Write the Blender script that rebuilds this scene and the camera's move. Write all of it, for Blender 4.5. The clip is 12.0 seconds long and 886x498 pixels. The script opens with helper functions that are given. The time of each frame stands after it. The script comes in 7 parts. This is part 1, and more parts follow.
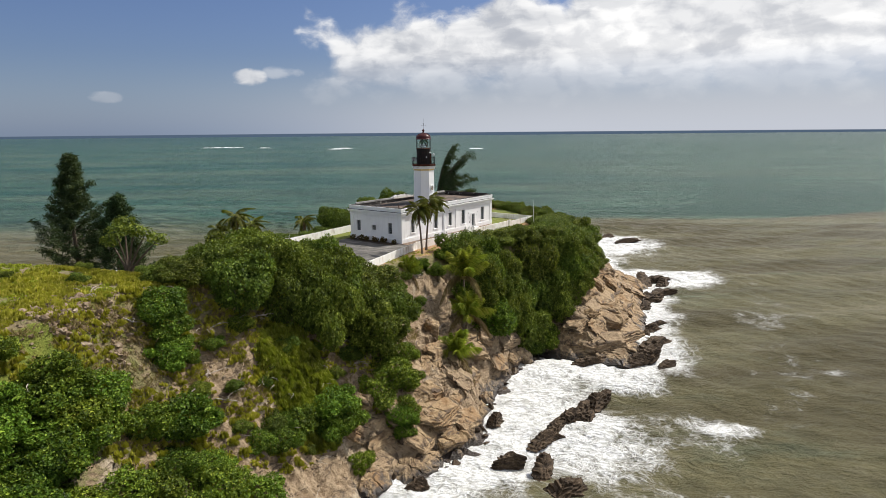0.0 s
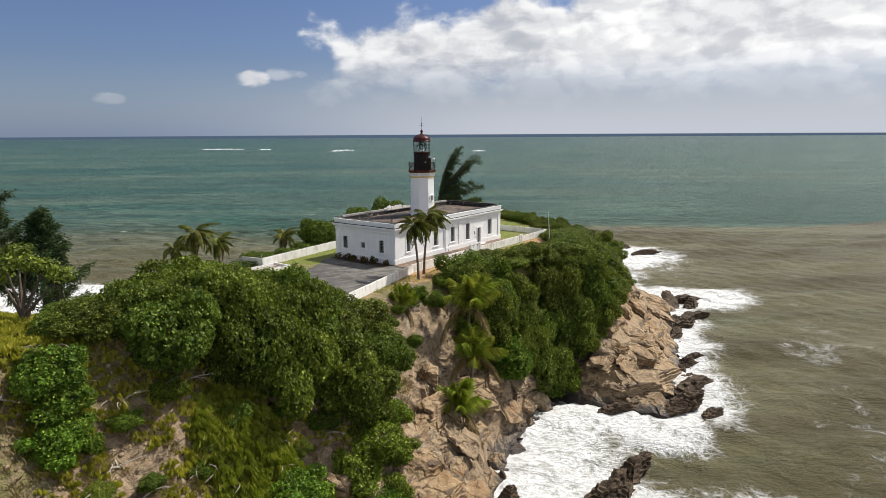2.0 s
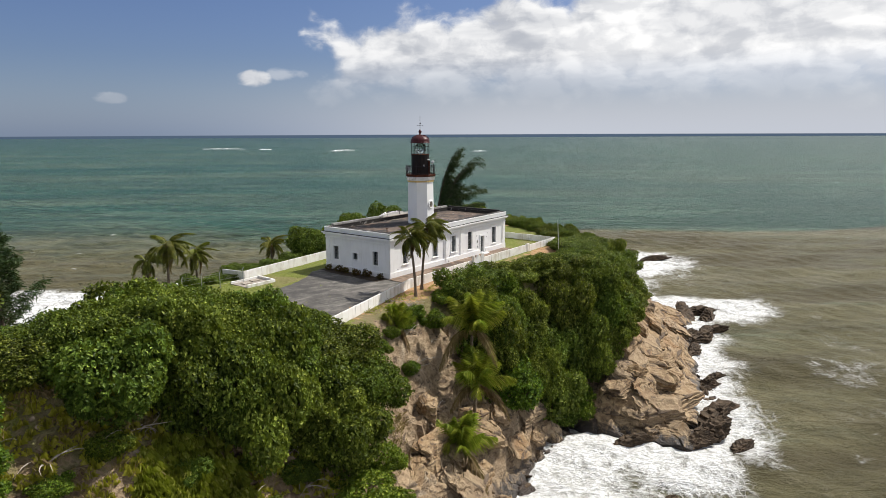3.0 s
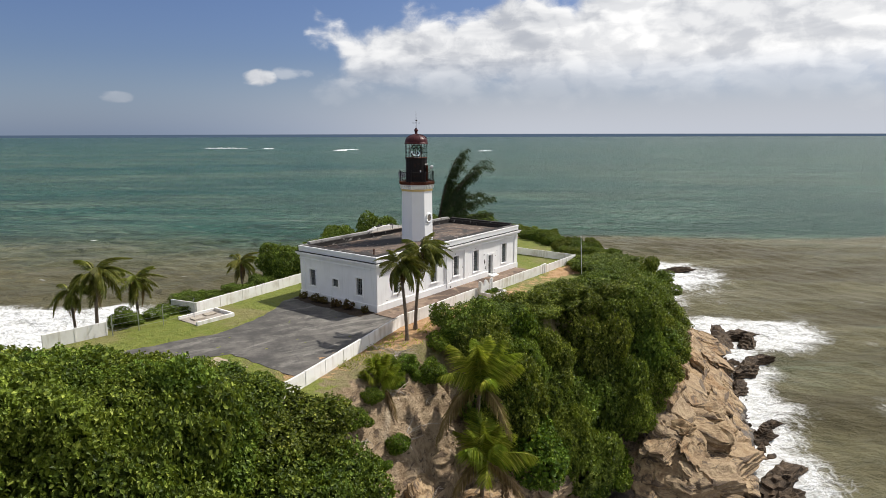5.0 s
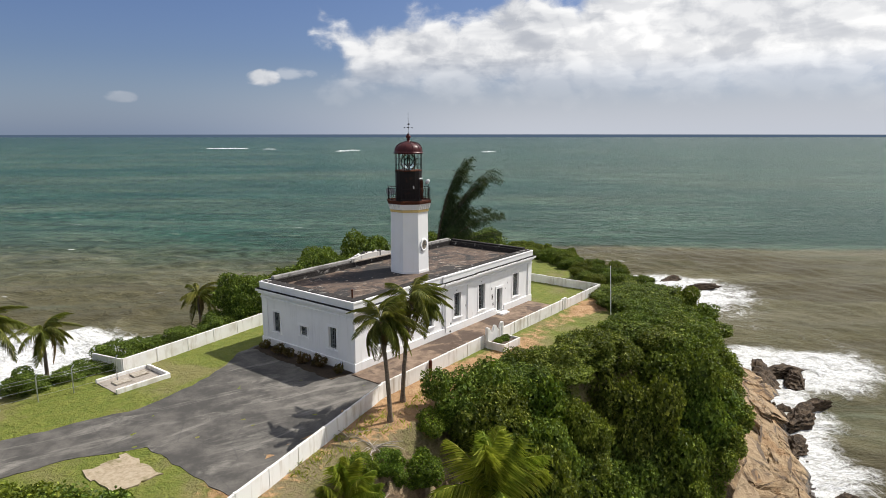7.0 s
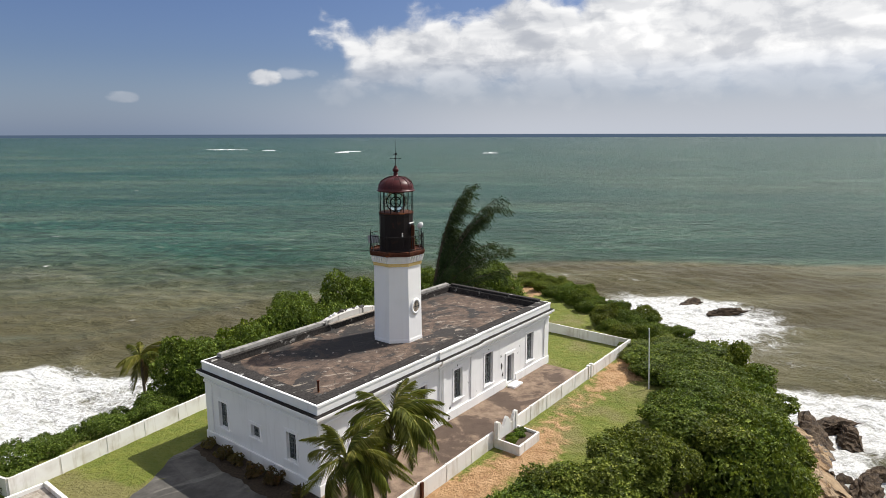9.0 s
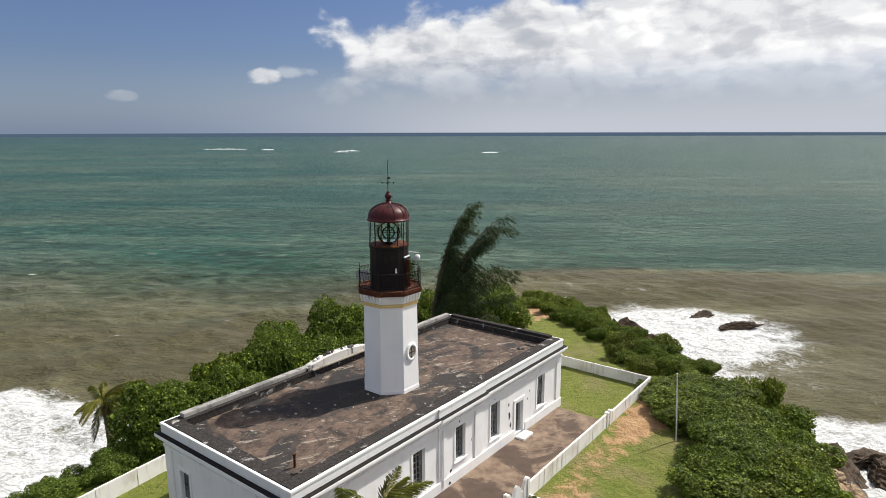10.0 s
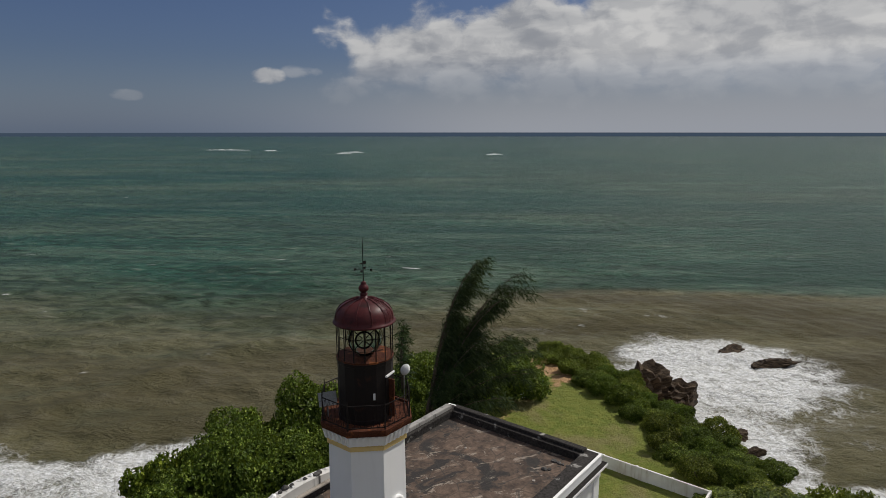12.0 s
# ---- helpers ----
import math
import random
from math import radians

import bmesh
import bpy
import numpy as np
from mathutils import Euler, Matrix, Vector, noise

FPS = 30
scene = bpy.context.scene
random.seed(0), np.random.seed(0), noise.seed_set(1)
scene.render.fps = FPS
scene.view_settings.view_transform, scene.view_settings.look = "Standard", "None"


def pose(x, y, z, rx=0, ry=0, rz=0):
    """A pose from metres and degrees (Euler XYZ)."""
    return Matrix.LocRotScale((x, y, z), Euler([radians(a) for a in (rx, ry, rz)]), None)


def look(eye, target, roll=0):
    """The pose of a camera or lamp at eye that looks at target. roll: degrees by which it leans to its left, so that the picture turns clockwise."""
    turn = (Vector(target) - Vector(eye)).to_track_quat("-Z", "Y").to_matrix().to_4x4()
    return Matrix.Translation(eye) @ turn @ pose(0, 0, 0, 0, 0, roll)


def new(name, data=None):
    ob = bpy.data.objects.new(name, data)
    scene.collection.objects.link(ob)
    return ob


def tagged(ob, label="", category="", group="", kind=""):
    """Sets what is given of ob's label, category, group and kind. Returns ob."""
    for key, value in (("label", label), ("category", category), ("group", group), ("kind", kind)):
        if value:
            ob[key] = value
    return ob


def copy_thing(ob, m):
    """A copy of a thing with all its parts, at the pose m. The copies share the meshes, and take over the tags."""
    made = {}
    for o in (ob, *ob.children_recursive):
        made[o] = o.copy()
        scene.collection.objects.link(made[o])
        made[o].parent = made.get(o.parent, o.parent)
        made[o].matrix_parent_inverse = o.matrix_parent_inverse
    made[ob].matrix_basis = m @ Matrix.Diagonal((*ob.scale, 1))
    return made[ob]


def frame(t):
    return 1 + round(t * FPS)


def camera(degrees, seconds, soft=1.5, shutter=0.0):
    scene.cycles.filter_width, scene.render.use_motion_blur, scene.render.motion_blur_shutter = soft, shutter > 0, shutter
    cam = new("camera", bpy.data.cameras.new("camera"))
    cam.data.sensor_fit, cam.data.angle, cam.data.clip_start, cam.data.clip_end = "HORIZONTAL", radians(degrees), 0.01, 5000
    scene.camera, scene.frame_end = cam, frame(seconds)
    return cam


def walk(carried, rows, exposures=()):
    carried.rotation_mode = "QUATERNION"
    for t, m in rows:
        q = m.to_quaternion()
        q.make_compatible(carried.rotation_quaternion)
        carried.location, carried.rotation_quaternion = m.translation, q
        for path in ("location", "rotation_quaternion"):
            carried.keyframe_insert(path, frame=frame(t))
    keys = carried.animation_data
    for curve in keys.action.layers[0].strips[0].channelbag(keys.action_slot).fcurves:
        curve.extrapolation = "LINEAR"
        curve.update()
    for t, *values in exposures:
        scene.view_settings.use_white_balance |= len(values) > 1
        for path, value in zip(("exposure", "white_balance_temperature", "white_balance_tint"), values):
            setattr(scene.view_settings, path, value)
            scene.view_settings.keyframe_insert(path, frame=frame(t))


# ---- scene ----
cam = camera(70.60, 12.0, soft=0.7)
# seconds, place in metres over the sea, heading, pitch and roll of a drone that glides ahead and climbs
ROWS = [
    (0.0, 0.000, 0.000, 38.639, -0.000, -10.745, -0.500),
    (0.5, -0.019, 4.394, 38.645, 0.047, -10.673, -0.462),
    (1.0, -0.013, 8.715, 38.573, 0.086, -10.617, -0.412),
    (1.5, 0.101, 13.074, 38.501, 0.136, -10.580, -0.369),
    (2.0, 0.192, 17.455, 38.431, 0.198, -10.560, -0.329),
    (2.5, 0.257, 21.958, 38.417, 0.252, -10.547, -0.273),
    (3.0, 0.271, 26.166, 38.512, 0.271, -10.567, -0.239),
    (5.0, 0.723, 42.841, 38.421, 0.692, -10.604, -0.131),
    (5.5, 0.961, 46.873, 38.516, 0.845, -10.630, -0.086),
    (6.0, 1.072, 50.888, 38.742, 0.956, -10.614, -0.048),
    (6.5, 1.074, 54.788, 38.912, 1.003, -10.577, -0.020),
    (7.0, 1.037, 58.562, 39.073, 0.981, -10.580, -0.021),
    (9.0, 1.170, 72.902, 41.634, 1.107, -10.604, -0.118),
    (9.5, 1.114, 76.482, 42.377, 1.091, -10.670, -0.097),
    (10.0, 1.014, 79.952, 43.116, 1.059, -10.730, -0.134),
    (10.5, 0.967, 83.520, 43.815, 1.120, -10.738, -0.143),
    (11.0, 1.016, 86.999, 44.598, 1.194, -10.736, -0.110),
    (11.5, 1.002, 90.586, 45.352, 1.263, -10.747, -0.075),
    (12.0, 0.983, 94.093, 46.185, 1.414, -10.747, -0.021),
]
walk(cam, [(t, pose(x, y, z, 0, 0, yaw) @ pose(0, 0, 0, 90 + pitch) @ pose(0, 0, 0, 0, 0, roll)) for t, x, y, z, yaw, pitch, roll in ROWS],
     exposures=[(0.0, 0.0), (11.25, 0.0), (11.5, -0.12), (11.7, -0.30), (12.0, -0.9)])

# ---- node helpers ----
def link(nt, a, b):
    nt.links.new(a, b)


def put(nt, socket, value):
    if isinstance(value, bpy.types.NodeSocket):
        nt.links.new(value, socket)
    elif isinstance(value, (tuple, list)) and len(value) == 3 and socket.type == "RGBA":
        socket.default_value = (*value, 1.0)
    else:
        socket.default_value = value


def calc(nt, op, a, b=0.0, clamp=False):
    n = nt.nodes.new("ShaderNodeMath")
    n.operation, n.use_clamp = op, clamp
    put(nt, n.inputs[0], a)
    put(nt, n.inputs[1], b)
    return n.outputs[0]


def span(nt, x, lo, hi, a=0.0, b=1.0):
    n = nt.nodes.new("ShaderNodeMapRange")
    n.interpolation_type = "SMOOTHSTEP"
    put(nt, n.inputs[0], x)
    put(nt, n.inputs[1], lo)
    put(nt, n.inputs[2], hi)
    put(nt, n.inputs[3], a)
    put(nt, n.inputs[4], b)
    return n.outputs[0]


def blend(nt, f, a, b, kind="MIX"):
    n = nt.nodes.new("ShaderNodeMix")
    n.data_type, n.blend_type = "RGBA", kind
    put(nt, n.inputs[0], f)
    put(nt, n.inputs[6], a)
    put(nt, n.inputs[7], b)
    return n.outputs[2]


def speckle(nt, vec, scale, detail=4.0, rough=0.55, twist=0.0):
    n = nt.nodes.new("ShaderNodeTexNoise")
    put(nt, n.inputs["Vector"], vec)
    n.inputs["Scale"].default_value, n.inputs["Detail"].default_value = scale, detail
    n.inputs["Roughness"].default_value, n.inputs["Distortion"].default_value = rough, twist
    return n.outputs["Fac"]


def cells(nt, vec, scale, feature="DISTANCE_TO_EDGE"):
    n = nt.nodes.new("ShaderNodeTexVoronoi")
    n.feature = feature
    put(nt, n.inputs["Vector"], vec)
    n.inputs["Scale"].default_value = scale
    return n.outputs["Distance"]


def stretched(nt, vec, sx, sy, sz, turn=0.0):
    """Coordinates turned about z first, then scaled."""
    if turn:
        r = nt.nodes.new("ShaderNodeMapping")
        put(nt, r.inputs[0], vec)
        r.inputs[2].default_value[2] = turn
        vec = r.outputs[0]
    n = nt.nodes.new("ShaderNodeMapping")
    put(nt, n.inputs[0], vec)
    n.inputs[3].default_value = (sx, sy, sz)
    return n.outputs[0]


def place_of(nt, world=False):
    if world:
        return nt.nodes.new("ShaderNodeNewGeometry").outputs["Position"]
    return nt.nodes.new("ShaderNodeTexCoord").outputs["Object"]


def attribute(nt, name):
    n = nt.nodes.new("ShaderNodeAttribute")
    n.attribute_name = name
    return n.outputs["Fac"]


def bumped(nt, height, strength, distance):
    n = nt.nodes.new("ShaderNodeBump")
    n.inputs["Strength"].default_value, n.inputs["Distance"].default_value = strength, distance
    put(nt, n.inputs["Height"], height)
    return n.outputs[0]


def material(name):
    m = bpy.data.materials.new(name)
    m.use_nodes = True
    return m, m.node_tree, m.node_tree.nodes["Principled BSDF"]


def split_xyz(nt, v):
    n = nt.nodes.new("ShaderNodeSeparateXYZ")
    put(nt, n.inputs[0], v)
    return n.outputs


# ---- world: blue sky, a bank of cumulus over the sea, haze at the horizon ----
SUN_TURN, SUN_RISE = math.atan2(0.85, 0.53), radians(49)
world = bpy.data.worlds.new("sky")
world.use_nodes = True
scene.world = world
wt = world.node_tree
sky = wt.nodes.new("ShaderNodeTexSky")
sky.sky_type, sky.sun_disc = "NISHITA", False
sky.sun_elevation, sky.sun_rotation = SUN_RISE, SUN_TURN
sky.air_density, sky.dust_density, sky.ozone_density = 1.0, 1.2, 1.6
toward = wt.nodes.new("ShaderNodeTexCoord").outputs["Generated"]
dx, dy, dz = split_xyz(wt, toward)
az = calc(wt, "ARCTAN2", dx, dy)
el = calc(wt, "ARCSINE", dz)
flat = wt.nodes.new("ShaderNodeCombineXYZ")
put(wt, flat.inputs[0], az)
put(wt, flat.inputs[1], calc(wt, "MULTIPLY", el, 1.5))
cloud_place = flat.outputs[0]
wobble = wt.nodes.new("ShaderNodeTexNoise")
put(wt, wobble.inputs["Vector"], cloud_place)
wobble.inputs["Scale"].default_value, wobble.inputs["Detail"].default_value = 16.0, 4.0
bent = wt.nodes.new("ShaderNodeVectorMath")
bent.operation = "MULTIPLY_ADD"
put(wt, bent.inputs[0], wobble.outputs["Color"])
bent.inputs[1].default_value = (0.045, 0.045, 0.0)
put(wt, bent.inputs[2], cloud_place)


def puff(vec, scale):
    n = wt.nodes.new("ShaderNodeTexVoronoi")
    n.voronoi_dimensions, n.feature = "2D", "SMOOTH_F1"
    put(wt, n.inputs["Vector"], vec)
    n.inputs["Scale"].default_value, n.inputs["Smoothness"].default_value = scale, 0.35
    return n.outputs["Distance"]


def lumps_at(vec):
    """Cauliflower heads in three sizes, 0 in the clefts and 1 on the crowns."""
    deep = calc(wt, "ADD", calc(wt, "MULTIPLY", puff(vec, 10.0), 0.50), calc(wt, "MULTIPLY", puff(vec, 27.0), 0.24))
    deep = calc(wt, "ADD", deep, calc(wt, "MULTIPLY", speckle(wt, vec, 40.0, 7.0, 0.66), 0.36))
    return calc(wt, "SUBTRACT", 1.03, deep)


lump = lumps_at(bent.outputs[0])
nudge = wt.nodes.new("ShaderNodeVectorMath")
nudge.operation = "ADD"
put(wt, nudge.inputs[0], bent.outputs[0])
nudge.inputs[1].default_value = (0.010, 0.020, 0.0)
sunward = lumps_at(nudge.outputs[0])
uneven = calc(wt, "SUBTRACT", lump, 0.56)
# the bank begins west of the lighthouse bearing, dips beside it and towers up to the east
crest = calc(wt, "ADD", calc(wt, "MULTIPLY", span(wt, az, -0.01, 0.07), 0.030), 0.174)
crest = calc(wt, "ADD", crest, calc(wt, "MULTIPLY", span(wt, az, 0.14, 0.36), 0.085))
body = calc(wt, "MINIMUM", calc(wt, "ADD", az, 0.195), calc(wt, "SUBTRACT", crest, el))
body = calc(wt, "MINIMUM", body, calc(wt, "MULTIPLY", calc(wt, "SUBTRACT", el, 0.045), 1.2))
dense = span(wt, calc(wt, "ADD", body, calc(wt, "MULTIPLY", uneven, 0.13)), -0.006, 0.034)
dense = calc(wt, "MULTIPLY", dense, span(wt, el, 0.04, 0.12, 0.15, 1.0))
# unseen broken cloud added higher up, to brighten the walls in shade
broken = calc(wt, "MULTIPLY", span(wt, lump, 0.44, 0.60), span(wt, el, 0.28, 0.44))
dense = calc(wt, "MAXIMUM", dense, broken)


def wisp(a, e, wide, high):
    p = calc(wt, "DIVIDE", calc(wt, "SUBTRACT", az, a), wide)
    q = calc(wt, "DIVIDE", calc(wt, "SUBTRACT", el, e), high)
    r = calc(wt, "ADD", calc(wt, "MULTIPLY", p, p), calc(wt, "MULTIPLY", q, q))
    return span(wt, calc(wt, "ADD", r, calc(wt, "MULTIPLY", uneven, -5.0)), 1.2, 0.1)


# one small cloud apart, and a few wisps
small = calc(wt, "MAXIMUM", calc(wt, "MULTIPLY", wisp(-0.290, 0.080, 0.023, 0.012), 0.9), calc(wt, "MULTIPLY", wisp(-0.238, 0.088, 0.03, 0.010), 0.4))
small = calc(wt, "MAXIMUM", small, calc(wt, "MULTIPLY", wisp(-0.475, 0.048, 0.022, 0.008), 0.3))
dense = calc(wt, "MAXIMUM", dense, small)
facing = span(wt, calc(wt, "SUBTRACT", lump, sunward), -0.16, 0.14)
thick = speckle(wt, stretched(wt, cloud_place, 1.0, 2.6, 1.0), 6.0, 4.0, 0.5, 0.3)
pale = calc(wt, "ADD", calc(wt, "MULTIPLY", facing, 0.46), calc(wt, "MULTIPLY", span(wt, thick, 0.40, 0.58), 0.40))
pale = calc(wt, "ADD", pale, calc(wt, "MULTIPLY", span(wt, az, 0.0, 0.42), 0.26))
pale = calc(wt, "MULTIPLY", pale, span(wt, el, 0.04, 0.13, 0.60, 1.0))
lit = blend(wt, pale, (4.7, 4.95, 5.5), (10.2, 10.15, 10.1))
clear = blend(wt, 1.0, sky.outputs[0], (0.54, 0.60, 0.82), "MULTIPLY")
# sea haze low down, thicker under the bank
haze = calc(wt, "MULTIPLY", span(wt, el, 0.12, -0.005), span(wt, az, -0.6, 0.2, 0.42, 0.92))
hazed = blend(wt, haze, clear, blend(wt, span(wt, az, -0.5, 0.1), (3.3, 4.35, 6.3), (5.8, 6.15, 6.9)))
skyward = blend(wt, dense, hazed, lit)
# past the last of the sea sheet the far water closes the view
below = span(wt, el, -0.0028, -0.0040)
whole = blend(wt, below, skyward, (0.85, 1.25, 1.85))
back = wt.nodes["Background"]
put(wt, back.inputs[0], whole)
back.inputs[1].default_value = 0.10

sun = new("sun", bpy.data.lights.new("sun", "SUN"))
sun.data.energy, sun.data.angle, sun.data.color = 5.6, radians(0.6), (1.0, 0.95, 0.875)
sun.matrix_world = look((math.sin(SUN_TURN) * math.cos(SUN_RISE) * 300, math.cos(SUN_TURN) * math.cos(SUN_RISE) * 300, math.sin(SUN_RISE) * 300), (0, 0, 0))

# ---- materials ----
def weathered(name, base, worn, stain, scale=0.8, rough=0.8, bump=0.3, grain=18.0, stain_from=0.58, metal=0.0, world=False):
    m, nt, b = material(name)
    p = place_of(nt, world)
    big, small = speckle(nt, p, scale, 5.0, 0.6, 0.3), speckle(nt, p, grain, 3.0)
    col = blend(nt, span(nt, small, 0.35, 0.7), base, worn)
    col = blend(nt, span(nt, big, stain_from, stain_from + 0.14), col, stain)
    put(nt, b.inputs["Base Color"], col)
    put(nt, b.inputs["Roughness"], span(nt, small, 0.2, 0.8, rough - 0.08, rough + 0.08))
    b.inputs["Metallic"].default_value = metal
    b.inputs["Specular IOR Level"].default_value = 0.2
    put(nt, b.inputs["Normal"], bumped(nt, calc(nt, "ADD", small, calc(nt, "MULTIPLY", big, 2.0)), bump, 0.02))
    return m


def streaked(name, base, stain, amount, rough=0.75, grime=(0.10, 0.09, 0.08)):
    """Painted masonry with rain streaks, chips and a faint unevenness."""
    m, nt, b = material(name)
    p = place_of(nt)
    streak = speckle(nt, stretched(nt, p, 2.2, 2.2, 0.22), 1.0, 5.0, 0.62, 0.2)
    blot = speckle(nt, p, 0.55, 4.0)
    chip = speckle(nt, p, 2.6, 6.0, 0.7)
    col = blend(nt, calc(nt, "MULTIPLY", span(nt, streak, 0.5, 0.78), amount), base, stain)
    col = blend(nt, calc(nt, "MULTIPLY", span(nt, blot, 0.45, 0.75), amount * 0.6), col, stain)
    col = blend(nt, span(nt, chip, 0.735 - 0.05 * amount, 0.77), col, grime)
    put(nt, b.inputs["Base Color"], col)
    b.inputs["Roughness"].default_value = rough
    put(nt, b.inputs["Normal"], bumped(nt, speckle(nt, p, 9.0, 5.0), 0.25, 0.012))
    return m


def leafy(name, dark, mid, bright, gloss=0.5, thin=0.26):
    m, nt, b = material(name)
    g = nt.nodes.new("ShaderNodeNewGeometry")
    o = nt.nodes.new("ShaderNodeObjectInfo")
    r = g.outputs["Random Per Island"]
    col = blend(nt, span(nt, r, 0.0, 0.75), dark, mid)
    col = blend(nt, span(nt, r, 0.72, 1.0), col, bright)
    col = blend(nt, calc(nt, "MULTIPLY", o.outputs["Random"], 0.35), col, mid)
    hue = nt.nodes.new("ShaderNodeHueSaturation")
    tone = speckle(nt, place_of(nt, True), 0.55, 4.0, 0.6)
    put(nt, hue.inputs["Value"], calc(nt, "MULTIPLY", span(nt, o.outputs["Random"], 0.0, 1.0, 0.80, 1.2), span(nt, tone, 0.3, 0.7, 0.72, 1.28)))
    put(nt, hue.inputs["Hue"], span(nt, calc(nt, "FRACT", calc(nt, "MULTIPLY", o.outputs["Random"], 7.3)), 0.0, 1.0, 0.474, 0.507))
    put(nt, hue.inputs["Color"], col)
    put(nt, b.inputs["Base Color"], hue.outputs[0])
    b.inputs["Roughness"].default_value = gloss
    b.inputs["Specular IOR Level"].default_value = 0.16
    t = nt.nodes.new("ShaderNodeBsdfTranslucent")
    put(nt, t.inputs[0], blend(nt, 0.5, hue.outputs[0], (0.24, 0.29, 0.02)))
    mx = nt.nodes.new("ShaderNodeMixShader")
    mx.inputs[0].default_value = thin
    link(nt, b.outputs[0], mx.inputs[1])
    link(nt, t.outputs[0], mx.inputs[2])
    link(nt, mx.outputs[0], nt.nodes["Material Output"].inputs[0])
    return m


WHITE = streaked("white_painted_masonry", (0.88, 0.875, 0.86), (0.62, 0.61, 0.58), 0.33)
FENCE_WHITE = streaked("white_fence_wall", (0.81, 0.80, 0.77), (0.42, 0.36, 0.27), 0.85)
TOWER_WHITE = streaked("white_tower_paint", (0.89, 0.885, 0.87), (0.70, 0.68, 0.63), 0.22)
LEDGE = weathered("mould_black_ledge", (0.026, 0.023, 0.021), (0.014, 0.012, 0.011), (0.22, 0.20, 0.18), 0.9, 0.9, 0.4, 8.0, 0.64)
PARAPET_IN = weathered("stained_parapet", (0.048, 0.043, 0.040), (0.022, 0.020, 0.018), (0.44, 0.42, 0.39), 1.1, 0.9, 0.5, 7.0, 0.585)
YELLOW = streaked("yellow_band_paint", (0.72, 0.52, 0.20), (0.55, 0.42, 0.24), 0.4)
RUST = weathered("rusty_iron", (0.12, 0.040, 0.020), (0.05, 0.020, 0.013), (0.27, 0.095, 0.034), 2.0, 0.75, 0.4, 20.0, 0.55, 0.3)
BLACK_IRON = weathered("black_painted_iron", (0.011, 0.009, 0.009), (0.018, 0.012, 0.011), (0.045, 0.018, 0.011), 1.4, 0.6, 0.3, 16.0, 0.62)
DOME_RED = weathered("faded_red_dome_paint", (0.085, 0.017, 0.018), (0.050, 0.012, 0.013), (0.030, 0.012, 0.012), 1.2, 0.42, 0.25, 12.0, 0.56)
BRASS = weathered("tarnished_brass", (0.22, 0.17, 0.09), (0.10, 0.09, 0.06), (0.08, 0.10, 0.08), 4.0, 0.4, 0.2, 30.0, 0.6, 0.9)
CONCRETE = weathered("worn_concrete", (0.36, 0.32, 0.28), (0.28, 0.25, 0.21), (0.20, 0.17, 0.14), 0.6, 0.9, 0.3, 9.0, 0.52)
DARK_WOOD = weathered("dark_door_paint", (0.05, 0.06, 0.06), (0.08, 0.08, 0.075), (0.12, 0.10, 0.08), 3.0, 0.6, 0.2, 20.0)
FRAME_GREY = weathered("grey_window_paint", (0.30, 0.31, 0.31), (0.22, 0.22, 0.22), (0.14, 0.13, 0.12), 3.0, 0.6, 0.2, 20.0)
INSIDE = weathered("dim_inside_plaster", (0.12, 0.115, 0.11), (0.10, 0.095, 0.09), (0.08, 0.075, 0.07), 1.0, 0.9, 0.1)
STEEL = weathered("galvanised_steel", (0.52, 0.53, 0.54), (0.42, 0.43, 0.43), (0.30, 0.27, 0.24), 2.0, 0.45, 0.1, 25.0, 0.62, 0.8)
WHITE_PLASTIC = weathered("white_plastic", (0.78, 0.78, 0.77), (0.72, 0.72, 0.71), (0.6, 0.6, 0.58), 2.0, 0.5, 0.05)
BARK = weathered("grey_brown_bark", (0.13, 0.10, 0.075), (0.08, 0.06, 0.045), (0.19, 0.16, 0.13), 2.5, 0.9, 0.6, 14.0, 0.55)
PALM_BARK = weathered("ringed_palm_bark", (0.19, 0.15, 0.11), (0.12, 0.09, 0.065), (0.24, 0.21, 0.17), 2.5, 0.9, 0.6, 10.0, 0.55)
DEADWOOD = weathered("bleached_deadwood", (0.48, 0.43, 0.37), (0.34, 0.29, 0.24), (0.22, 0.18, 0.14), 2.5, 0.9, 0.4, 14.0, 0.6)
LEAF_GRAPE = leafy("sea_grape_leaf", (0.018, 0.034, 0.005), (0.106, 0.164, 0.020), (0.320, 0.395, 0.070))
LEAF_DARK = leafy("dark_thicket_leaf", (0.018, 0.032, 0.005), (0.108, 0.160, 0.021), (0.320, 0.385, 0.074))
LEAF_FRESH = leafy("fresh_green_leaf", (0.018, 0.040, 0.004), (0.094, 0.172, 0.015), (0.30, 0.40, 0.052))
NEEDLE = leafy("casuarina_needle", (0.014, 0.030, 0.012), (0.034, 0.060, 0.022), (0.080, 0.112, 0.040), 0.6, 0.10)
FROND = leafy("palm_frond", (0.070, 0.085, 0.016), (0.175, 0.195, 0.038), (0.40, 0.37, 0.09))
BRIGHT_FROND = leafy("young_palm_frond", (0.12, 0.18, 0.020), (0.28, 0.35, 0.040), (0.52, 0.52, 0.10), 0.5, 0.38)
LEAF_RED = leafy("reddish_plant_leaf", (0.055, 0.040, 0.016), (0.105, 0.075, 0.028), (0.17, 0.085, 0.03))
DRY_FROND = leafy("dry_palm_frond", (0.16, 0.11, 0.05), (0.24, 0.17, 0.08), (0.34, 0.27, 0.12), 0.7)
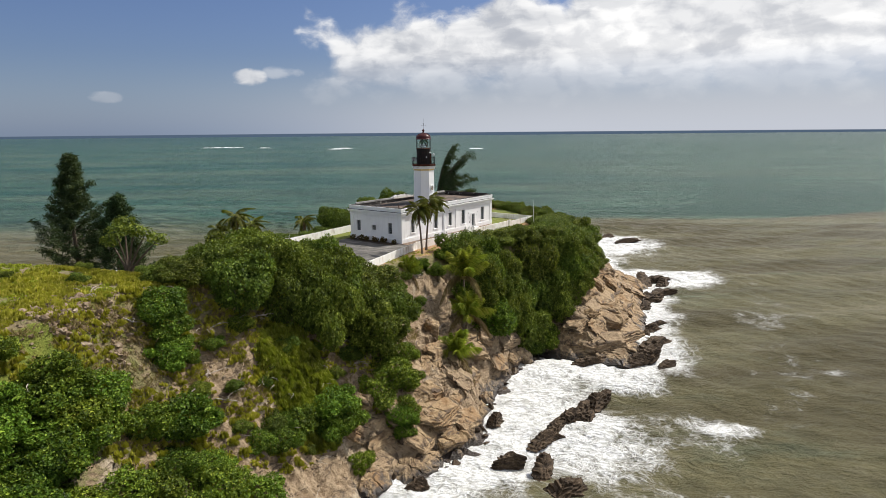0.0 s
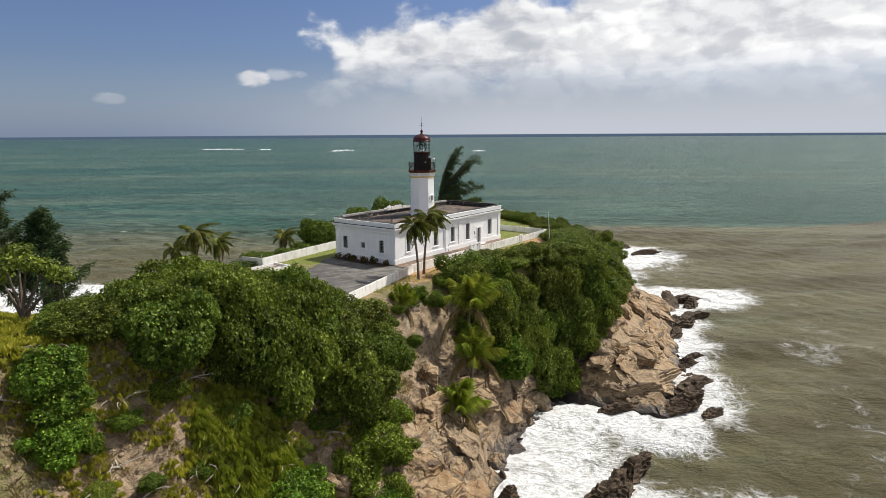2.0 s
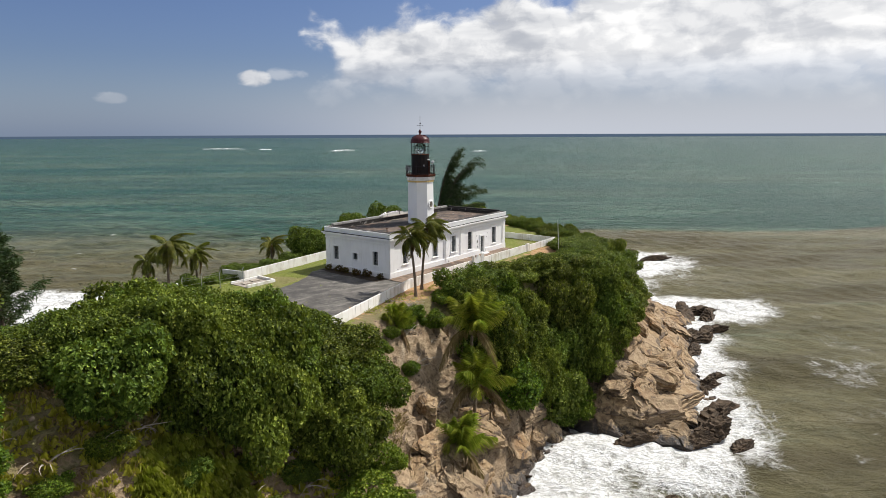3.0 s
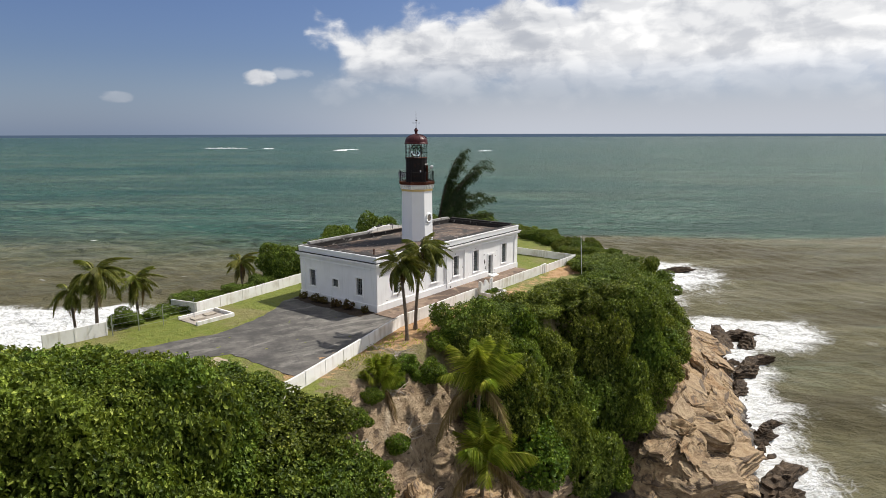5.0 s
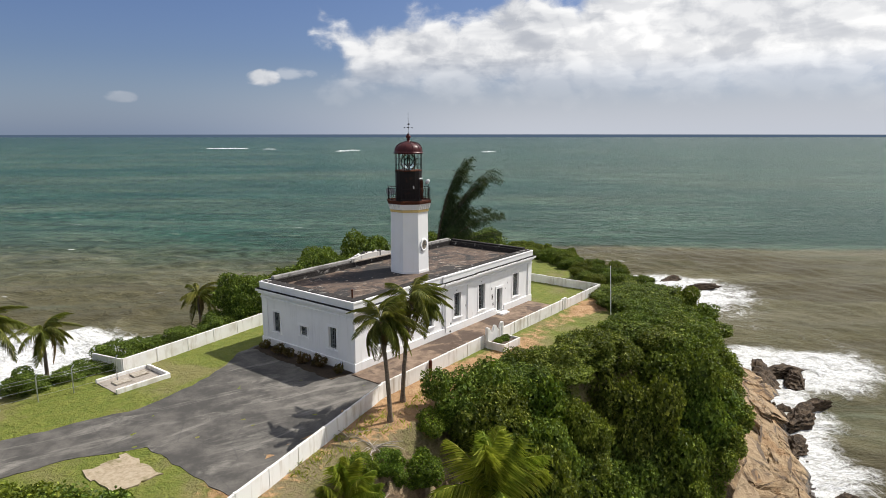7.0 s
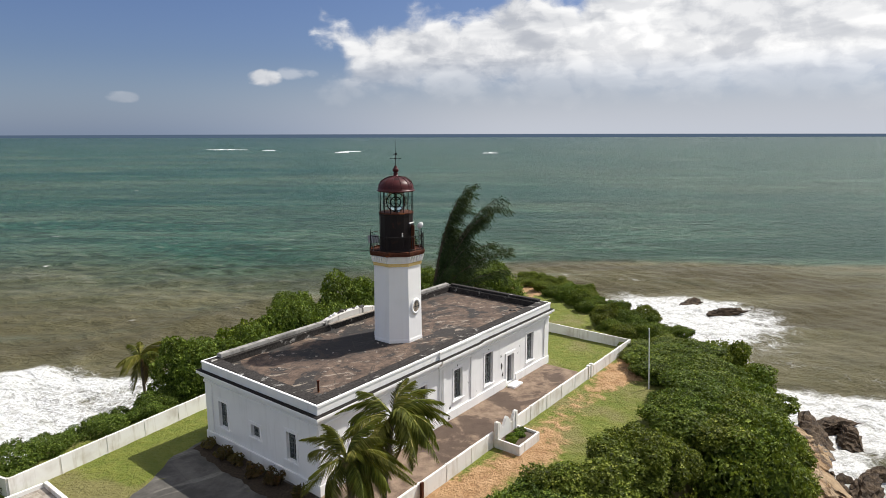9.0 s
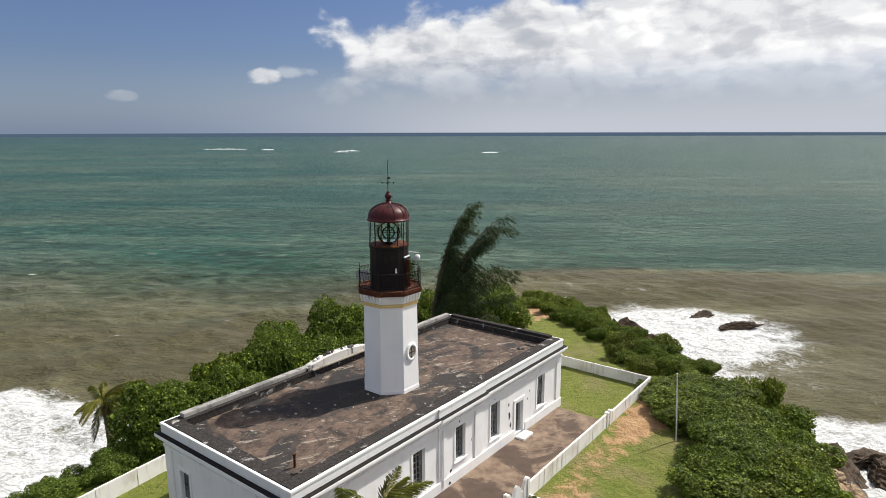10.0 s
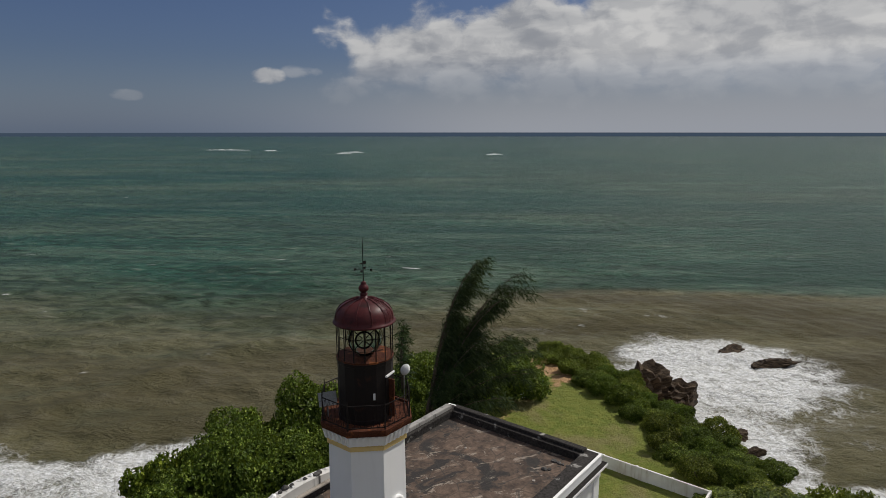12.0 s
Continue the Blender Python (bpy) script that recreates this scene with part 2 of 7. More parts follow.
GRASS_BLADE = leafy("wild_grass_blade", (0.22, 0.26, 0.030), (0.40, 0.43, 0.055), (0.62, 0.60, 0.15), 0.6, 0.5)
DRY_GRASS = leafy("dry_grass_blade", (0.27, 0.21, 0.10), (0.38, 0.31, 0.15), (0.50, 0.43, 0.23), 0.7, 0.45)

m, nt, b = material("dusty_window_glass")
b.inputs["Base Color"].default_value = (0.55, 0.6, 0.6, 1)
b.inputs["Transmission Weight"].default_value, b.inputs["Roughness"].default_value, b.inputs["IOR"].default_value = 1.0, 0.06, 1.2
GLASS = m
m, nt, b = material("lens_glass")
b.inputs["Base Color"].default_value = (0.75, 0.85, 0.80, 1)
b.inputs["Transmission Weight"].default_value, b.inputs["Roughness"].default_value, b.inputs["IOR"].default_value = 1.0, 0.03, 1.06
LENS = m

# roof: brown stained concrete, black mould patches and pale scars
m, nt, b = material("stained_roof_concrete")
p = place_of(nt)
n1, n2, n3 = speckle(nt, p, 0.28, 6.0, 0.62, 0.6), speckle(nt, p, 1.5, 6.0, 0.65), speckle(nt, p, 11.0, 4.0)
col = blend(nt, span(nt, n2, 0.3, 0.72), (0.040, 0.026, 0.019), (0.190, 0.128, 0.090))
col = blend(nt, span(nt, calc(nt, "ADD", n1, calc(nt, "MULTIPLY", calc(nt, "SUBTRACT", n2, 0.5), 0.35)), 0.50, 0.57), col, (0.020, 0.018, 0.017))
col = blend(nt, calc(nt, "MULTIPLY", span(nt, speckle(nt, stretched(nt, p, 1.0, 2.4, 1.0, 0.5), 0.55, 6.0, 0.7, 0.8), 0.560, 0.64), 0.8), col, (0.36, 0.30, 0.24))
col = blend(nt, span(nt, n3, 0.30, 0.75, 0.0, 0.35), col, (0.06, 0.046, 0.038))
crack = cells(nt, blend(nt, 0.12, p, stretched(nt, p, 3.0, 3.0, 3.0)), 0.42)
# black mould at the tower foot, stretched to paint its cast shadow darker
rx, ry, rz = split_xyz(nt, p)
ex, ey = calc(nt, "DIVIDE", calc(nt, "SUBTRACT", rx, 11.5), 7.0), calc(nt, "DIVIDE", calc(nt, "SUBTRACT", ry, 7.6), 2.9)
mould_shadow = calc(nt, "SUBTRACT", 1.0, calc(nt, "ADD", calc(nt, "MULTIPLY", ex, ex), calc(nt, "MULTIPLY", ey, ey)))
mould_shadow = calc(nt, "ADD", mould_shadow, calc(nt, "MULTIPLY", calc(nt, "SUBTRACT", n2, 0.5), 3.2))
col = blend(nt, span(nt, mould_shadow, 0.05, 0.6, 0.0, 0.93), col, (0.016, 0.015, 0.015))
col = blend(nt, span(nt, crack, 0.022, 0.004, 0.0, 0.7), col, (0.04, 0.035, 0.03))
put(nt, b.inputs["Base Color"], col)
b.inputs["Roughness"].default_value = 0.9
put(nt, b.inputs["Normal"], bumped(nt, calc(nt, "ADD", n2, calc(nt, "MULTIPLY", n3, 0.4)), 0.5, 0.05))
ROOF = m

# asphalt yard: grey, with pale worn tracks that sweep across
m, nt, b = material("worn_asphalt")
p = place_of(nt, True)
track = speckle(nt, stretched(nt, p, 0.16, 0.55, 1.0, radians(-36)), 1.0, 7.0, 0.68, 0.8)
n2, n3 = speckle(nt, p, 0.5, 6.0, 0.65), speckle(nt, p, 30.0, 3.0, 0.7)
col = blend(nt, span(nt, n2, 0.35, 0.7), (0.056, 0.052, 0.046), (0.142, 0.130, 0.114))
col = blend(nt, span(nt, track, 0.50, 0.68, 0.0, 0.7), col, (0.29, 0.27, 0.235))
col = blend(nt, span(nt, n3, 0.4, 0.7, 0.0, 0.4), col, (0.045, 0.045, 0.045))
crack = cells(nt, blend(nt, 0.15, p, stretched(nt, p, 2.0, 2.0, 2.0)), 0.20)
col = blend(nt, span(nt, crack, 0.008, 0.002, 0.0, 0.35), col, (0.05, 0.05, 0.05))
put(nt, b.inputs["Base Color"], col)
b.inputs["Roughness"].default_value = 0.92
put(nt, b.inputs["Normal"], bumped(nt, n3, 0.35, 0.02))
ASPHALT = m

# headland: turf on the flat, tan crumbling rock on the cliffs, wet dark rock at the tide line
m, nt, b = material("headland_ground")
p = place_of(nt, True)
geo = nt.nodes.new("ShaderNodeNewGeometry")
nz = split_xyz(nt, geo.outputs["Normal"])[2]
pz = split_xyz(nt, p)[2]
n1, n2, n3 = speckle(nt, p, 0.16, 6.0, 0.62, 0.4), speckle(nt, p, 0.9, 6.0, 0.65, 0.3), speckle(nt, p, 6.0, 5.0, 0.65)
rock = blend(nt, span(nt, n2, 0.32, 0.66), (0.200, 0.135, 0.075), (0.400, 0.300, 0.190))
rock = blend(nt, span(nt, n1, 0.54, 0.68, 0.0, 0.8), rock, (0.50, 0.42, 0.31))
strata = speckle(nt, stretched(nt, p, 0.9, 0.9, 3.2, 0.6), 0.55, 6.0, 0.7, 0.5)
rock = blend(nt, span(nt, strata, 0.55, 0.61, 0.0, 0.85), rock, (0.085, 0.056, 0.036))
rock = blend(nt, span(nt, n3, 0.55, 0.75, 0.0, 0.6), rock, (0.10, 0.07, 0.05))
wet = span(nt, calc(nt, "ADD", pz, calc(nt, "MULTIPLY", calc(nt, "SUBTRACT", n2, 0.5), 5.0)), 1.7, 0.3)
rock = blend(nt, wet, rock, (0.050, 0.036, 0.027))
turf = blend(nt, span(nt, n2, 0.34, 0.7), (0.125, 0.158, 0.013), (0.180, 0.195, 0.028))
turf = blend(nt, span(nt, n3, 0.5, 0.8, 0.0, 0.25), turf, (0.10, 0.125, 0.012))
turf = blend(nt, span(nt, n1, 0.50, 0.66, 0.0, 0.65), turf, (0.215, 0.175, 0.075))
soil = blend(nt, span(nt, n2, 0.3, 0.7), (0.34, 0.185, 0.080), (0.47, 0.295, 0.150))
bare = attribute(nt, "bare")
turf = blend(nt, span(nt, calc(nt, "ADD", bare, calc(nt, "MULTIPLY", calc(nt, "SUBTRACT", n2, 0.5), 0.9)), 0.40, 0.62), turf, soil)
scrub = blend(nt, span(nt, n2, 0.35, 0.68), (0.215, 0.165, 0.085), (0.165, 0.155, 0.055))
green = attribute(nt, "green")
mixed = calc(nt, "ADD", green, calc(nt, "MULTIPLY", calc(nt, "SUBTRACT", n2, 0.5), 1.1))
col = blend(nt, span(nt, mixed, 0.30, 0.48), rock, scrub)
col = blend(nt, span(nt, mixed, 0.66, 0.80), col, turf)
put(nt, b.inputs["Base Color"], col)
put(nt, b.inputs["Roughness"], span(nt, wet, 0.0, 1.0, 0.92, 0.35))
relief = calc(nt, "ADD", calc(nt, "MULTIPLY", n2, 1.0), calc(nt, "ADD", calc(nt, "MULTIPLY", n3, 0.35), calc(nt, "MULTIPLY", strata, 0.8)))
put(nt, b.inputs["Normal"], bumped(nt, relief, 1.0, 0.5))
GROUND = m

# loose dark sea rock
m, nt, b = material("wet_sea_rock")
p = place_of(nt, True)
n2, n3 = speckle(nt, stretched(nt, p, 1.0, 1.0, 2.4, 0.5), 0.8, 6.0, 0.7, 0.5), speckle(nt, p, 5.0, 5.0, 0.65)
col = blend(nt, span(nt, n2, 0.35, 0.68), (0.036, 0.026, 0.018), (0.125, 0.088, 0.056))
col = blend(nt, span(nt, n3, 0.5, 0.75, 0.0, 0.6), col, (0.018, 0.015, 0.013))
put(nt, b.inputs["Base Color"], col)
put(nt, b.inputs["Roughness"], span(nt, n3, 0.3, 0.7, 0.55, 0.85))
b.inputs["Specular IOR Level"].default_value = 0.12
put(nt, b.inputs["Normal"], bumped(nt, calc(nt, "ADD", n2, calc(nt, "MULTIPLY", n3, 0.4)), 0.8, 0.3))
SEA_ROCK = m
TAN_ROCK = weathered("tan_cliff_stone", (0.27, 0.205, 0.140), (0.16, 0.115, 0.075), (0.36, 0.30, 0.22), 0.7, 0.9, 0.7, 4.0, 0.55, world=True)
m, nt, b = material("tan_shelf_rock")
p = place_of(nt, True)
pz = split_xyz(nt, p)[2]
o = nt.nodes.new("ShaderNodeObjectInfo")
n1, n2, n3 = speckle(nt, p, 0.22, 5.0, 0.6, 0.4), speckle(nt, p, 1.1, 6.0, 0.66, 0.4), speckle(nt, p, 5.0, 5.0, 0.65)
thin = speckle(nt, stretched(nt, place_of(nt), 0.35, 0.6, 3.4), 1.6, 6.0, 0.68, 0.4)
col = blend(nt, span(nt, n2, 0.34, 0.66), (0.200, 0.120, 0.055), (0.385, 0.275, 0.150))
col = blend(nt, calc(nt, "MULTIPLY", o.outputs["Random"], 0.40), col, (0.33, 0.265, 0.185))
col = blend(nt, span(nt, n1, 0.54, 0.66, 0.0, 0.7), col, (0.235, 0.130, 0.052))
col = blend(nt, span(nt, thin, 0.52, 0.60, 0.0, 0.85), col, (0.070, 0.048, 0.033))
col = blend(nt, span(nt, n3, 0.58, 0.74, 0.0, 0.6), col, (0.11, 0.08, 0.06))
wet = span(nt, calc(nt, "ADD", pz, calc(nt, "MULTIPLY", calc(nt, "SUBTRACT", n2, 0.5), 4.0)), 1.5, 0.2)
col = blend(nt, wet, col, (0.034, 0.026, 0.020))
put(nt, b.inputs["Base Color"], col)
put(nt, b.inputs["Roughness"], span(nt, wet, 0.0, 1.0, 0.9, 0.5))
put(nt, b.inputs["Normal"], bumped(nt, calc(nt, "ADD", n2, calc(nt, "ADD", thin, calc(nt, "MULTIPLY", n3, 0.4))), 0.9, 0.25))
SHELF_ROCK = m
PALE_ROCK = weathered("pale_grey_stone", (0.42, 0.38, 0.32), (0.28, 0.24, 0.19), (0.18, 0.14, 0.10), 0.7, 0.9, 0.7, 5.0, 0.58, world=True)

# sea: silty brown near the headland, green further out, deep blue far off, lacy foam where it breaks
m, nt, b = material("sea_water")
p = place_of(nt, True)
px, py, pz = split_xyz(nt, p)
silt, foam, far = attribute(nt, "silt"), attribute(nt, "foam"), attribute(nt, "far")
drift = speckle(nt, stretched(nt, p, 1.0, 1.8, 1.0, 0.1), 0.014, 5.0, 0.55, 0.3)
patch = speckle(nt, stretched(nt, p, 1.0, 3.0, 1.0, 0.05), 0.0035, 5.0, 0.6, 0.5)
deep = blend(nt, span(nt, patch, 0.40, 0.62), (0.026, 0.100, 0.066), (0.074, 0.128, 0.082))
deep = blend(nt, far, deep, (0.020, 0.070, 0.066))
mud = blend(nt, span(nt, drift, 0.35, 0.65), (0.122, 0.112, 0.058), (0.172, 0.156, 0.088))
edge = calc(nt, "ADD", silt, calc(nt, "MULTIPLY", calc(nt, "SUBTRACT", drift, 0.5), 0.4))
muddy = span(nt, edge, 0.2, 0.8)
col = blend(nt, muddy, deep, mud)
clean = calc(nt, "SUBTRACT", 1.0, muddy)
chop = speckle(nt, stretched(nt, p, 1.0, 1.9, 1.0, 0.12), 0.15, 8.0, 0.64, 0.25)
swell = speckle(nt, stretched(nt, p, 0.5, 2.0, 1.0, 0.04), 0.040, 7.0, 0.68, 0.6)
ripple = speckle(nt, stretched(nt, p, 1.0, 1.6, 1.0, -0.1), 0.8, 6.0, 0.66, 0.6)
open_sea = span(nt, silt, 0.35, 0.95, 1.0, 0.32)
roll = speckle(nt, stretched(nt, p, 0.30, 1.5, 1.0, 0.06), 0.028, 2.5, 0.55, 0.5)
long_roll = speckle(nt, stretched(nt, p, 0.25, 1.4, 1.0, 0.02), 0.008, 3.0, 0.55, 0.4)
# wave shading put into the colour: troughs painted darker, crests painted lighter
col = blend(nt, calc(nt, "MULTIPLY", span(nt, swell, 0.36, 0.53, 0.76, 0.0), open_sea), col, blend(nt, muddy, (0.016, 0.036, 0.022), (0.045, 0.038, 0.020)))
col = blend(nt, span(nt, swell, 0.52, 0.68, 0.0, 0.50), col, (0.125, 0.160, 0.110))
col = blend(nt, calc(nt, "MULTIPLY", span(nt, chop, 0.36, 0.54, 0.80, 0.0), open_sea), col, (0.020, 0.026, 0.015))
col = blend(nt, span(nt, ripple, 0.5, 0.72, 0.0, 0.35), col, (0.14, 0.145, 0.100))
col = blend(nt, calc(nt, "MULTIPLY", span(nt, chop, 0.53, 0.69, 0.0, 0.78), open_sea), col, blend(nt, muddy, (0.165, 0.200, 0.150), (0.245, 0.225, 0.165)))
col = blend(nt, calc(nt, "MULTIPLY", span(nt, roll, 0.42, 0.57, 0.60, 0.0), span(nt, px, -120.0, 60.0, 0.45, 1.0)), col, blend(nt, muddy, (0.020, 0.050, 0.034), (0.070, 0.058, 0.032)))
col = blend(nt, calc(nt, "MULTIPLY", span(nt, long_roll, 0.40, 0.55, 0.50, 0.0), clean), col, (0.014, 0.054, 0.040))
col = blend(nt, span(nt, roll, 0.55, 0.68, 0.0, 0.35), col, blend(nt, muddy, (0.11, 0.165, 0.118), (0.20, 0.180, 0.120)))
# lace: warped cells in two sizes; the foam field says how much of it shows
wob = nt.nodes.new("ShaderNodeTexNoise")
put(nt, wob.inputs["Vector"], p)
wob.inputs["Scale"].default_value, wob.inputs["Detail"].default_value = 0.22, 4.0
shift = nt.nodes.new("ShaderNodeVectorMath")
shift.operation = "MULTIPLY_ADD"
put(nt, shift.inputs[0], wob.outputs["Color"])
shift.inputs[1].default_value = (3.6, 3.6, 0.0)
put(nt, shift.inputs[2], p)
warped = shift.outputs[0]
web = calc(nt, "MAXIMUM", span(nt, cells(nt, warped, 0.55), 0.15, 0.0), calc(nt, "MULTIPLY", span(nt, cells(nt, warped, 1.5), 0.20, 0.0), 0.85))
mass = speckle(nt, warped, 0.10, 6.0, 0.62, 0.3)
froth = speckle(nt, warped, 0.7, 6.0, 0.7, 0.5)
lace = calc(nt, "ADD", calc(nt, "MULTIPLY", web, 0.08), calc(nt, "ADD", calc(nt, "MULTIPLY", mass, 0.75), calc(nt, "MULTIPLY", froth, 0.32)))
reach = calc(nt, "SUBTRACT", 1.02, calc(nt, "MULTIPLY", foam, 0.90))
white = span(nt, calc(nt, "SUBTRACT", lace, reach), -0.08, 0.14)
white = calc(nt, "MULTIPLY", white, span(nt, foam, 0.02, 0.12))
white = calc(nt, "MULTIPLY", white, span(nt, speckle(nt, warped, 0.55, 6.0, 0.66, 0.4), 0.30, 0.52, 0.5, 1.0))
# whitecaps scattered over the open sea
cap = speckle(nt, stretched(nt, p, 0.40, 1.3, 1.0, 0.05), 0.20, 3.5, 0.6, 0.5)
cap2 = speckle(nt, p, 0.012, 3.0, 0.5)
caps = calc(nt, "MULTIPLY", span(nt, cap, 0.69, 0.76), span(nt, cap2, 0.43, 0.58))
white = calc(nt, "MAXIMUM", white, calc(nt, "MULTIPLY", caps, 0.8))
tone = blend(nt, span(nt, speckle(nt, p, 1.6, 4.0, 0.6), 0.3, 0.7), (0.62, 0.62, 0.59), (0.88, 0.89, 0.89))
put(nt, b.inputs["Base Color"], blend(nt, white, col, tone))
put(nt, b.inputs["Roughness"], span(nt, white, 0.0, 1.0, 0.30, 0.85))
b.inputs["Specular IOR Level"].default_value = 0.035
h = calc(nt, "ADD", calc(nt, "MULTIPLY", chop, 1.0), calc(nt, "MULTIPLY", ripple, 0.22))
h = calc(nt, "ADD", h, calc(nt, "MULTIPLY", white, 0.15))
put(nt, b.inputs["Normal"], bumped(nt, h, 0.9, 2.4))
SEA = m

# ---- mesh helpers ----
def part(name, bm, mat, parent=None, label="", smooth=False):
    """Links a bmesh as one mesh object, under its thing."""
    me = bpy.data.meshes.new(name)
    bm.to_mesh(me)
    bm.free()
    me.materials.append(mat)
    if smooth:
        me.shade_smooth()
    ob = new(name, me)
    ob.parent = parent
    return tagged(ob, label)


def raw(name, verts, faces, mat, parent=None, label="", smooth=False):
    me = bpy.data.meshes.new(name)
    me.from_pydata(verts, [], faces)
    me.materials.append(mat)
    if smooth:
        me.shade_smooth()
    ob = new(name, me)
    ob.parent = parent
    return tagged(ob, label)


def box(bm, x0, y0, z0, x1, y1, z1, bevel=0.0):
    r = bmesh.ops.create_cube(bm, size=1.0, matrix=Matrix.Translation(((x0 + x1) / 2, (y0 + y1) / 2, (z0 + z1) / 2)) @ Matrix.Diagonal((abs(x1 - x0), abs(y1 - y0), abs(z1 - z0), 1)))
    if bevel:
        vs = set(r["verts"])
        bmesh.ops.bevel(bm, geom=[e for e in bm.edges if e.verts[0] in vs and e.verts[1] in vs], offset=bevel, segments=2, affect="EDGES")


def boxed(name, dims, mat, parent=None, label="", bevel=0.02):
    bm = bmesh.new()
    box(bm, *dims, bevel)
    return part(name, bm, mat, parent, label)


def prism(bm, ring_low, ring_high):
    lo, hi = [bm.verts.new(v) for v in ring_low], [bm.verts.new(v) for v in ring_high]
    k = len(lo)
    for i in range(k):
        bm.faces.new((lo[i], lo[(i + 1) % k], hi[(i + 1) % k], hi[i]))
    bm.faces.new(lo[::-1])
    bm.faces.new(hi)


def ring(sides, radius, z, cx=0.0, cy=0.0, turn=0.0):
    return [(cx + radius * math.cos(turn + 2 * math.pi * i / sides), cy + radius * math.sin(turn + 2 * math.pi * i / sides), z) for i in range(sides)]


def lathe(bm, profile, sides, cx=0.0, cy=0.0, turn=0.0):
    rows = [[bm.verts.new(v) for v in ring(sides, r, z, cx, cy, turn)] for r, z in profile]
    for a, b in zip(rows, rows[1:]):
        for i in range(sides):
            bm.faces.new((a[i], a[(i + 1) % sides], b[(i + 1) % sides], b[i]))
    bm.faces.new(rows[0][::-1])
    bm.faces.new(rows[-1])


def tube(bm, points, radii, sides=6):
    """A tapered tube along a polyline."""
    pts = [Vector(p) for p in points]
    rows = []
    for i, p in enumerate(pts):
        d = (pts[min(i + 1, len(pts) - 1)] - pts[max(i - 1, 0)]).normalized()
        a = d.orthogonal().normalized() if abs(d.z) < 0.99 else Vector((1, 0, 0))
        b = d.cross(a)
        r = radii[i] if isinstance(radii, (list, tuple)) else radii
        rows.append([bm.verts.new(p + a * (r * math.cos(2 * math.pi * k / sides)) + b * (r * math.sin(2 * math.pi * k / sides))) for k in range(sides)])
    for u, v in zip(rows, rows[1:]):
        best = min(range(sides), key=lambda s: (u[0].co - v[s].co).length)
        v = v[best:] + v[:best]
        for k in range(sides):
            bm.faces.new((u[k], u[(k + 1) % sides], v[(k + 1) % sides], v[k]))
    bm.faces.new(rows[0])
    bm.faces.new(rows[-1])


# ---- plan of the headland ----
# tide line, from behind the start of the flight round the point and back along the west shore
COAST = np.array([(-40, -90), (-24, -30), (-17, 20), (-12, 48), (-8, 61), (-3, 65), (2.3, 71), (5.5, 79), (6.5, 88), (13, 97.5),
                  (16.5, 106), (21.5, 102.5), (27, 100.5), (33, 104), (36.5, 112), (40, 123), (45.5, 139), (49, 150), (47, 160), (43, 171),
                  (40, 182), (34, 193), (26, 204), (16, 212), (2, 204), (-12, 190), (-25, 170), (-33, 148), (-38, 128), (-47, 104), (-64, 78), (-86, 40), (-104, 0), (-140, -90)], float)
# brow of the plateau
BROW = np.array([(-62, -90), (-46, -20), (-38, 30), (-33, 50), (-30, 58), (-24, 66), (-15, 76), (-10, 84), (-6, 92), (-3, 98), (0, 102.5),
                 (5, 105.5), (11, 109), (17, 114), (22.5, 120), (26.5, 128), (27, 138), (23.5, 149), (19.5, 161), (15.5, 169), (11, 172), (4, 171),
                 (-4, 165), (-12, 152), (-18, 138), (-22, 128), (-28.5, 114), (-35, 101), (-42, 86), (-49, 70), (-58, 45), (-75, 0), (-100, -90)], float)
HOUSE_AT, HOUSE_TURN, YARD = (-7.29, 108.8), 53.29, 19.0
UX, UY = math.cos(radians(HOUSE_TURN)), math.sin(radians(HOUSE_TURN))


def plan(u, v):
    """From the house's own axes (along its long side, across it) to the plan."""
    return HOUSE_AT[0] + u * UX - v * UY, HOUSE_AT[1] + u * UY + v * UX


def inside(poly, x, y):
    hit = np.zeros(x.shape, bool)
    for (x0, y0), (x1, y1) in zip(poly, np.roll(poly, -1, 0)):
        if y0 != y1:
            hit ^= ((y0 > y) != (y1 > y)) & (x < (x1 - x0) * (y - y0) / (y1 - y0) + x0)
    return hit


def away(poly, x, y):
    best = np.full(x.shape, 1e9)
    for (x0, y0), (x1, y1) in zip(poly, np.roll(poly, -1, 0)):
        dx, dy = x1 - x0, y1 - y0
        t = np.clip(((x - x0) * dx + (y - y0) * dy) / (dx * dx + dy * dy), 0, 1)
        best = np.minimum(best, np.hypot(x - x0 - t * dx, y - y0 - t * dy))
    return best


def ease(x, lo, hi):
    t = np.clip((x - lo) / (hi - lo), 0, 1)
    return t * t * (3 - 2 * t)


def fractal(x, y, z, scale, octaves=4, kind=0):
    out = np.empty(x.shape)
    f, xf, yf, zf = out.ravel(), x.ravel() * scale, y.ravel() * scale, z.ravel() * scale
    for i in range(f.size):
        v = Vector((xf[i], yf[i], zf[i]))
        f[i] = noise.ridged_multi_fractal(v, 0.9, 2.1, octaves, 1.0, 2.0) - 1.0 if kind else noise.fractal(v, 0.8, 2.1, octaves)
    return out


def table(x, y):
    """Height of the flat top: the level yard, and a hill where the ridge runs inland."""
    top = YARD - 0.06 + 4.6 * ease(86 - y, 0, 24) * ease(-x, 2, 22) + 1.7 * np.exp(-(((x + 47) / 10) ** 2 + ((y - 62) / 11) ** 2))
    return top - 0.9 * ease(y, 150, 172) + 0.25 * np.sin(x * 0.23) * np.sin(y * 0.19) * ease(np.abs(y - 118), 34, 44)


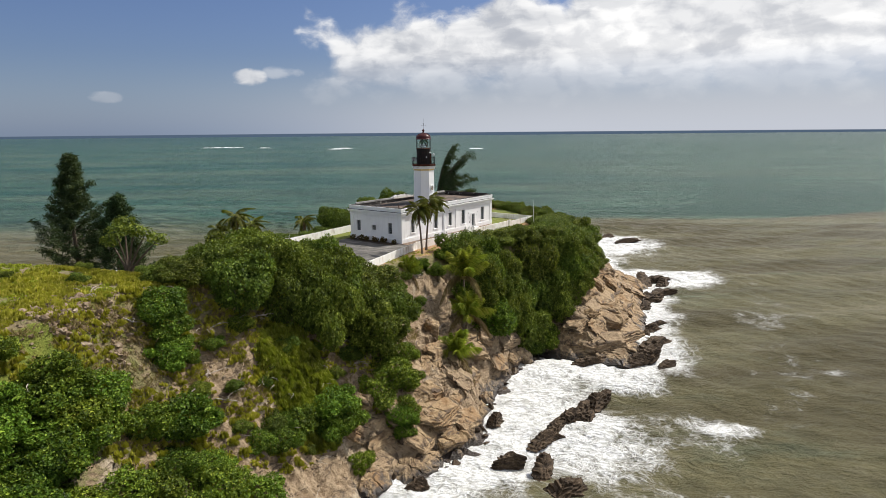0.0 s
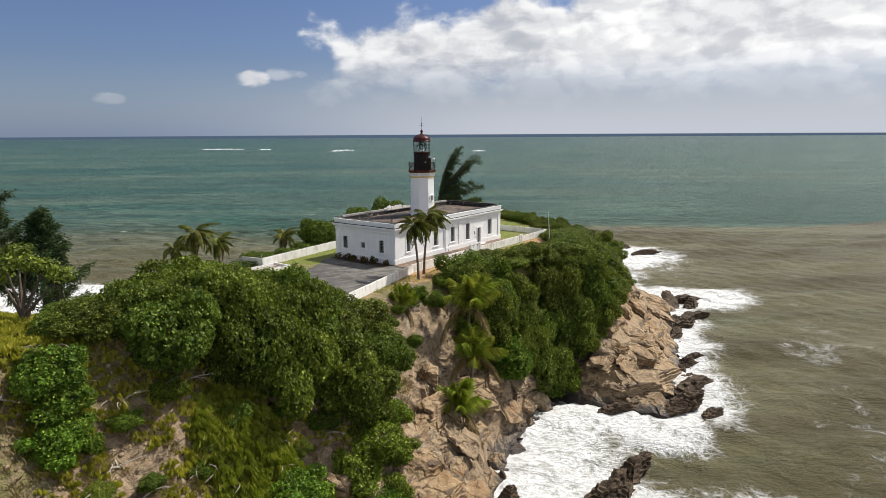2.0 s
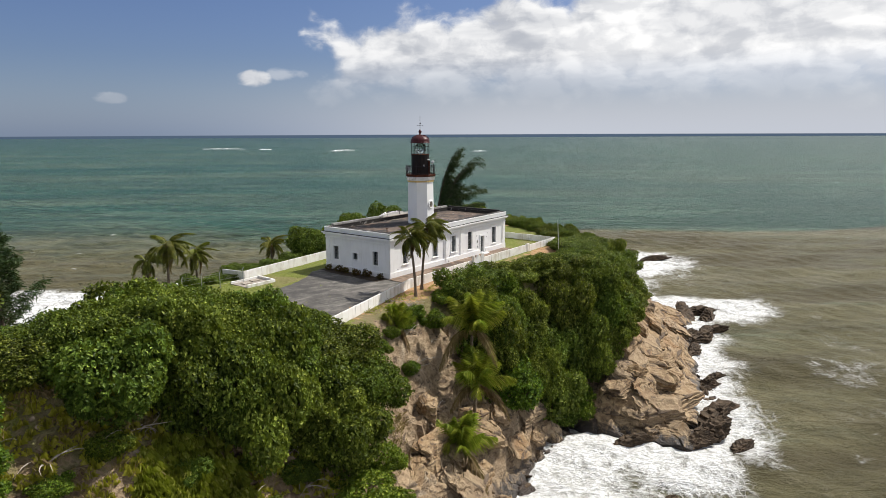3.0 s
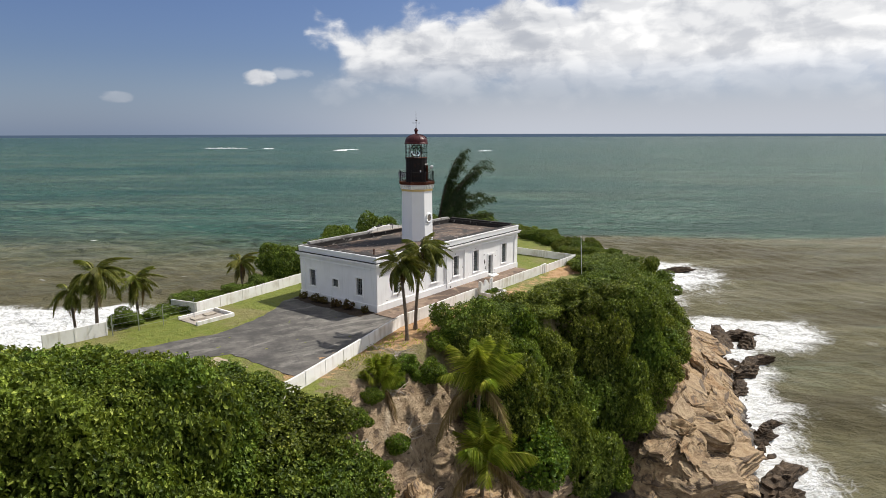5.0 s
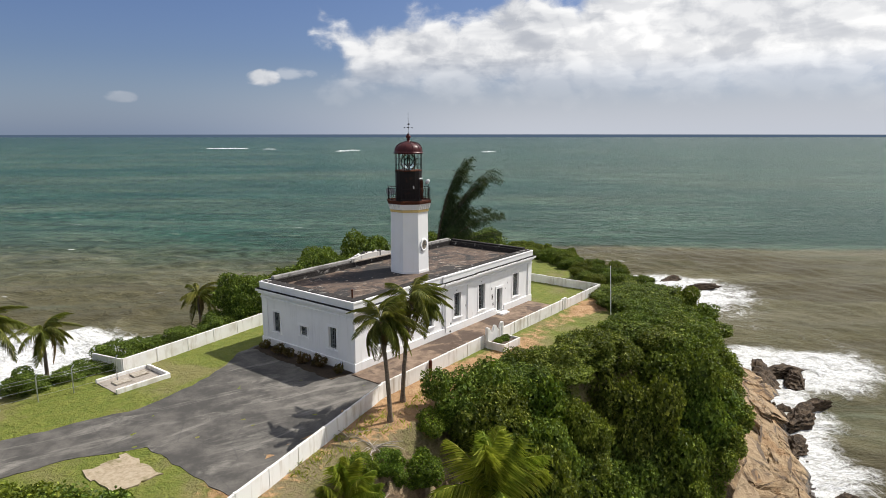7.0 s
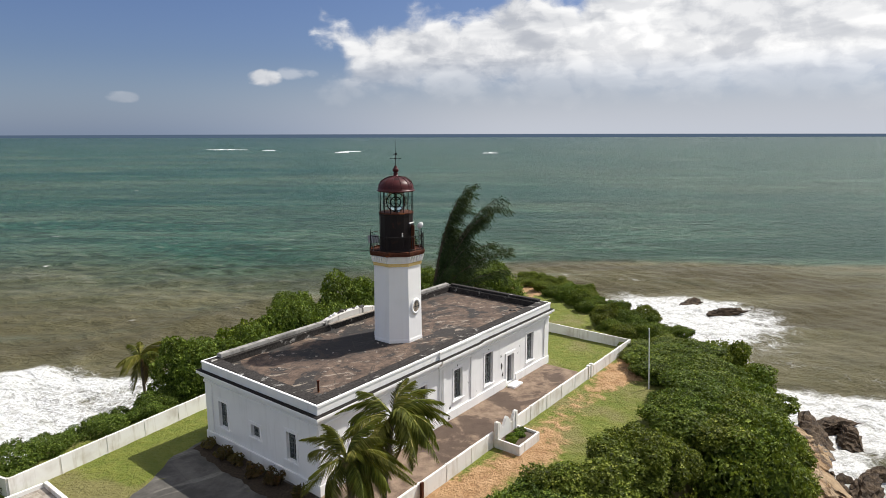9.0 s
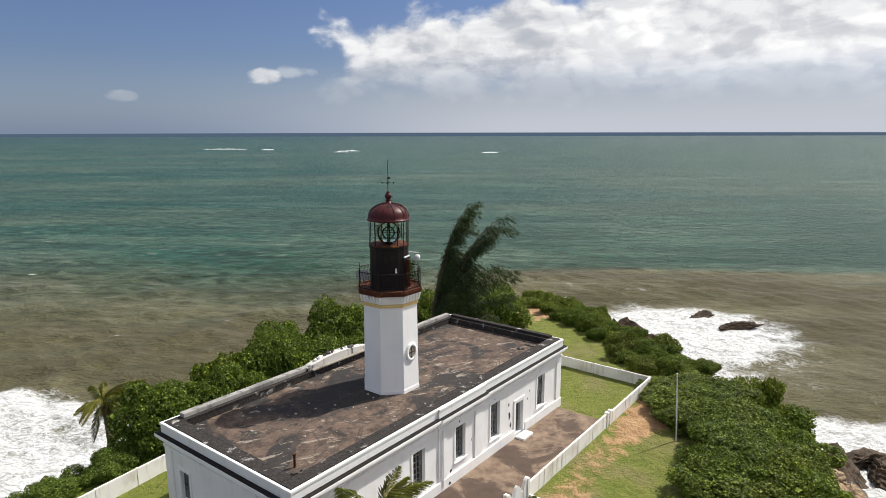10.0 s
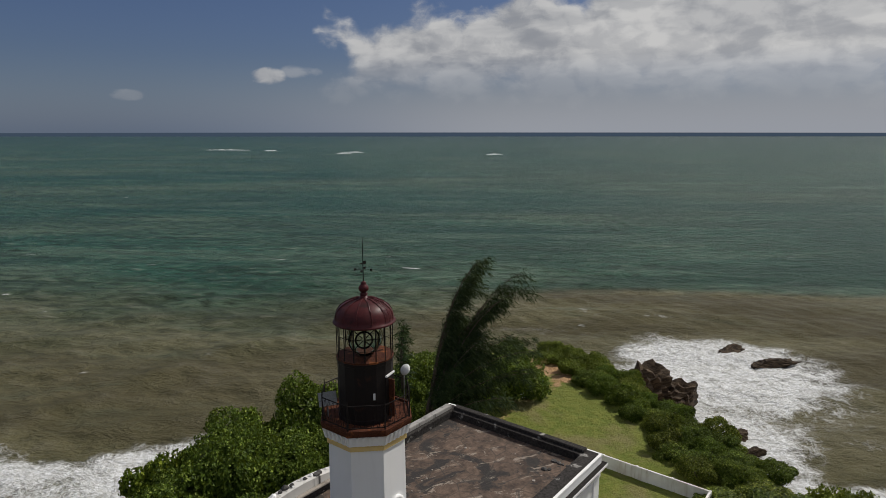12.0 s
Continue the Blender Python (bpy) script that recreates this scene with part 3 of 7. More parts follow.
def relief(x, y, rough=True):
    dc, dp = away(COAST, x, y), away(BROW, x, y)
    land, top = inside(COAST, x, y), inside(BROW, x, y)
    s = np.where(land, dc / (dc + dp + 1e-6), 0.0)
    z = table(x, y) * np.power(np.clip(s, 0, 1), 1.22 + 0.35 * ease(x, 8, 24))
    z = z + (2.8 - 1.6 * ease(x, 12, 22)) * ease(dc, 0, 2.6) * (1 - s) * ease(x, -8, 6) * ease(210 - y, 0, 20) * land
    z = np.where(top, table(x, y), z)
    z = np.where(land, z, -0.4 * np.minimum(dc, 14.0))
    if rough:
        cliff = np.where(land & ~top, np.sin(np.pi * np.clip(s, 0, 1) ** 0.8) ** 0.7, 0.0)
        near = np.where(land, 0.0, np.exp(-dc / 5.0))
        r = fractal(x, y, z * 0.6, 0.075, 4, 1)
        g = fractal(x, y, z * 0.5, 0.30, 4, 1)
        k = fractal(x, y, z, 0.9, 3)
        # tilted beds: saw-toothed ledges of two thicknesses
        bed = (0.62 * x - 0.30 * y + 0.55 * z) / 6.5 + 0.5 * r + 0.15 * g
        thin = (0.50 * x - 0.42 * y + 0.9 * z) / 1.7 + 0.5 * g + 0.3 * r
        saw = (bed - np.floor(bed)) * 1.8 + (thin - np.floor(thin)) * 0.45 - 1.1
        calm_rock = 1 - 0.62 * ease(x, 10, 20)
        z = z + cliff * calm_rock * (1.1 * r + 0.6 * g + 0.35 * k + 1.0 * saw) + near * (0.9 * g + 0.3 * k + 0.7 * saw)
        z = z + np.where(top, 0.05 * k, 0.0) * ease(dp, 0.5, 4)
    return z, s, land, top, dc, dp


def lines(*spans):
    out = [spans[0][0]]
    for lo, hi, step in spans:
        k = max(1, round((hi - lo) / step))
        out += [lo + (hi - lo) * (i + 1) / k for i in range(k)]
    return np.array(out)


def sheet(name, xs, ys, z, mat, fields, flat=None):
    X, Y = np.meshgrid(xs, ys)
    me = bpy.data.meshes.new(name)
    w, h = len(xs), len(ys)
    co = np.stack([X.ravel(), Y.ravel(), z.ravel()], 1)
    i = (np.arange(h - 1)[:, None] * w + np.arange(w - 1)).ravel()
    quads = np.stack([i, i + 1, i + w + 1, i + w], 1)
    me.from_pydata(co.tolist(), [], quads.tolist())
    for key, val in fields.items():
        me.attributes.new(key, "FLOAT", "POINT").data.foreach_set("value", np.asarray(val, np.float32).ravel())
    me.materials.append(mat)
    me.shade_smooth()
    if flat is not None:
        me.polygons.foreach_set("use_smooth", ~flat.ravel()[i])
    return new(name, me)


gx = lines((-150, -60, 3.0), (-60, -40, 1.0), (-40, 56, 0.45), (56, 75, 2.0))
gy = lines((-90, 25, 4.0), (25, 45, 0.9), (45, 130, 0.45), (130, 185, 0.8), (185, 228, 1.6))
X, Y = np.meshgrid(gx, gy)
Z, S, LAND, TOP, DC, DP = relief(X, Y)
# scrub holds to the upper slopes and the inland side; the eastern cliff and tide line are bare rock
green = np.where(TOP, 1.0, ease(S, 0.55, 1.0) * 0.75) + 0.35 * ease(62 - Y, 0, 14) * ease(S, 0.25, 0.6) * np.where(TOP, 0, 1) + np.where((X < -20) & ~TOP & (Y > 70), 0.5 * ease(S, 0.2, 0.6), 0)
green = green - np.where(TOP, 0.42, 0.0) * ease(84 - Y, 0, 10) * (0.6 + 0.4 * np.sin(X * 0.35) * np.sin(Y * 0.28))
green = green - 0.55 * np.exp(-(((X + 5) / 5) ** 2 + ((Y - 90) / 9) ** 2)) - 0.3 * np.exp(-(((X + 33) / 6) ** 2 + ((Y - 54) / 5) ** 2))
green = green - 0.5 * np.exp(-(((X + 12.5) / 4.5) ** 2 + ((Y - 63) / 6) ** 2)) - 0.35 * np.exp(-(((X + 21) / 3.5) ** 2 + ((Y - 58) / 3.5) ** 2))
lu, lv = (X - HOUSE_AT[0]) * UX + (Y - HOUSE_AT[1]) * UY, -(X - HOUSE_AT[0]) * UY + (Y - HOUSE_AT[1]) * UX
bare = 0.95 * np.exp(-((lv + 7.4) / 3.2) ** 2) * ease(-lu, -12, 2) * ease(lu, -18.5, -14) + 0.50 * np.exp(-((lv + 6.8) / 2.3) ** 2) * ease(lu, -24, -18) * ease(42 - lu, 0, 6) + 0.45 * np.exp(-(((lu - 33) / 5) ** 2 + ((lv + 7.5) / 2.5) ** 2)) + 0.4 * np.exp(-(((lu - 13) / 4) ** 2 + ((lv + 9) / 2) ** 2)) + 0.8 * np.exp(-(((X - 12) / 4) ** 2 + ((Y - 166) / 4.5) ** 2))
bare = bare + 0.45 * np.exp(-((lv - 15.0) / 1.2) ** 2) * ease(lu, -4, 2) + 0.35 * np.exp(-(((lu - 34) / 3) ** 2 + ((lv - 1) / 4) ** 2))
ground = tagged(sheet("ground", gx, gy, Z, GROUND, {"green": green, "bare": bare}, ~TOP), "rocky headland with turf on top and tan cliffs", "ground", kind="structure")


def height(x, y):
    z = relief(np.array([float(x)]), np.array([float(y)]))[0]
    return float(z[0])


# ---- sea ----
sx = lines((-4800, -600, 420), (-600, -200, 25), (-200, -90, 5), (-90, 110, 1.25), (110, 240, 5), (240, 700, 25), (700, 4800, 420))
sy = lines((-700, -60, 60), (-60, 40, 6), (40, 270, 1.25), (270, 450, 5), (450, 1100, 30), (1100, 4860, 420))
X2, Y2 = np.meshgrid(sx, sy)
dc2 = away(COAST, X2, Y2)
in2 = inside(COAST, X2, Y2)
wide = 15 + 9 * np.exp(-(((X2 - 33) / 22) ** 2 + ((Y2 - 92) / 26) ** 2)) + 16 * np.exp(-(((X2 - 55) / 26) ** 2 + ((Y2 - 212) / 28) ** 2)) + 30 * ease(-X2, 10, 34)
foam = np.where(in2, 1.0, 1.05 - dc2 / wide)
foam = np.where((X2 > 34) & (Y2 < 175) & ~in2, foam - 0.14, foam)
foam = np.where(X2 < -18, np.maximum(foam, 1.20 - dc2 / 38), foam)
foam = np.maximum(foam, 0.90 - np.hypot((X2 - 11) / 19, (Y2 - 75) / 19) * 0.55)
foam = np.maximum(foam, 1.16 - np.hypot((X2 - 53) / 23, (Y2 - 210) / 25) * 0.80)
foam = np.maximum(foam, 1.02 - np.hypot((X2 + 84) / 48, (Y2 - 160) / 24) * 0.62)
foam = np.maximum(foam, 1.02 - np.hypot((X2 + 58) / 22, (Y2 - 140) / 30) * 0.6)
# streaks of spent foam further out, and the line of a wave that breaks off the point
foam = np.maximum(foam, 0.37 * np.exp(-((dc2 - 26) / 16) ** 2) * ease(X2, -10, 15))
foam = np.maximum(foam, 0.25 * np.exp(-((dc2 - 42) / 30) ** 2))
foam = np.maximum(foam, 0.42 * np.exp(-((Y2 - 243 - 4 * np.sin(X2 * 0.05)) / 2.2) ** 2) * np.exp(-((X2 - 48) / 36) ** 2))
foam = np.maximum(foam, 1.25 - np.hypot((X2 - 56) / 14, (Y2 - 159) / 10) * 0.7)
foam = np.maximum(foam, 0.66 - np.hypot((X2 - 36) / 9, (Y2 - 76) / 8) * 0.5)
foam = foam - 0.55 * ease(Y2, 172, 192) * ease(-X2, 4, 16)
foam = np.clip(foam, 0, 1)
line = 268 + 7 * np.sin(X2 * 0.035) + 0.10 * np.clip(X2 - 60, 0, 300)
soft_edge = 9 + 110 * ease(-X2, -40, 60)
line = line - 14 * ease(-X2, -40, 60)
silt = 1 - ease(Y2, line - soft_edge, line + soft_edge)
reach = np.hypot(X2, Y2)
calm = ease(360 - reach, 0, 120)
Z2 = calm * (0.32 * np.sin(0.33 * Y2 + 0.05 * X2 + 0.9 * np.sin(0.031 * X2)) + 0.22 * np.sin(0.55 * Y2 - 0.22 * X2 + 1.3) + 0.14 * np.sin(0.9 * X2 + 0.8 * Y2))
Z2 = Z2 + 0.25 * foam * np.sin(1.9 * X2 + 0.6 * np.sin(Y2)) * np.sin(1.7 * Y2 + 0.8 * np.sin(1.1 * X2)) * calm
Z2 = Z2 + 1.5 * np.exp(-((Y2 - 246 - 4 * np.sin(X2 * 0.05)) / 3.5) ** 2) * np.exp(-((X2 - 48) / 40) ** 2)
Z2 = Z2 + 0.8 * np.exp(-((dc2 - 46) / 3.5) ** 2) * ease(-X2, 10, 40) * calm
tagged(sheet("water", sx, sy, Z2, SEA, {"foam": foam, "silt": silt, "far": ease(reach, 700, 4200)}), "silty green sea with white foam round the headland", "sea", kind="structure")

# ---- the keepers' house: one storey, flat roof behind a parapet ----
def thing(name, label, category, m=None, group="", kind=""):
    ob = new(name)
    ob.empty_display_size = 0.3
    if m is not None:
        ob.matrix_world = m
    return tagged(ob, label, category, group, kind)


HOUSE = pose(HOUSE_AT[0], HOUSE_AT[1], YARD, 0, 0, HOUSE_TURN)
LONG, WIDE, LEDGE_Z, TOP_Z, ROOF_Z = 29.5, 12.4, 5.35, 6.15, 5.65


def pierced_wall(name, length, high, holes, thick, parent, m, mat=WHITE):
    """A wall in its own x-z plane, its outer face at y = 0, with openings (x0, z0, x1, z1) cut through."""
    xs = sorted({0.0, length, *[h[0] for h in holes], *[h[2] for h in holes]})
    zs = sorted({-0.3, high, *[h[1] for h in holes], *[h[3] for h in holes]})
    bm = bmesh.new()

    def quad(*p):
        bm.faces.new([bm.verts.new(v) for v in p])
    for x0, x1 in zip(xs, xs[1:]):
        for z0, z1 in zip(zs, zs[1:]):
            mx, mz = (x0 + x1) / 2, (z0 + z1) / 2
            if any(h[0] < mx < h[2] and h[1] < mz < h[3] for h in holes):
                continue
            quad((x0, 0, z0), (x1, 0, z0), (x1, 0, z1), (x0, 0, z1))
            quad((x1, thick, z0), (x0, thick, z0), (x0, thick, z1), (x1, thick, z1))
    for x0, z0, x1, z1 in [*holes]:
        quad((x0, 0, z0), (x0, thick, z0), (x1, thick, z0), (x1, 0, z0))
        quad((x0, 0, z1), (x1, 0, z1), (x1, thick, z1), (x0, thick, z1))
        quad((x0, 0, z0), (x0, 0, z1), (x0, thick, z1), (x0, thick, z0))
        quad((x1, 0, z0), (x1, thick, z0), (x1, thick, z1), (x1, 0, z1))
    quad((0, 0, -0.3), (0, 0, high), (0, thick, high), (0, thick, -0.3))
    quad((length, 0, -0.3), (length, thick, -0.3), (length, thick, high), (length, 0, high))
    quad((0, 0, high), (length, 0, high), (length, thick, high), (0, thick, high))
    bmesh.ops.remove_doubles(bm, verts=bm.verts, dist=0.001)
    bmesh.ops.recalc_face_normals(bm, faces=bm.faces)
    bm.transform(m)
    return part(name, bm, mat, parent)


def window(parent, m, x0, z0, x1, z1, rows, cols=2):
    """Sash with small panes deep in its opening, a raised surround and a sill."""
    w = new("window")
    w.parent, w.matrix_basis = parent, m @ pose(x0, 0, z0)
    wide, high = x1 - x0, z1 - z0
    bm = bmesh.new()
    for a, c, e, g in ((-0.20, -0.02, 0.0, high), (wide, -0.02, wide + 0.20, high), (-0.20, high, wide + 0.20, high + 0.22)):
        box(bm, a, -0.05, c, e, 0.02, g, 0.012)
    part("surround", bm, WHITE, w)
    boxed("sill", (-0.26, -0.12, -0.14, wide + 0.26, 0.05, -0.02), WHITE, w)
    bm = bmesh.new()
    for i in range(cols + 1):
        x = wide * i / cols
        box(bm, max(0, x - 0.03), 0.20, 0, min(wide, x + 0.03), 0.26, high)
    for j in range(rows + 1):
        z = high * j / rows
        box(bm, 0, 0.205, max(0, z - 0.025), wide, 0.255, min(high, z + 0.025))
    part("frame", bm, FRAME_GREY, w, "grey-painted sash with glazing bars")
    pane = None
    for i in range(cols):
        for j in range(rows):
            if pane is None:
                bm = bmesh.new()
                box(bm, 0.03, 0.222, 0.025, wide / cols - 0.03, 0.232, high / rows - 0.025)
                pane = part("pane", bm, GLASS, w)
                pane.visible_shadow = False
            else:
                p = new("pane", pane.data)
                p.parent, p.matrix_basis, p.visible_shadow = w, Matrix.Translation((wide * i / cols, 0, high * j / rows)), False
    return w


PEEL = weathered("bare_dark_render", (0.10, 0.095, 0.09), (0.05, 0.048, 0.045), (0.22, 0.21, 0.20), 3.0, 0.9, 0.3)
house = thing("keepers_house", "white flat-roofed keepers' house with mould-stained parapet", "house", HOUSE)
FRONT = [(9.85, 1.5, 10.85, 3.45), (6.05, 1.9, 7.0, 2.8), (2.2, 1.5, 3.15, 3.45)]
SIDE = [(2.7, 1.55, 3.7, 3.85), (9.5, 1.45, 10.65, 3.95), (14.05, 1.45, 15.15, 3.95), (18.45, 1.2, 19.65, 4.0), (25.45, 1.25, 26.65, 3.95)]
DOOR = (22.0, 0.25, 23.1, 2.85)
side_m = Matrix.Identity(4)
front_m = pose(0, WIDE, 0, 0, 0, -90)
back_m = pose(LONG, 0, 0, 0, 0, 90)
west_m = pose(LONG, WIDE, 0, 0, 0, 180)
flip = [(WIDE - h[2], h[1], WIDE - h[0], h[3]) for h in FRONT]
pierced_wall("wall", LONG, LEDGE_Z, [*SIDE, DOOR], 0.5, house, side_m)
pierced_wall("wall", WIDE - 1.0, LEDGE_Z, [(a - 0.5, b_, c - 0.5, d) for a, b_, c, d in flip], 0.5, house, pose(0, WIDE - 0.5, 0, 0, 0, -90))
pierced_wall("wall", WIDE - 1.0, LEDGE_Z, [], 0.5, house, pose(LONG, 0.5, 0, 0, 0, 90))
pierced_wall("wall", LONG, LEDGE_Z, [], 0.5, house, west_m)
for h in SIDE:
    window(house, side_m, *h, 6)
for h, rows in zip(flip, (5, 3, 5)):
    window(house, front_m, *h, rows)
boxed("inside_floor", (0.5, 0.5, -0.1, LONG - 0.5, WIDE - 0.5, 0.2), INSIDE, house, "dim floor indoors", 0)
boxed("inside_partition", (0.5, 5.6, 0.2, LONG - 0.5, 5.8, LEDGE_Z), INSIDE, house, "dim plaster partition indoors", 0)
# door with its surround, leaf ajar and a worn step
door = new("door")
door.parent = house
bm = bmesh.new()
for a, c, e, g in ((DOOR[0] - 0.28, 0.2, DOOR[0], DOOR[3]), (DOOR[2], 0.2, DOOR[2] + 0.28, DOOR[3]), (DOOR[0] - 0.28, DOOR[3], DOOR[2] + 0.28, DOOR[3] + 0.3)):
    box(bm, a, -0.07, c, e, 0.02, g, 0.015)
part("surround", bm, WHITE, door)
leaf = boxed("leaf", (DOOR[0] + 0.02, 0.18, 0.27, DOOR[2] - 0.38, 0.24, DOOR[3] - 0.02), DARK_WOOD, door, "grey-green boarded door leaf")
boxed("leaf", (DOOR[2] - 0.37, 0.20, 0.27, DOOR[2] - 0.02, 0.26, DOOR[3] - 0.02), FRAME_GREY, door, "pale narrow door leaf")
boxed("latch", (DOOR[2] - 0.46, 0.13, 1.25, DOOR[2] - 0.42, 0.18, 1.4), RUST, leaf, "rusty latch", 0.005)
boxed("doorstep", (DOOR[0] - 0.2, -0.95, -0.05, DOOR[2] + 0.2, -0.16, 0.2), WHITE, house, "white-painted doorstep", 0.03)
# plinth, pilasters, frieze band and the projecting ledge
for k, (a, c, e, g) in enumerate(((-0.14, -0.14, LONG + 0.14, -0.003), (-0.14, WIDE + 0.003, LONG + 0.14, WIDE + 0.14), (-0.14, 0.0, -0.003, WIDE), (LONG + 0.003, 0.0, LONG + 0.14, WIDE))):
    if k == 0:
        boxed("plinth", (a, c, -0.3, DOOR[0] - 0.3, g, 0.75), WHITE, house)
        boxed("plinth", (DOOR[2] + 0.3, c, -0.3, e, g, 0.75), WHITE, house)
    else:
        boxed("plinth", (a, c, -0.3, e, g, 0.75), WHITE, house)
for u in (0.0, 12.1, 16.3, 28.7):
    boxed("pilaster", (u - (0.05 if u == 0 else 0), -0.10, 0.75, u + 0.85, -0.003, 4.55), WHITE, house)
for v in (0.0, WIDE - 0.8):
    boxed("pilaster", (-0.10, v, 0.75, -0.003, v + 0.8, 4.55), WHITE, house)
    boxed("pilaster", (LONG + 0.003, v, 0.75, LONG + 0.10, v + 0.8, 4.55), WHITE, house)


def rim(name, out, inn, z0, z1, mat, label="", bevel=0.02):
    """A band round the four sides, from inn inside the wall face to out beyond it."""
    for dims in ((-out, -out, z0, LONG + out, inn, z1), (-out, WIDE - inn, z0, LONG + out, WIDE + out, z1),
                 (-out, inn + 0.001, z0, inn, WIDE - inn - 0.001, z1), (LONG - inn, inn + 0.001, z0, LONG + out, WIDE - inn - 0.001, z1)):
        boxed(name, dims, mat, house, label, bevel)


rim("architrave", 0.13, -0.003, 4.55, 4.75, WHITE)
rim("frieze", 0.07, -0.003, 4.75, 5.05, WHITE)
rim("cornice", 0.30, -0.003, 5.05, 5.25, WHITE)
rim("cornice_ledge", 0.46, -0.003, 5.25, 5.46, WHITE)
rim("ledge_cap", 0.44, -0.004, 5.464, 5.50, LEDGE, "mould-blackened ledge top", 0.0)
rim("parapet", 0.15, 0.85, 5.505, 6.08, WHITE, "white parapet")
rim("parapet_cap", 0.19, 0.0, 6.0, 6.16, WHITE, "white moulded parapet edge")
rim("parapet_top", -0.003, 0.90, 6.085, 6.19, PARAPET_IN, "black-stained parapet top")
for nm, out, z0, z1, mat in (("architrave", 0.25, 4.553, 4.747, WHITE), ("frieze", 0.19, 4.753, 5.047, WHITE), ("cornice", 0.42, 5.053, 5.247, WHITE), ("cornice_ledge", 0.58, 5.247, 5.463, WHITE), ("ledge_cap", 0.56, 5.467, 5.503, LEDGE), ("parapet", 0.27, 5.507, 6.082, WHITE), ("parapet_cap", 0.31, 6.003, 6.163, WHITE)):
    boxed(nm, (11.9, -out, z0, 17.4, -0.06, z1), mat, house, "mould-blackened ledge top" if mat is LEDGE else "", 0.015)
boxed("roof_slab", (0.5, 0.5, 5.30, LONG - 0.5, WIDE - 0.5, ROOF_Z), ROOF, house, "brown stained concrete roof", 0)
for dims in ((0.85, 0.853, ROOF_Z, LONG - 0.85, 0.88, 6.08), (0.85, WIDE - 0.88, ROOF_Z, LONG - 0.85, WIDE - 0.853, 6.08), (0.853, 0.9, ROOF_Z, 0.88, WIDE - 0.9, 6.08), (LONG - 0.88, 0.9, ROOF_Z, LONG - 0.853, WIDE - 0.9, 6.08)):
    boxed("parapet_lining", dims, PARAPET_IN, house, "black-streaked inner parapet face", 0)
# taller west and back parapets, with a low curved pediment over the west middle
GREY_RENDER = streaked("mottled_grey_render", (0.36, 0.345, 0.32), (0.07, 0.065, 0.06), 1.3)
boxed("parapet_rise", (1.0, WIDE - 0.62, 6.192, 11.0, WIDE - 0.12, 6.48), GREY_RENDER, house, "grey weathered west parapet", 0.03)
boxed("parapet_rise", (17.6, WIDE - 0.62, 6.192, LONG - 0.6, WIDE - 0.12, 6.48), GREY_RENDER, house, "grey weathered west parapet", 0.03)
boxed("parapet_rise", (LONG - 0.62, 0.8, 6.192, LONG - 0.12, WIDE - 0.8, 6.42), PARAPET_IN, house, "black-stained back parapet", 0.03)
bm = bmesh.new()
arc = [(11.0 + 6.6 * i / 14, 6.42 + 0.42 * math.sin(math.pi * i / 14) ** 0.8) for i in range(15)]
near, off = [], []
for x, z in arc:
    near.append((bm.verts.new((x, WIDE - 0.75, z)), bm.verts.new((x, WIDE - 0.75, 6.192))))
    off.append((bm.verts.new((x, WIDE - 0.10, z)), bm.verts.new((x, WIDE - 0.10, 6.192))))
for i in range(14):
    a, c, e, g = near[i], near[i + 1], off[i], off[i + 1]
    bm.faces.new((a[1], c[1], c[0], a[0]))
    bm.faces.new((e[0], g[0], g[1], e[1]))
    bm.faces.new((a[0], c[0], g[0], e[0]))
part("pediment", bm, streaked("mouldy_white_pediment", (0.62, 0.60, 0.56), (0.045, 0.040, 0.037), 1.15), house, "flaking white curved pediment")
boxed("pediment_foot", (11.3, WIDE - 1.05, 6.192, 17.4, WIDE - 0.76, 6.30), CONCRETE, house, "pale mortar edge under the pediment", 0.02)
# rubble, a rusty pipe stub and a heap of dark debris left on the roof
bm = bmesh.new()
tube(bm, [(2.1, 2.3, ROOF_Z), (2.1, 2.3, ROOF_Z + 0.75)], 0.07, 8)
tube(bm, [(2.1, 2.3, ROOF_Z + 0.70), (2.1, 2.3, ROOF_Z + 0.82)], 0.10, 8)
part("vent_stub", bm, RUST, house, "rusty vent stub on the roof")
r2 = random.Random(44)
for mat_k, spots in ((CONCRETE, [(r2.uniform(2, 27), r2.uniform(1.4, 11), r2.uniform(0.04, 0.13)) for _ in range(46)]), (PEEL, [(1.9 + r2.gauss(0, 0.4), 1.5 + r2.gauss(0, 0.2), r2.uniform(0.10, 0.26)) for _ in range(9)] + [(27.4 + r2.gauss(0, 0.5), 1.9 + r2.gauss(0, 0.4), r2.uniform(0.10, 0.24)) for _ in range(9)])):
    for u, v, s in spots:
        bm = bmesh.new()
        bmesh.ops.create_icosphere(bm, subdivisions=1, radius=s)
        for q in bm.verts:
            q.co = Vector((q.co.x * r2.uniform(0.6, 1.3), q.co.y * r2.uniform(0.6, 1.3), q.co.z * r2.uniform(0.3, 0.6)))
        bm.transform(Matrix.Translation((u, v, ROOF_Z + s * 0.2)))
        part("rubble", bm, mat_k, house)
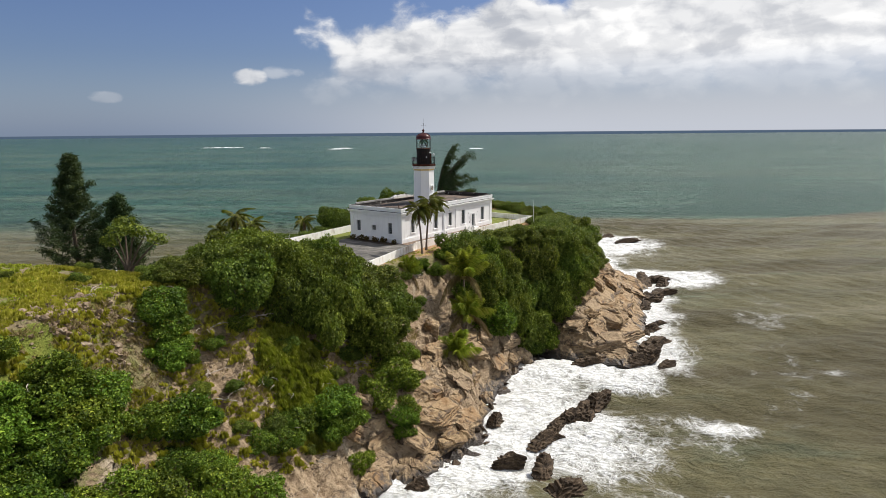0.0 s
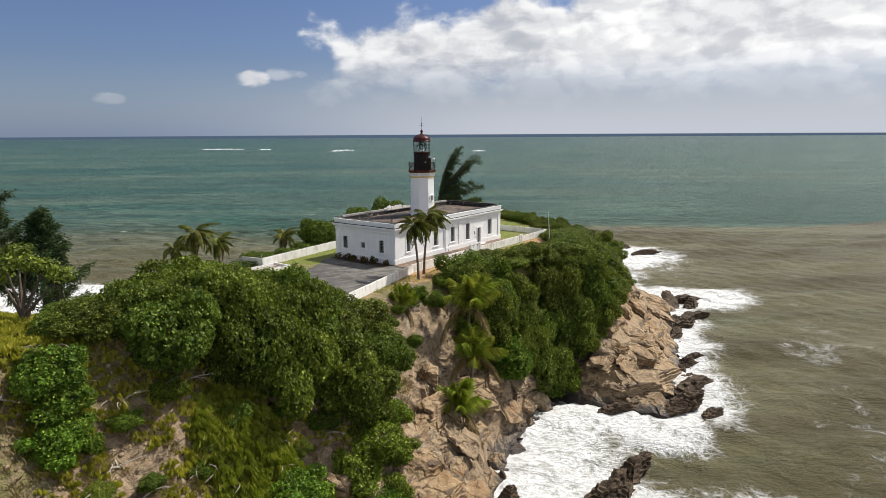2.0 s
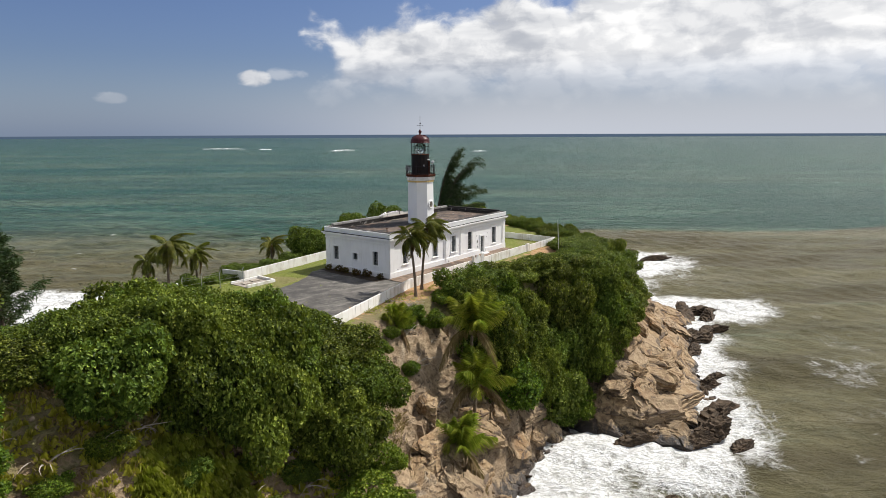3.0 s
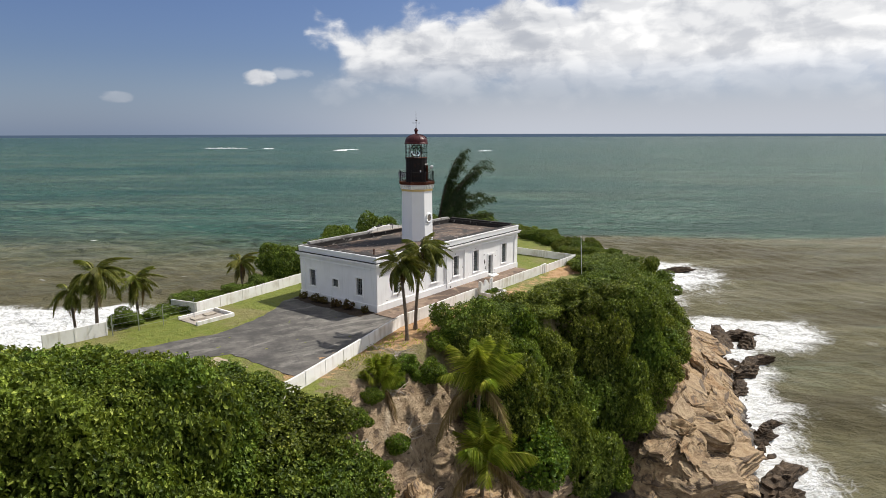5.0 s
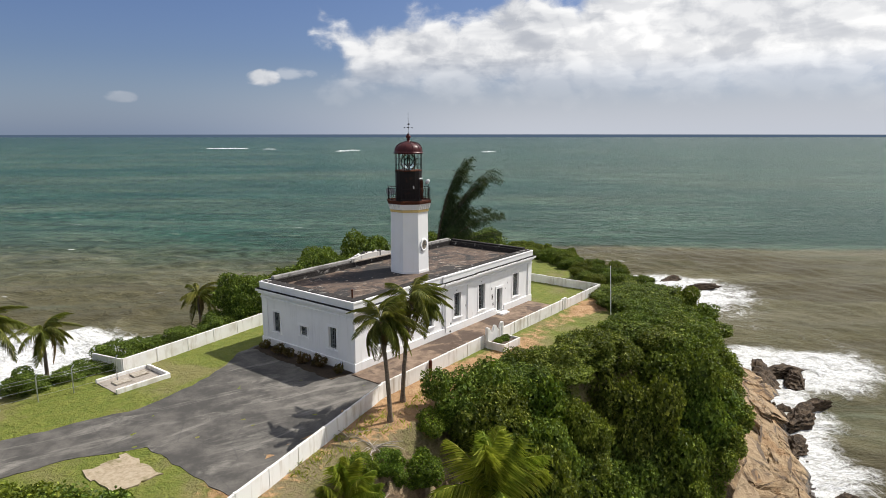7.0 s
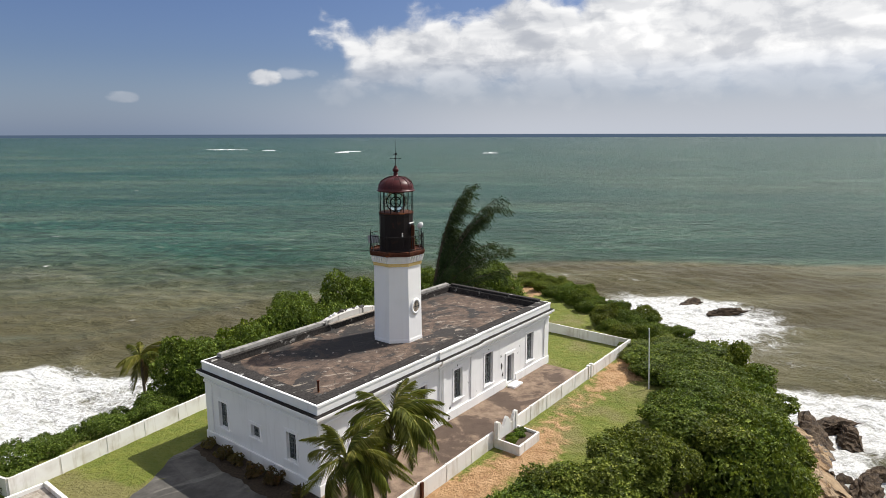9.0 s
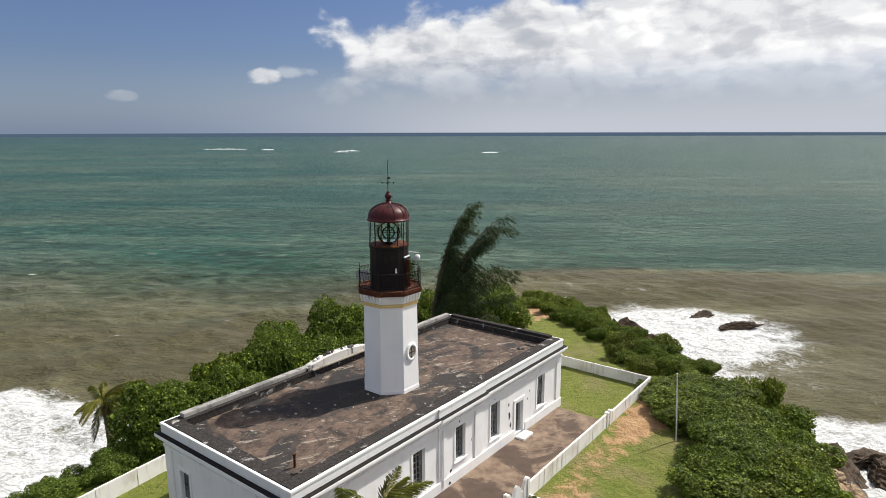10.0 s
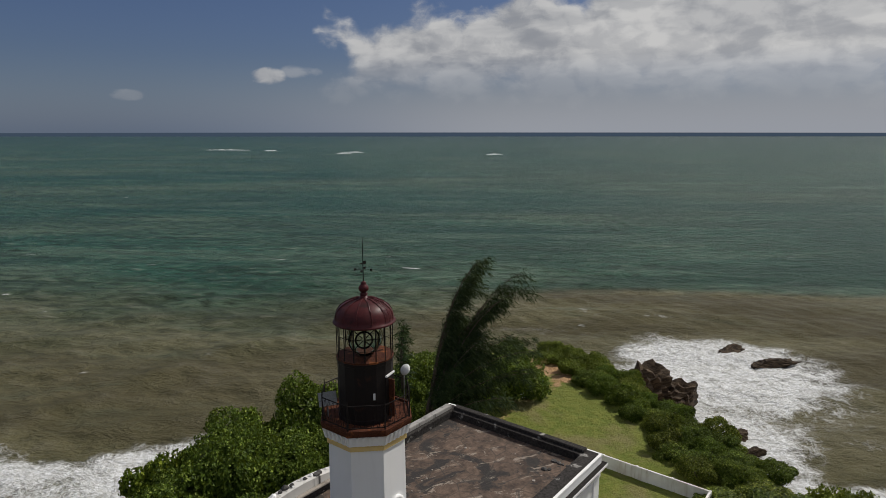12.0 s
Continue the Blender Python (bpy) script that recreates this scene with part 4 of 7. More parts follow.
for k in range(12):
    u, s_, bm = 12.0 + 4.6 * r2.random(), r2.uniform(0.10, 0.30), bmesh.new()
    bmesh.ops.create_icosphere(bm, subdivisions=1, radius=s_)
    for q in bm.verts:
        q.co = Vector((q.co.x * r2.uniform(0.6, 1.4), q.co.y * r2.uniform(0.6, 1.2), q.co.z * r2.uniform(0.5, 1.1)))
    bm.transform(Matrix.Translation((u, WIDE - 0.42 + r2.uniform(-0.15, 0.15), 6.45 + 0.42 * math.sin(math.pi * (u - 11.0) / 6.6) ** 0.8)))
    part("rubble", bm, PEEL if k % 3 else WHITE, house)
# rain pipe on the yard side, small vents over the windows
for u in (12.45,):
    bm = bmesh.new()
    tube(bm, [(u, -0.16, 0.3), (u, -0.16, 5.0)], 0.05, 8)
    part("rain_pipe", bm, WHITE, house)

# patches where the paint has peeled to dark render, beside the door and windows
for k, (u, z, wide, high) in enumerate(((21.1, 2.2, 0.35, 0.9), (21.3, 1.3, 0.3, 0.7), (21.0, 3.1, 0.25, 0.5), (17.2, 1.2, 0.3, 0.8), (16.9, 1.6, 0.2, 0.6), (13.5, 0.95, 0.3, 0.35), (13.2, 0.25, 0.35, 0.35), (14.5, 4.25, 0.2, 0.3), (19.0, 4.30, 0.25, 0.2), (24.2, 3.2, 0.2, 0.25), (23.9, 2.6, 0.15, 0.3), (16.0, 2.3, 0.14, 0.3), (1.6, 1.0, 0.3, 0.15))):
    r2, bm = random.Random(k), bmesh.new()
    rim_v = [bm.verts.new((u + 0.5 * wide * r2.uniform(0.35, 1.0) * math.cos(a * 0.524), -0.004 - (0.145 if z < 0.7 else 0), z + 0.5 * high * r2.uniform(0.35, 1.0) * math.sin(a * 0.524))) for a in range(12)]
    bm.faces.new(rim_v)
    part("peeled_patch", bm, PEEL, house, "dark patch of peeled paint")

# ---- lighthouse tower ----
TOWER = HOUSE @ pose(14.1, 5.95, ROOF_Z)
tower = thing("lighthouse", "white octagonal lighthouse tower with a black lantern and red dome", "lighthouse", TOWER)
OCT = math.pi / 8
bm = bmesh.new()
shaft_r = 2.28
prof = [(shaft_r + 0.10, -0.05), (shaft_r + 0.10, 0.18), (shaft_r + 0.04, 0.24), (shaft_r, 0.3), (shaft_r - 0.10, 5.75)]
lathe(bm, prof, 8, 0, 0, OCT)
part("shaft", bm, TOWER_WHITE, tower)
bm = bmesh.new()
lathe(bm, [(2.18, 5.75), (2.30, 5.78), (2.32, 6.02), (2.24, 6.06)], 8, 0, 0, OCT)
part("band", bm, YELLOW, tower, "faded yellow band under the gallery")
bm = bmesh.new()
lathe(bm, [(2.22, 6.06), (2.32, 6.10), (2.52, 6.72), (2.56, 6.78)], 8, 0, 0, OCT)
part("frieze", bm, TOWER_WHITE, tower)
bracket = None
for side in range(8):
    a = side * math.pi / 4
    for k in range(6):
        off_k = (k - 2.5) * 0.31
        m = Matrix.Rotation(a, 4, "Z") @ Matrix.Translation((0, off_k, 0))
        if bracket is None:
            bm = bmesh.new()
            prism(bm, [(2.05, -0.07, 6.14), (2.20, -0.07, 6.14), (2.20, 0.07, 6.14), (2.05, 0.07, 6.14)], [(2.2, -0.07, 6.74), (2.50, -0.07, 6.74), (2.50, 0.07, 6.74), (2.2, 0.07, 6.74)])
            bracket = bpy.data.meshes.new("bracket")
            bm.to_mesh(bracket)
            bm.free()
            bracket.materials.append(TOWER_WHITE)
        ob = new("bracket", bracket)
        ob.parent, ob.matrix_basis = tower, m
bm = bmesh.new()
lathe(bm, [(2.55, 6.76), (2.86, 6.80), (2.90, 7.0), (2.78, 7.02), (1.2, 7.04)], 8, 0, 0, OCT)
part("gallery", bm, RUST, tower, "rust-stained iron gallery deck")
bm = bmesh.new()
lathe(bm, [(2.88, 6.98), (2.95, 7.0), (2.95, 7.14), (2.80, 7.14), (2.80, 7.04)], 8, 0, 0, OCT)
part("gallery_kerb", bm, RUST, tower, "orange rusted kerb")
# railing: posts at the corners, two rails, curled iron filling in every bay
for k in range(8):
    a = OCT + k * math.pi / 4
    x, y = 2.74 * math.cos(a), 2.74 * math.sin(a)
    bm = bmesh.new()
    tube(bm, [(x, y, 7.1), (x, y, 8.22), (x, y, 8.34)], [0.05, 0.045, 0.02], 6)
    part("rail_post", bm, BLACK_IRON, tower)
    a2 = a + math.pi / 4
    x2, y2 = 2.74 * math.cos(a2), 2.74 * math.sin(a2)
    for z in (7.22, 8.12):
        bm = bmesh.new()
        tube(bm, [(x, y, z), (x2, y2, z)], 0.026, 5)
        part("rail", bm, BLACK_IRON, tower)
    for j in range(6):
        p, q = Vector((x, y, 0)).lerp((x2, y2, 0), j / 6), Vector((x, y, 0)).lerp((x2, y2, 0), (j + 1) / 6)
        for sign, z in ((1, 7.22), (-1, 8.12)):
            bm = bmesh.new()
            tube(bm, [(*(p.lerp(q, s)).xy, z + sign * 0.9 * math.sin(s * math.pi / 2)) for s in (0, 0.25, 0.5, 0.75, 1)], 0.017, 4)
            part("scroll_bar", bm, BLACK_IRON, tower)
# lantern: iron drum, glazing bars, lens, dome with ribs and a ladder
bm = bmesh.new()
lathe(bm, [(1.50, 7.04), (1.50, 7.2), (1.45, 7.22), (1.45, 9.35), (1.52, 9.38), (1.52, 9.5), (0.9, 9.5)], 16, 0, 0, OCT)
part("drum", bm, BLACK_IRON, tower, "black iron lantern drum")
bm = bmesh.new()
lathe(bm, [(1.49, 9.50), (1.55, 9.52), (1.55, 9.60), (1.0, 9.60)], 16, 0, 0, OCT)
part("sill_ring", bm, RUST, tower, "rusted sill ring")
for k in range(16):
    a = OCT + k * math.pi / 8
    x, y = 1.46 * math.cos(a), 1.46 * math.sin(a)
    bm = bmesh.new()
    tube(bm, [(x, y, 9.58), (x, y, 11.42)], 0.035, 5)
    part("glazing_bar", bm, BLACK_IRON, tower)
for z in (10.2, 10.8):
    bm = bmesh.new()
    pts = [v for v in ring(16, 1.46, z, 0, 0, OCT)]
    tube(bm, [*pts, pts[0]], 0.018, 4)
    part("glazing_ring", bm, BLACK_IRON, tower)
bm = bmesh.new()
lathe(bm, [(0.35, 9.6), (0.35, 9.75), (0.55, 9.8), (0.82, 10.15), (0.90, 10.5), (0.82, 10.85), (0.55, 11.2), (0.3, 11.25)], 20)
lens = part("lens", bm, LENS, tower, "pale glass lens", True)
for k in range(8):
    a = k * math.pi / 4
    pts = [((r + 0.03) * math.cos(a), (r + 0.03) * math.sin(a), z) for r, z in ((0.38, 9.62), (0.57, 9.8), (0.84, 10.15), (0.92, 10.5), (0.84, 10.85), (0.57, 11.2), (0.3, 11.3))]
    bm = bmesh.new()
    tube(bm, pts, 0.028, 4)
    part("lens_rib", bm, BRASS, lens)
bm = bmesh.new()
for r in (0.78, 0.42):
    wheel = [(r * math.cos(a) * 0.97, -0.25 + 0.2 * r * math.cos(a), 10.45 + r * math.sin(a)) for a in [i * math.pi / 9 for i in range(19)]]
    tube(bm, wheel, 0.05, 5)
for i in range(8):
    a = i * math.pi / 4
    tube(bm, [(0.1 * math.cos(a), -0.25, 10.45 + 0.1 * math.sin(a)), (0.78 * math.cos(a), -0.25 + 0.15 * math.cos(a), 10.45 + 0.78 * math.sin(a))], 0.025, 4)
bm.transform(Matrix.Rotation(radians(-HOUSE_TURN), 4, "Z"))
part("lens_wheel", bm, BLACK_IRON, lens, "dark iron ring frame of the lens")
bm = bmesh.new()
dome = [(1.66, 11.36), (1.78, 11.40), (1.78, 11.47), (1.60, 11.50)] + [(1.60 * math.cos(t), 11.50 + 1.18 * math.sin(t)) for t in (0.18, 0.38, 0.58, 0.8, 1.0, 1.2, 1.38)] + [(0.22, 12.70), (0.18, 12.85)]
lathe(bm, dome, 24)
dome_ob = part("dome", bm, DOME_RED, tower, "faded dark red dome", True)
for k in range(12):
    a = k * math.pi / 6
    pts = [(1.62 * math.cos(t) * math.cos(a), 1.62 * math.cos(t) * math.sin(a), 11.51 + 1.19 * math.sin(t)) for t in (0.05, 0.35, 0.65, 0.95, 1.25, 1.42)]
    bm = bmesh.new()
    tube(bm, pts, 0.028, 5)
    part("rib", bm, DOME_RED, dome_ob)
bm = bmesh.new()
lad = radians(-75)
for s in (-0.17, 0.17):
    pts = [(1.70 * math.cos(t) * math.cos(lad) - s * math.sin(lad), 1.70 * math.cos(t) * math.sin(lad) + s * math.cos(lad), 11.56 + 1.22 * math.sin(t)) for t in (0.0, 0.3, 0.6, 0.9, 1.15)]
    tube(bm, pts, 0.022, 4)
for t in (0.1, 0.28, 0.46, 0.64, 0.82, 1.0):
    c, z = 1.70 * math.cos(t), 11.56 + 1.22 * math.sin(t)
    tube(bm, [(c * math.cos(lad) + 0.17 * math.sin(lad), c * math.sin(lad) - 0.17 * math.cos(lad), z), (c * math.cos(lad) - 0.17 * math.sin(lad), c * math.sin(lad) + 0.17 * math.cos(lad), z)], 0.018, 4)
part("dome_ladder", bm, DOME_RED, dome_ob, "small curved iron ladder")
bm = bmesh.new()
lathe(bm, [(0.16, 12.80), (0.22, 12.95), (0.13, 13.02)] + [(0.27 * math.sin(t), 13.28 - 0.27 * math.cos(t)) for t in (0.5, 0.9, 1.3, 1.7, 2.1, 2.5)] + [(0.12, 13.56), (0.15, 13.62), (0.04, 13.7)], 14)
part("ball", bm, DOME_RED, tower, "red vent ball", True)
bm = bmesh.new()
tube(bm, [(0, 0, 13.6), (0, 0, 15.2), (0, 0, 16.1)], [0.03, 0.02, 0.01], 5)
mast = part("lightning_rod", bm, BLACK_IRON, tower)
bm = bmesh.new()
for a in (0, math.pi / 2):
    c, s = math.cos(a + 0.6), math.sin(a + 0.6)
    tube(bm, [(-0.42 * c, -0.42 * s, 14.35), (0.42 * c, 0.42 * s, 14.35)], 0.014, 4)
    for e in (-1, 1):
        box(bm, e * 0.42 * c - 0.05, e * 0.42 * s - 0.02, 14.30, e * 0.42 * c + 0.05, e * 0.42 * s + 0.02, 14.42)
box(bm, -0.22, -0.01, 14.70, 0.12, 0.01, 14.76)
box(bm, 0.05, -0.012, 14.64, 0.2, 0.012, 14.84)
part("weather_vane", bm, BLACK_IRON, mast, "dark wind vane with compass arms")
# lantern door with a pale lintel, small vent, dish aerial and box on the gallery
bm = bmesh.new()
da = radians(-75)
rot = Matrix.Rotation(da, 4, "Z")
box(bm, 1.40, -0.42, 7.15, 1.50, 0.42, 8.85)
bm.transform(rot)
drum_door = part("lantern_door", bm, BLACK_IRON, tower, "open iron lantern door")
bm = bmesh.new()
box(bm, 1.44, -0.46, 8.86, 1.60, 0.46, 8.93, 0.01)
bm.transform(rot)
part("lintel", bm, WHITE_PLASTIC, drum_door, "pale drip edge over the door")
bm = bmesh.new()
box(bm, 1.47, -0.02, 7.2, 1.9, 0.04, 8.75)
bm.transform(rot @ Matrix.Rotation(-0.1, 4, "Z"))
part("door_leaf", bm, RUST, drum_door, "rusted leaf standing open")
bm = bmesh.new()
box(bm, 1.42, -0.06, 8.05, 1.47, 0.06, 8.32, 0.01)
bm.transform(Matrix.Rotation(radians(-118), 4, "Z"))
part("vent", bm, WHITE_PLASTIC, tower, "pale ventilation plate")
# round window with a moulded ring, on the yard-side face
bm = bmesh.new()
lathe(bm, [(0.62, 0.0), (0.62, 0.10), (0.52, 0.14), (0.42, 0.14), (0.40, 0.02)], 24)
bm.transform(Matrix.Rotation(-math.pi / 2, 4, "Z") @ Matrix.Translation((2.07, 0, 2.65)) @ Matrix.Rotation(math.pi / 2, 4, "Y"))
ocu = part("round_window", bm, TOWER_WHITE, tower, "round window with moulded ring", True)
bm = bmesh.new()
lathe(bm, [(0.41, 0.0), (0.41, 0.035)], 20)
bm.transform(Matrix.Rotation(-math.pi / 2, 4, "Z") @ Matrix.Translation((2.11, 0, 2.65)) @ Matrix.Rotation(math.pi / 2, 4, "Y"))
part("pane", bm, weathered("dusty_round_pane", (0.42, 0.36, 0.28), (0.30, 0.25, 0.19), (0.20, 0.17, 0.13), 3.0, 0.5, 0.1, 14.0, 0.55), ocu, "dusty brown round pane")
bm = bmesh.new()
for a in (0, math.pi / 2):
    tube(bm, [(2.17, -0.4 * math.cos(a), 2.65 - 0.4 * math.sin(a)), (2.17, 0.4 * math.cos(a), 2.65 + 0.4 * math.sin(a))], 0.03, 4)
bm.transform(Matrix.Rotation(-math.pi / 2, 4, "Z"))
part("glazing_bar", bm, DARK_WOOD, ocu)

# true heights and radii of the tower, from the drawn section
for me in {o.data for o in tower.children_recursive}:
    co = np.empty(len(me.vertices) * 3, np.float32)
    me.vertices.foreach_get("co", co)
    co = co.reshape(-1, 3).astype(float)
    r = np.hypot(co[:, 0], co[:, 1]) + 1e-9
    k = np.interp(r, [0, 1.45, 1.78, 2.1, 2.3, 2.56, 2.95, 3.5], [0, 1.38, 1.55, 1.97, 2.13, 2.2, 2.42, 2.85]) / r
    co[:, 0], co[:, 1] = co[:, 0] * k, co[:, 1] * k
    co[:, 2] = np.interp(co[:, 2], [-1, 0, 5.75, 6.78, 7.04, 9.5, 11.4, 12.7, 13.28, 16.1], [-1, 0, 6.35, 7.2, 7.42, 10.5, 12.3, 13.5, 13.95, 16.4])
    me.vertices.foreach_set("co", co.astype(np.float32).ravel())
    me.update()

dish = thing("dish_aerial", "small pale dish aerial on a pole fixed to the gallery railing", "aerial", TOWER @ pose(2.05, -0.75, 7.44))
bm = bmesh.new()
tube(bm, [(0, 0, 0), (0, 0, 1.85)], 0.03, 6)
part("pole", bm, STEEL, dish)
bm = bmesh.new()
lathe(bm, [(0.04, 0.0), (0.2, 0.03), (0.29, 0.09), (0.30, 0.12), (0.2, 0.06), (0.03, 0.03)], 18)
bm.transform(Matrix.Translation((0, 0, 1.9)) @ Matrix.Rotation(radians(125), 4, "Y") @ Matrix.Rotation(0, 4, "Z"))
part("reflector", bm, WHITE_PLASTIC, dish, smooth=True)
panel = thing("solar_panel", "small tilted solar panel on the gallery", "solar panel", TOWER @ pose(-1.5, 1.2, 7.44, 0, 0, 150))
bm = bmesh.new()
box(bm, -0.45, -0.03, -0.35, 0.45, 0.03, 0.35)
bm.transform(pose(0, 0, 0.95, 35))
part("plate", bm, FRAME_GREY, panel)
bm = bmesh.new()
tube(bm, [(0, 0, 0), (0, 0, 0.92)], 0.03, 6)
part("leg", bm, STEEL, panel)

# ---- yard: asphalt, patio, boundary walls ----
def slab(name, outline, z0, z1, mat, label, category):
    bm = bmesh.new()
    pts = [plan(u, v) for u, v in outline]
    prism(bm, [(x, y, z0) for x, y in pts], [(x, y, z1) for x, y in pts])
    bmesh.ops.recalc_face_normals(bm, faces=bm.faces)
    return tagged(part(name, bm, mat), label, category, kind="structure")


def ragged(corners, step=0.8, jitter=0.16, seed=3):
    rnd, out = random.Random(seed), []
    for (a, c), (e, g) in zip(corners, corners[1:] + corners[:1]):
        k = max(1, int(math.hypot(e - a, g - c) / step))
        for i in range(k):
            j = jitter if i else 0.0
            out.append((a + (e - a) * i / k + rnd.uniform(-j, j), c + (g - c) * i / k + rnd.uniform(-j, j)))
    return out


slab("pavement", ragged([(-30, 12.2), (-22, 9.7), (-14.8, 7.6), (-10, 8.4), (-6.4, 9.9), (-3.0, 12.2), (-0.16, 12.5), (-0.16, -1.8), (-1.0, -4.2), (-5, -5.6), (-12, -7.2), (-17.4, -8.3), (-17.4, -4.2), (-17.3, 1.5), (-19.4, 2.7), (-20.6, 3.6), (-31, 6.4)]),
     18.6, 18.975, ASPHALT, "worn grey asphalt yard with pale tyre tracks", "yard")
slab("flower_bed", ragged([(-2.3, 0.4), (-0.16, 0.2), (-0.16, 12.2), (-1.6, 12.0), (-2.0, 7.0)], 0.6, 0.2, 8), 18.7, 19.0, weathered("dark_garden_soil", (0.060, 0.044, 0.030), (0.035, 0.026, 0.018), (0.11, 0.085, 0.055), 0.9, 0.95, 0.7, 7.0, 0.58, world=True), "bed of dark soil along the house front", "flower bed")
patio = slab("patio", [(-0.6, -4.85), (29.0, -4.85), (29.0, -0.16), (-0.6, -0.16)], 18.55, 19.03, CONCRETE, "brown stained concrete patio along the house", "patio")
m, nt, b = material("stained_patio_concrete")
p = place_of(nt, True)
n1, n2, n3 = speckle(nt, p, 0.22, 6.0, 0.65, 0.6), speckle(nt, p, 1.3, 6.0, 0.65), speckle(nt, p, 12.0, 4.0)
col = blend(nt, span(nt, n2, 0.3, 0.7), (0.120, 0.078, 0.052), (0.265, 0.190, 0.132))
col = blend(nt, span(nt, n1, 0.48, 0.57, 0.0, 0.85), col, (0.058, 0.036, 0.025))
col = blend(nt, span(nt, n3, 0.55, 0.8, 0.0, 0.5), col, (0.14, 0.11, 0.085))
put(nt, b.inputs["Base Color"], col)
b.inputs["Roughness"].default_value = 0.88
put(nt, b.inputs["Normal"], bumped(nt, n2, 0.3, 0.03))
patio.data.materials[0] = m


def wall_run(name, points, low, high, thick, label, posts=True, pitch=3.1):
    """A boundary wall of panels between slim piers, along points in the house's axes."""
    w = thing(name, label, "wall", kind="structure")
    for (a, c), (e, g) in zip(points, points[1:]):
        (x0, y0), (x1, y1) = plan(a, c), plan(e, g)
        run, turn = math.hypot(x1 - x0, y1 - y0), math.degrees(math.atan2(y1 - y0, x1 - x0))
        k = max(1, round(run / pitch))
        for i in range(k):
            bm = bmesh.new()
            box(bm, 0.0, -thick / 2, low, run / k - 0.02, thick / 2, high + random.uniform(-0.015, 0.015), 0.018)
            bm.transform(pose(x0, y0, 0, 0, 0, turn) @ pose(run * i / k, 0, 0))
            part("panel", bm, FENCE_WHITE, w)
            if posts:
                bm = bmesh.new()
                box(bm, -0.09, -thick / 2 - 0.025, low, 0.07, thick / 2 + 0.025, high + 0.03, 0.015)
                bm.transform(pose(x0, y0, 0, 0, 0, turn) @ pose(run * i / k, 0, 0))
                part("pier", bm, FENCE_WHITE, w)
    return w


wall_run("boundary_wall_east", [(-27, -11.3), (-18, -9.3), (-10, -7.3), (-2.2, -5.3), (12.0, -5.1)], 17.6, 20.15, 0.16, "low white boundary wall with rust-stained joints", pitch=2.6)
wall_run("boundary_wall_patio", [(14.8, -5.1), (28.0, -5.05)], 17.8, 20.15, 0.16, "low white boundary wall beside the patio", pitch=2.6)
wall_run("boundary_wall_garden", [(29.0, -5.05), (38.4, -5.0), (38.6, 9.0)], 17.6, 20.0, 0.16, "low white wall round the small back garden", pitch=2.8)
wall_run("boundary_wall_west", [(-12.0, 15.6), (-5.6, 16.4), (3.2, 17.6), (20, 18.6), (30, 18.9)], 17.4, 20.2, 0.16, "low white boundary wall above the surf", pitch=3.0)
wall_run("boundary_wall_gate", [(-21.5, 15.9), (-27, 16.4)], 17.2, 20.3, 0.2, "short white wall at the yard entrance", pitch=3.0)
wall_run("boundary_wall_return", [(-12.1, 15.7), (-12.9, 19.2)], 17.0, 20.2, 0.16, "short white wall return above the surf", pitch=3.0)
stub = thing("wall_post", "rust-brown iron post set against the white boundary wall", "post", pose(-0.86, 108.35, 18.85, 0, 0, HOUSE_TURN))
boxed("post", (-0.12, -0.09, 0, 0.12, 0.09, 1.42), RUST, stub, "", 0.02)
# gate gap beside the patio: two stout posts and a rusty stub
for u in (28.2, 28.8):
    x, y = plan(u, -5.05)
    g = thing("gate_post", "square white gate post with a chipped cap", "post", pose(x, y, 18.7, 0, 0, HOUSE_TURN), "gate posts")
    boxed("post", (-0.13, -0.13, 0, 0.13, 0.13, 1.45), FENCE_WHITE, g, "", 0.02)
    boxed("cap", (-0.17, -0.17, 1.452, 0.17, 0.17, 1.55), FENCE_WHITE, g, "", 0.02)

# planter built against the wall, with a curved white backrest
planter = thing("planter_box", "white masonry planter with low green plants against the wall", "planter", HOUSE @ pose(12.0, -7.35, -0.35))
for dims in ((0, 0, 0, 2.9, 0.16, 1.0), (0, 0.16, 0, 0.16, 2.1, 1.0), (2.74, 0.16, 0, 2.9, 2.1, 1.0), (0.16, 1.94, 0, 2.74, 2.1, 1.0)):
    boxed("side", dims, FENCE_WHITE, planter, "", 0.02)
boxed("soil", (0.16, 0.16, 0.1, 2.74, 1.94, 0.82), BARK, planter, "dark planting soil", 0)
bench = thing("garden_seat_back", "white masonry seat back with scooped top and two posts", "bench", HOUSE @ pose(13.4, -5.35, -0.05))
bm = bmesh.new()
k = 14
for i in range(k):
    x0, x1 = -1.15 + 2.3 * i / k, -1.15 + 2.3 * (i + 1) / k
    z0, z1 = 1.25 + 0.7 * abs(math.cos(2 * math.pi * x0 / 2.3)) ** 1.6, 1.25 + 0.7 * abs(math.cos(2 * math.pi * x1 / 2.3)) ** 1.6
    vs = [bm.verts.new(v) for v in ((x0, -0.11, 0.2), (x1, -0.11, 0.2), (x1, -0.11, z1), (x0, -0.11, z0), (x0, 0.11, 0.2), (x1, 0.11, 0.2), (x1, 0.11, z1), (x0, 0.11, z0))]
    for f in ((0, 1, 2, 3), (5, 4, 7, 6), (3, 2, 6, 7)):
        bm.faces.new([vs[j] for j in f])
bmesh.ops.remove_doubles(bm, verts=bm.verts, dist=0.001)
part("scooped_panel", bm, FENCE_WHITE, bench)
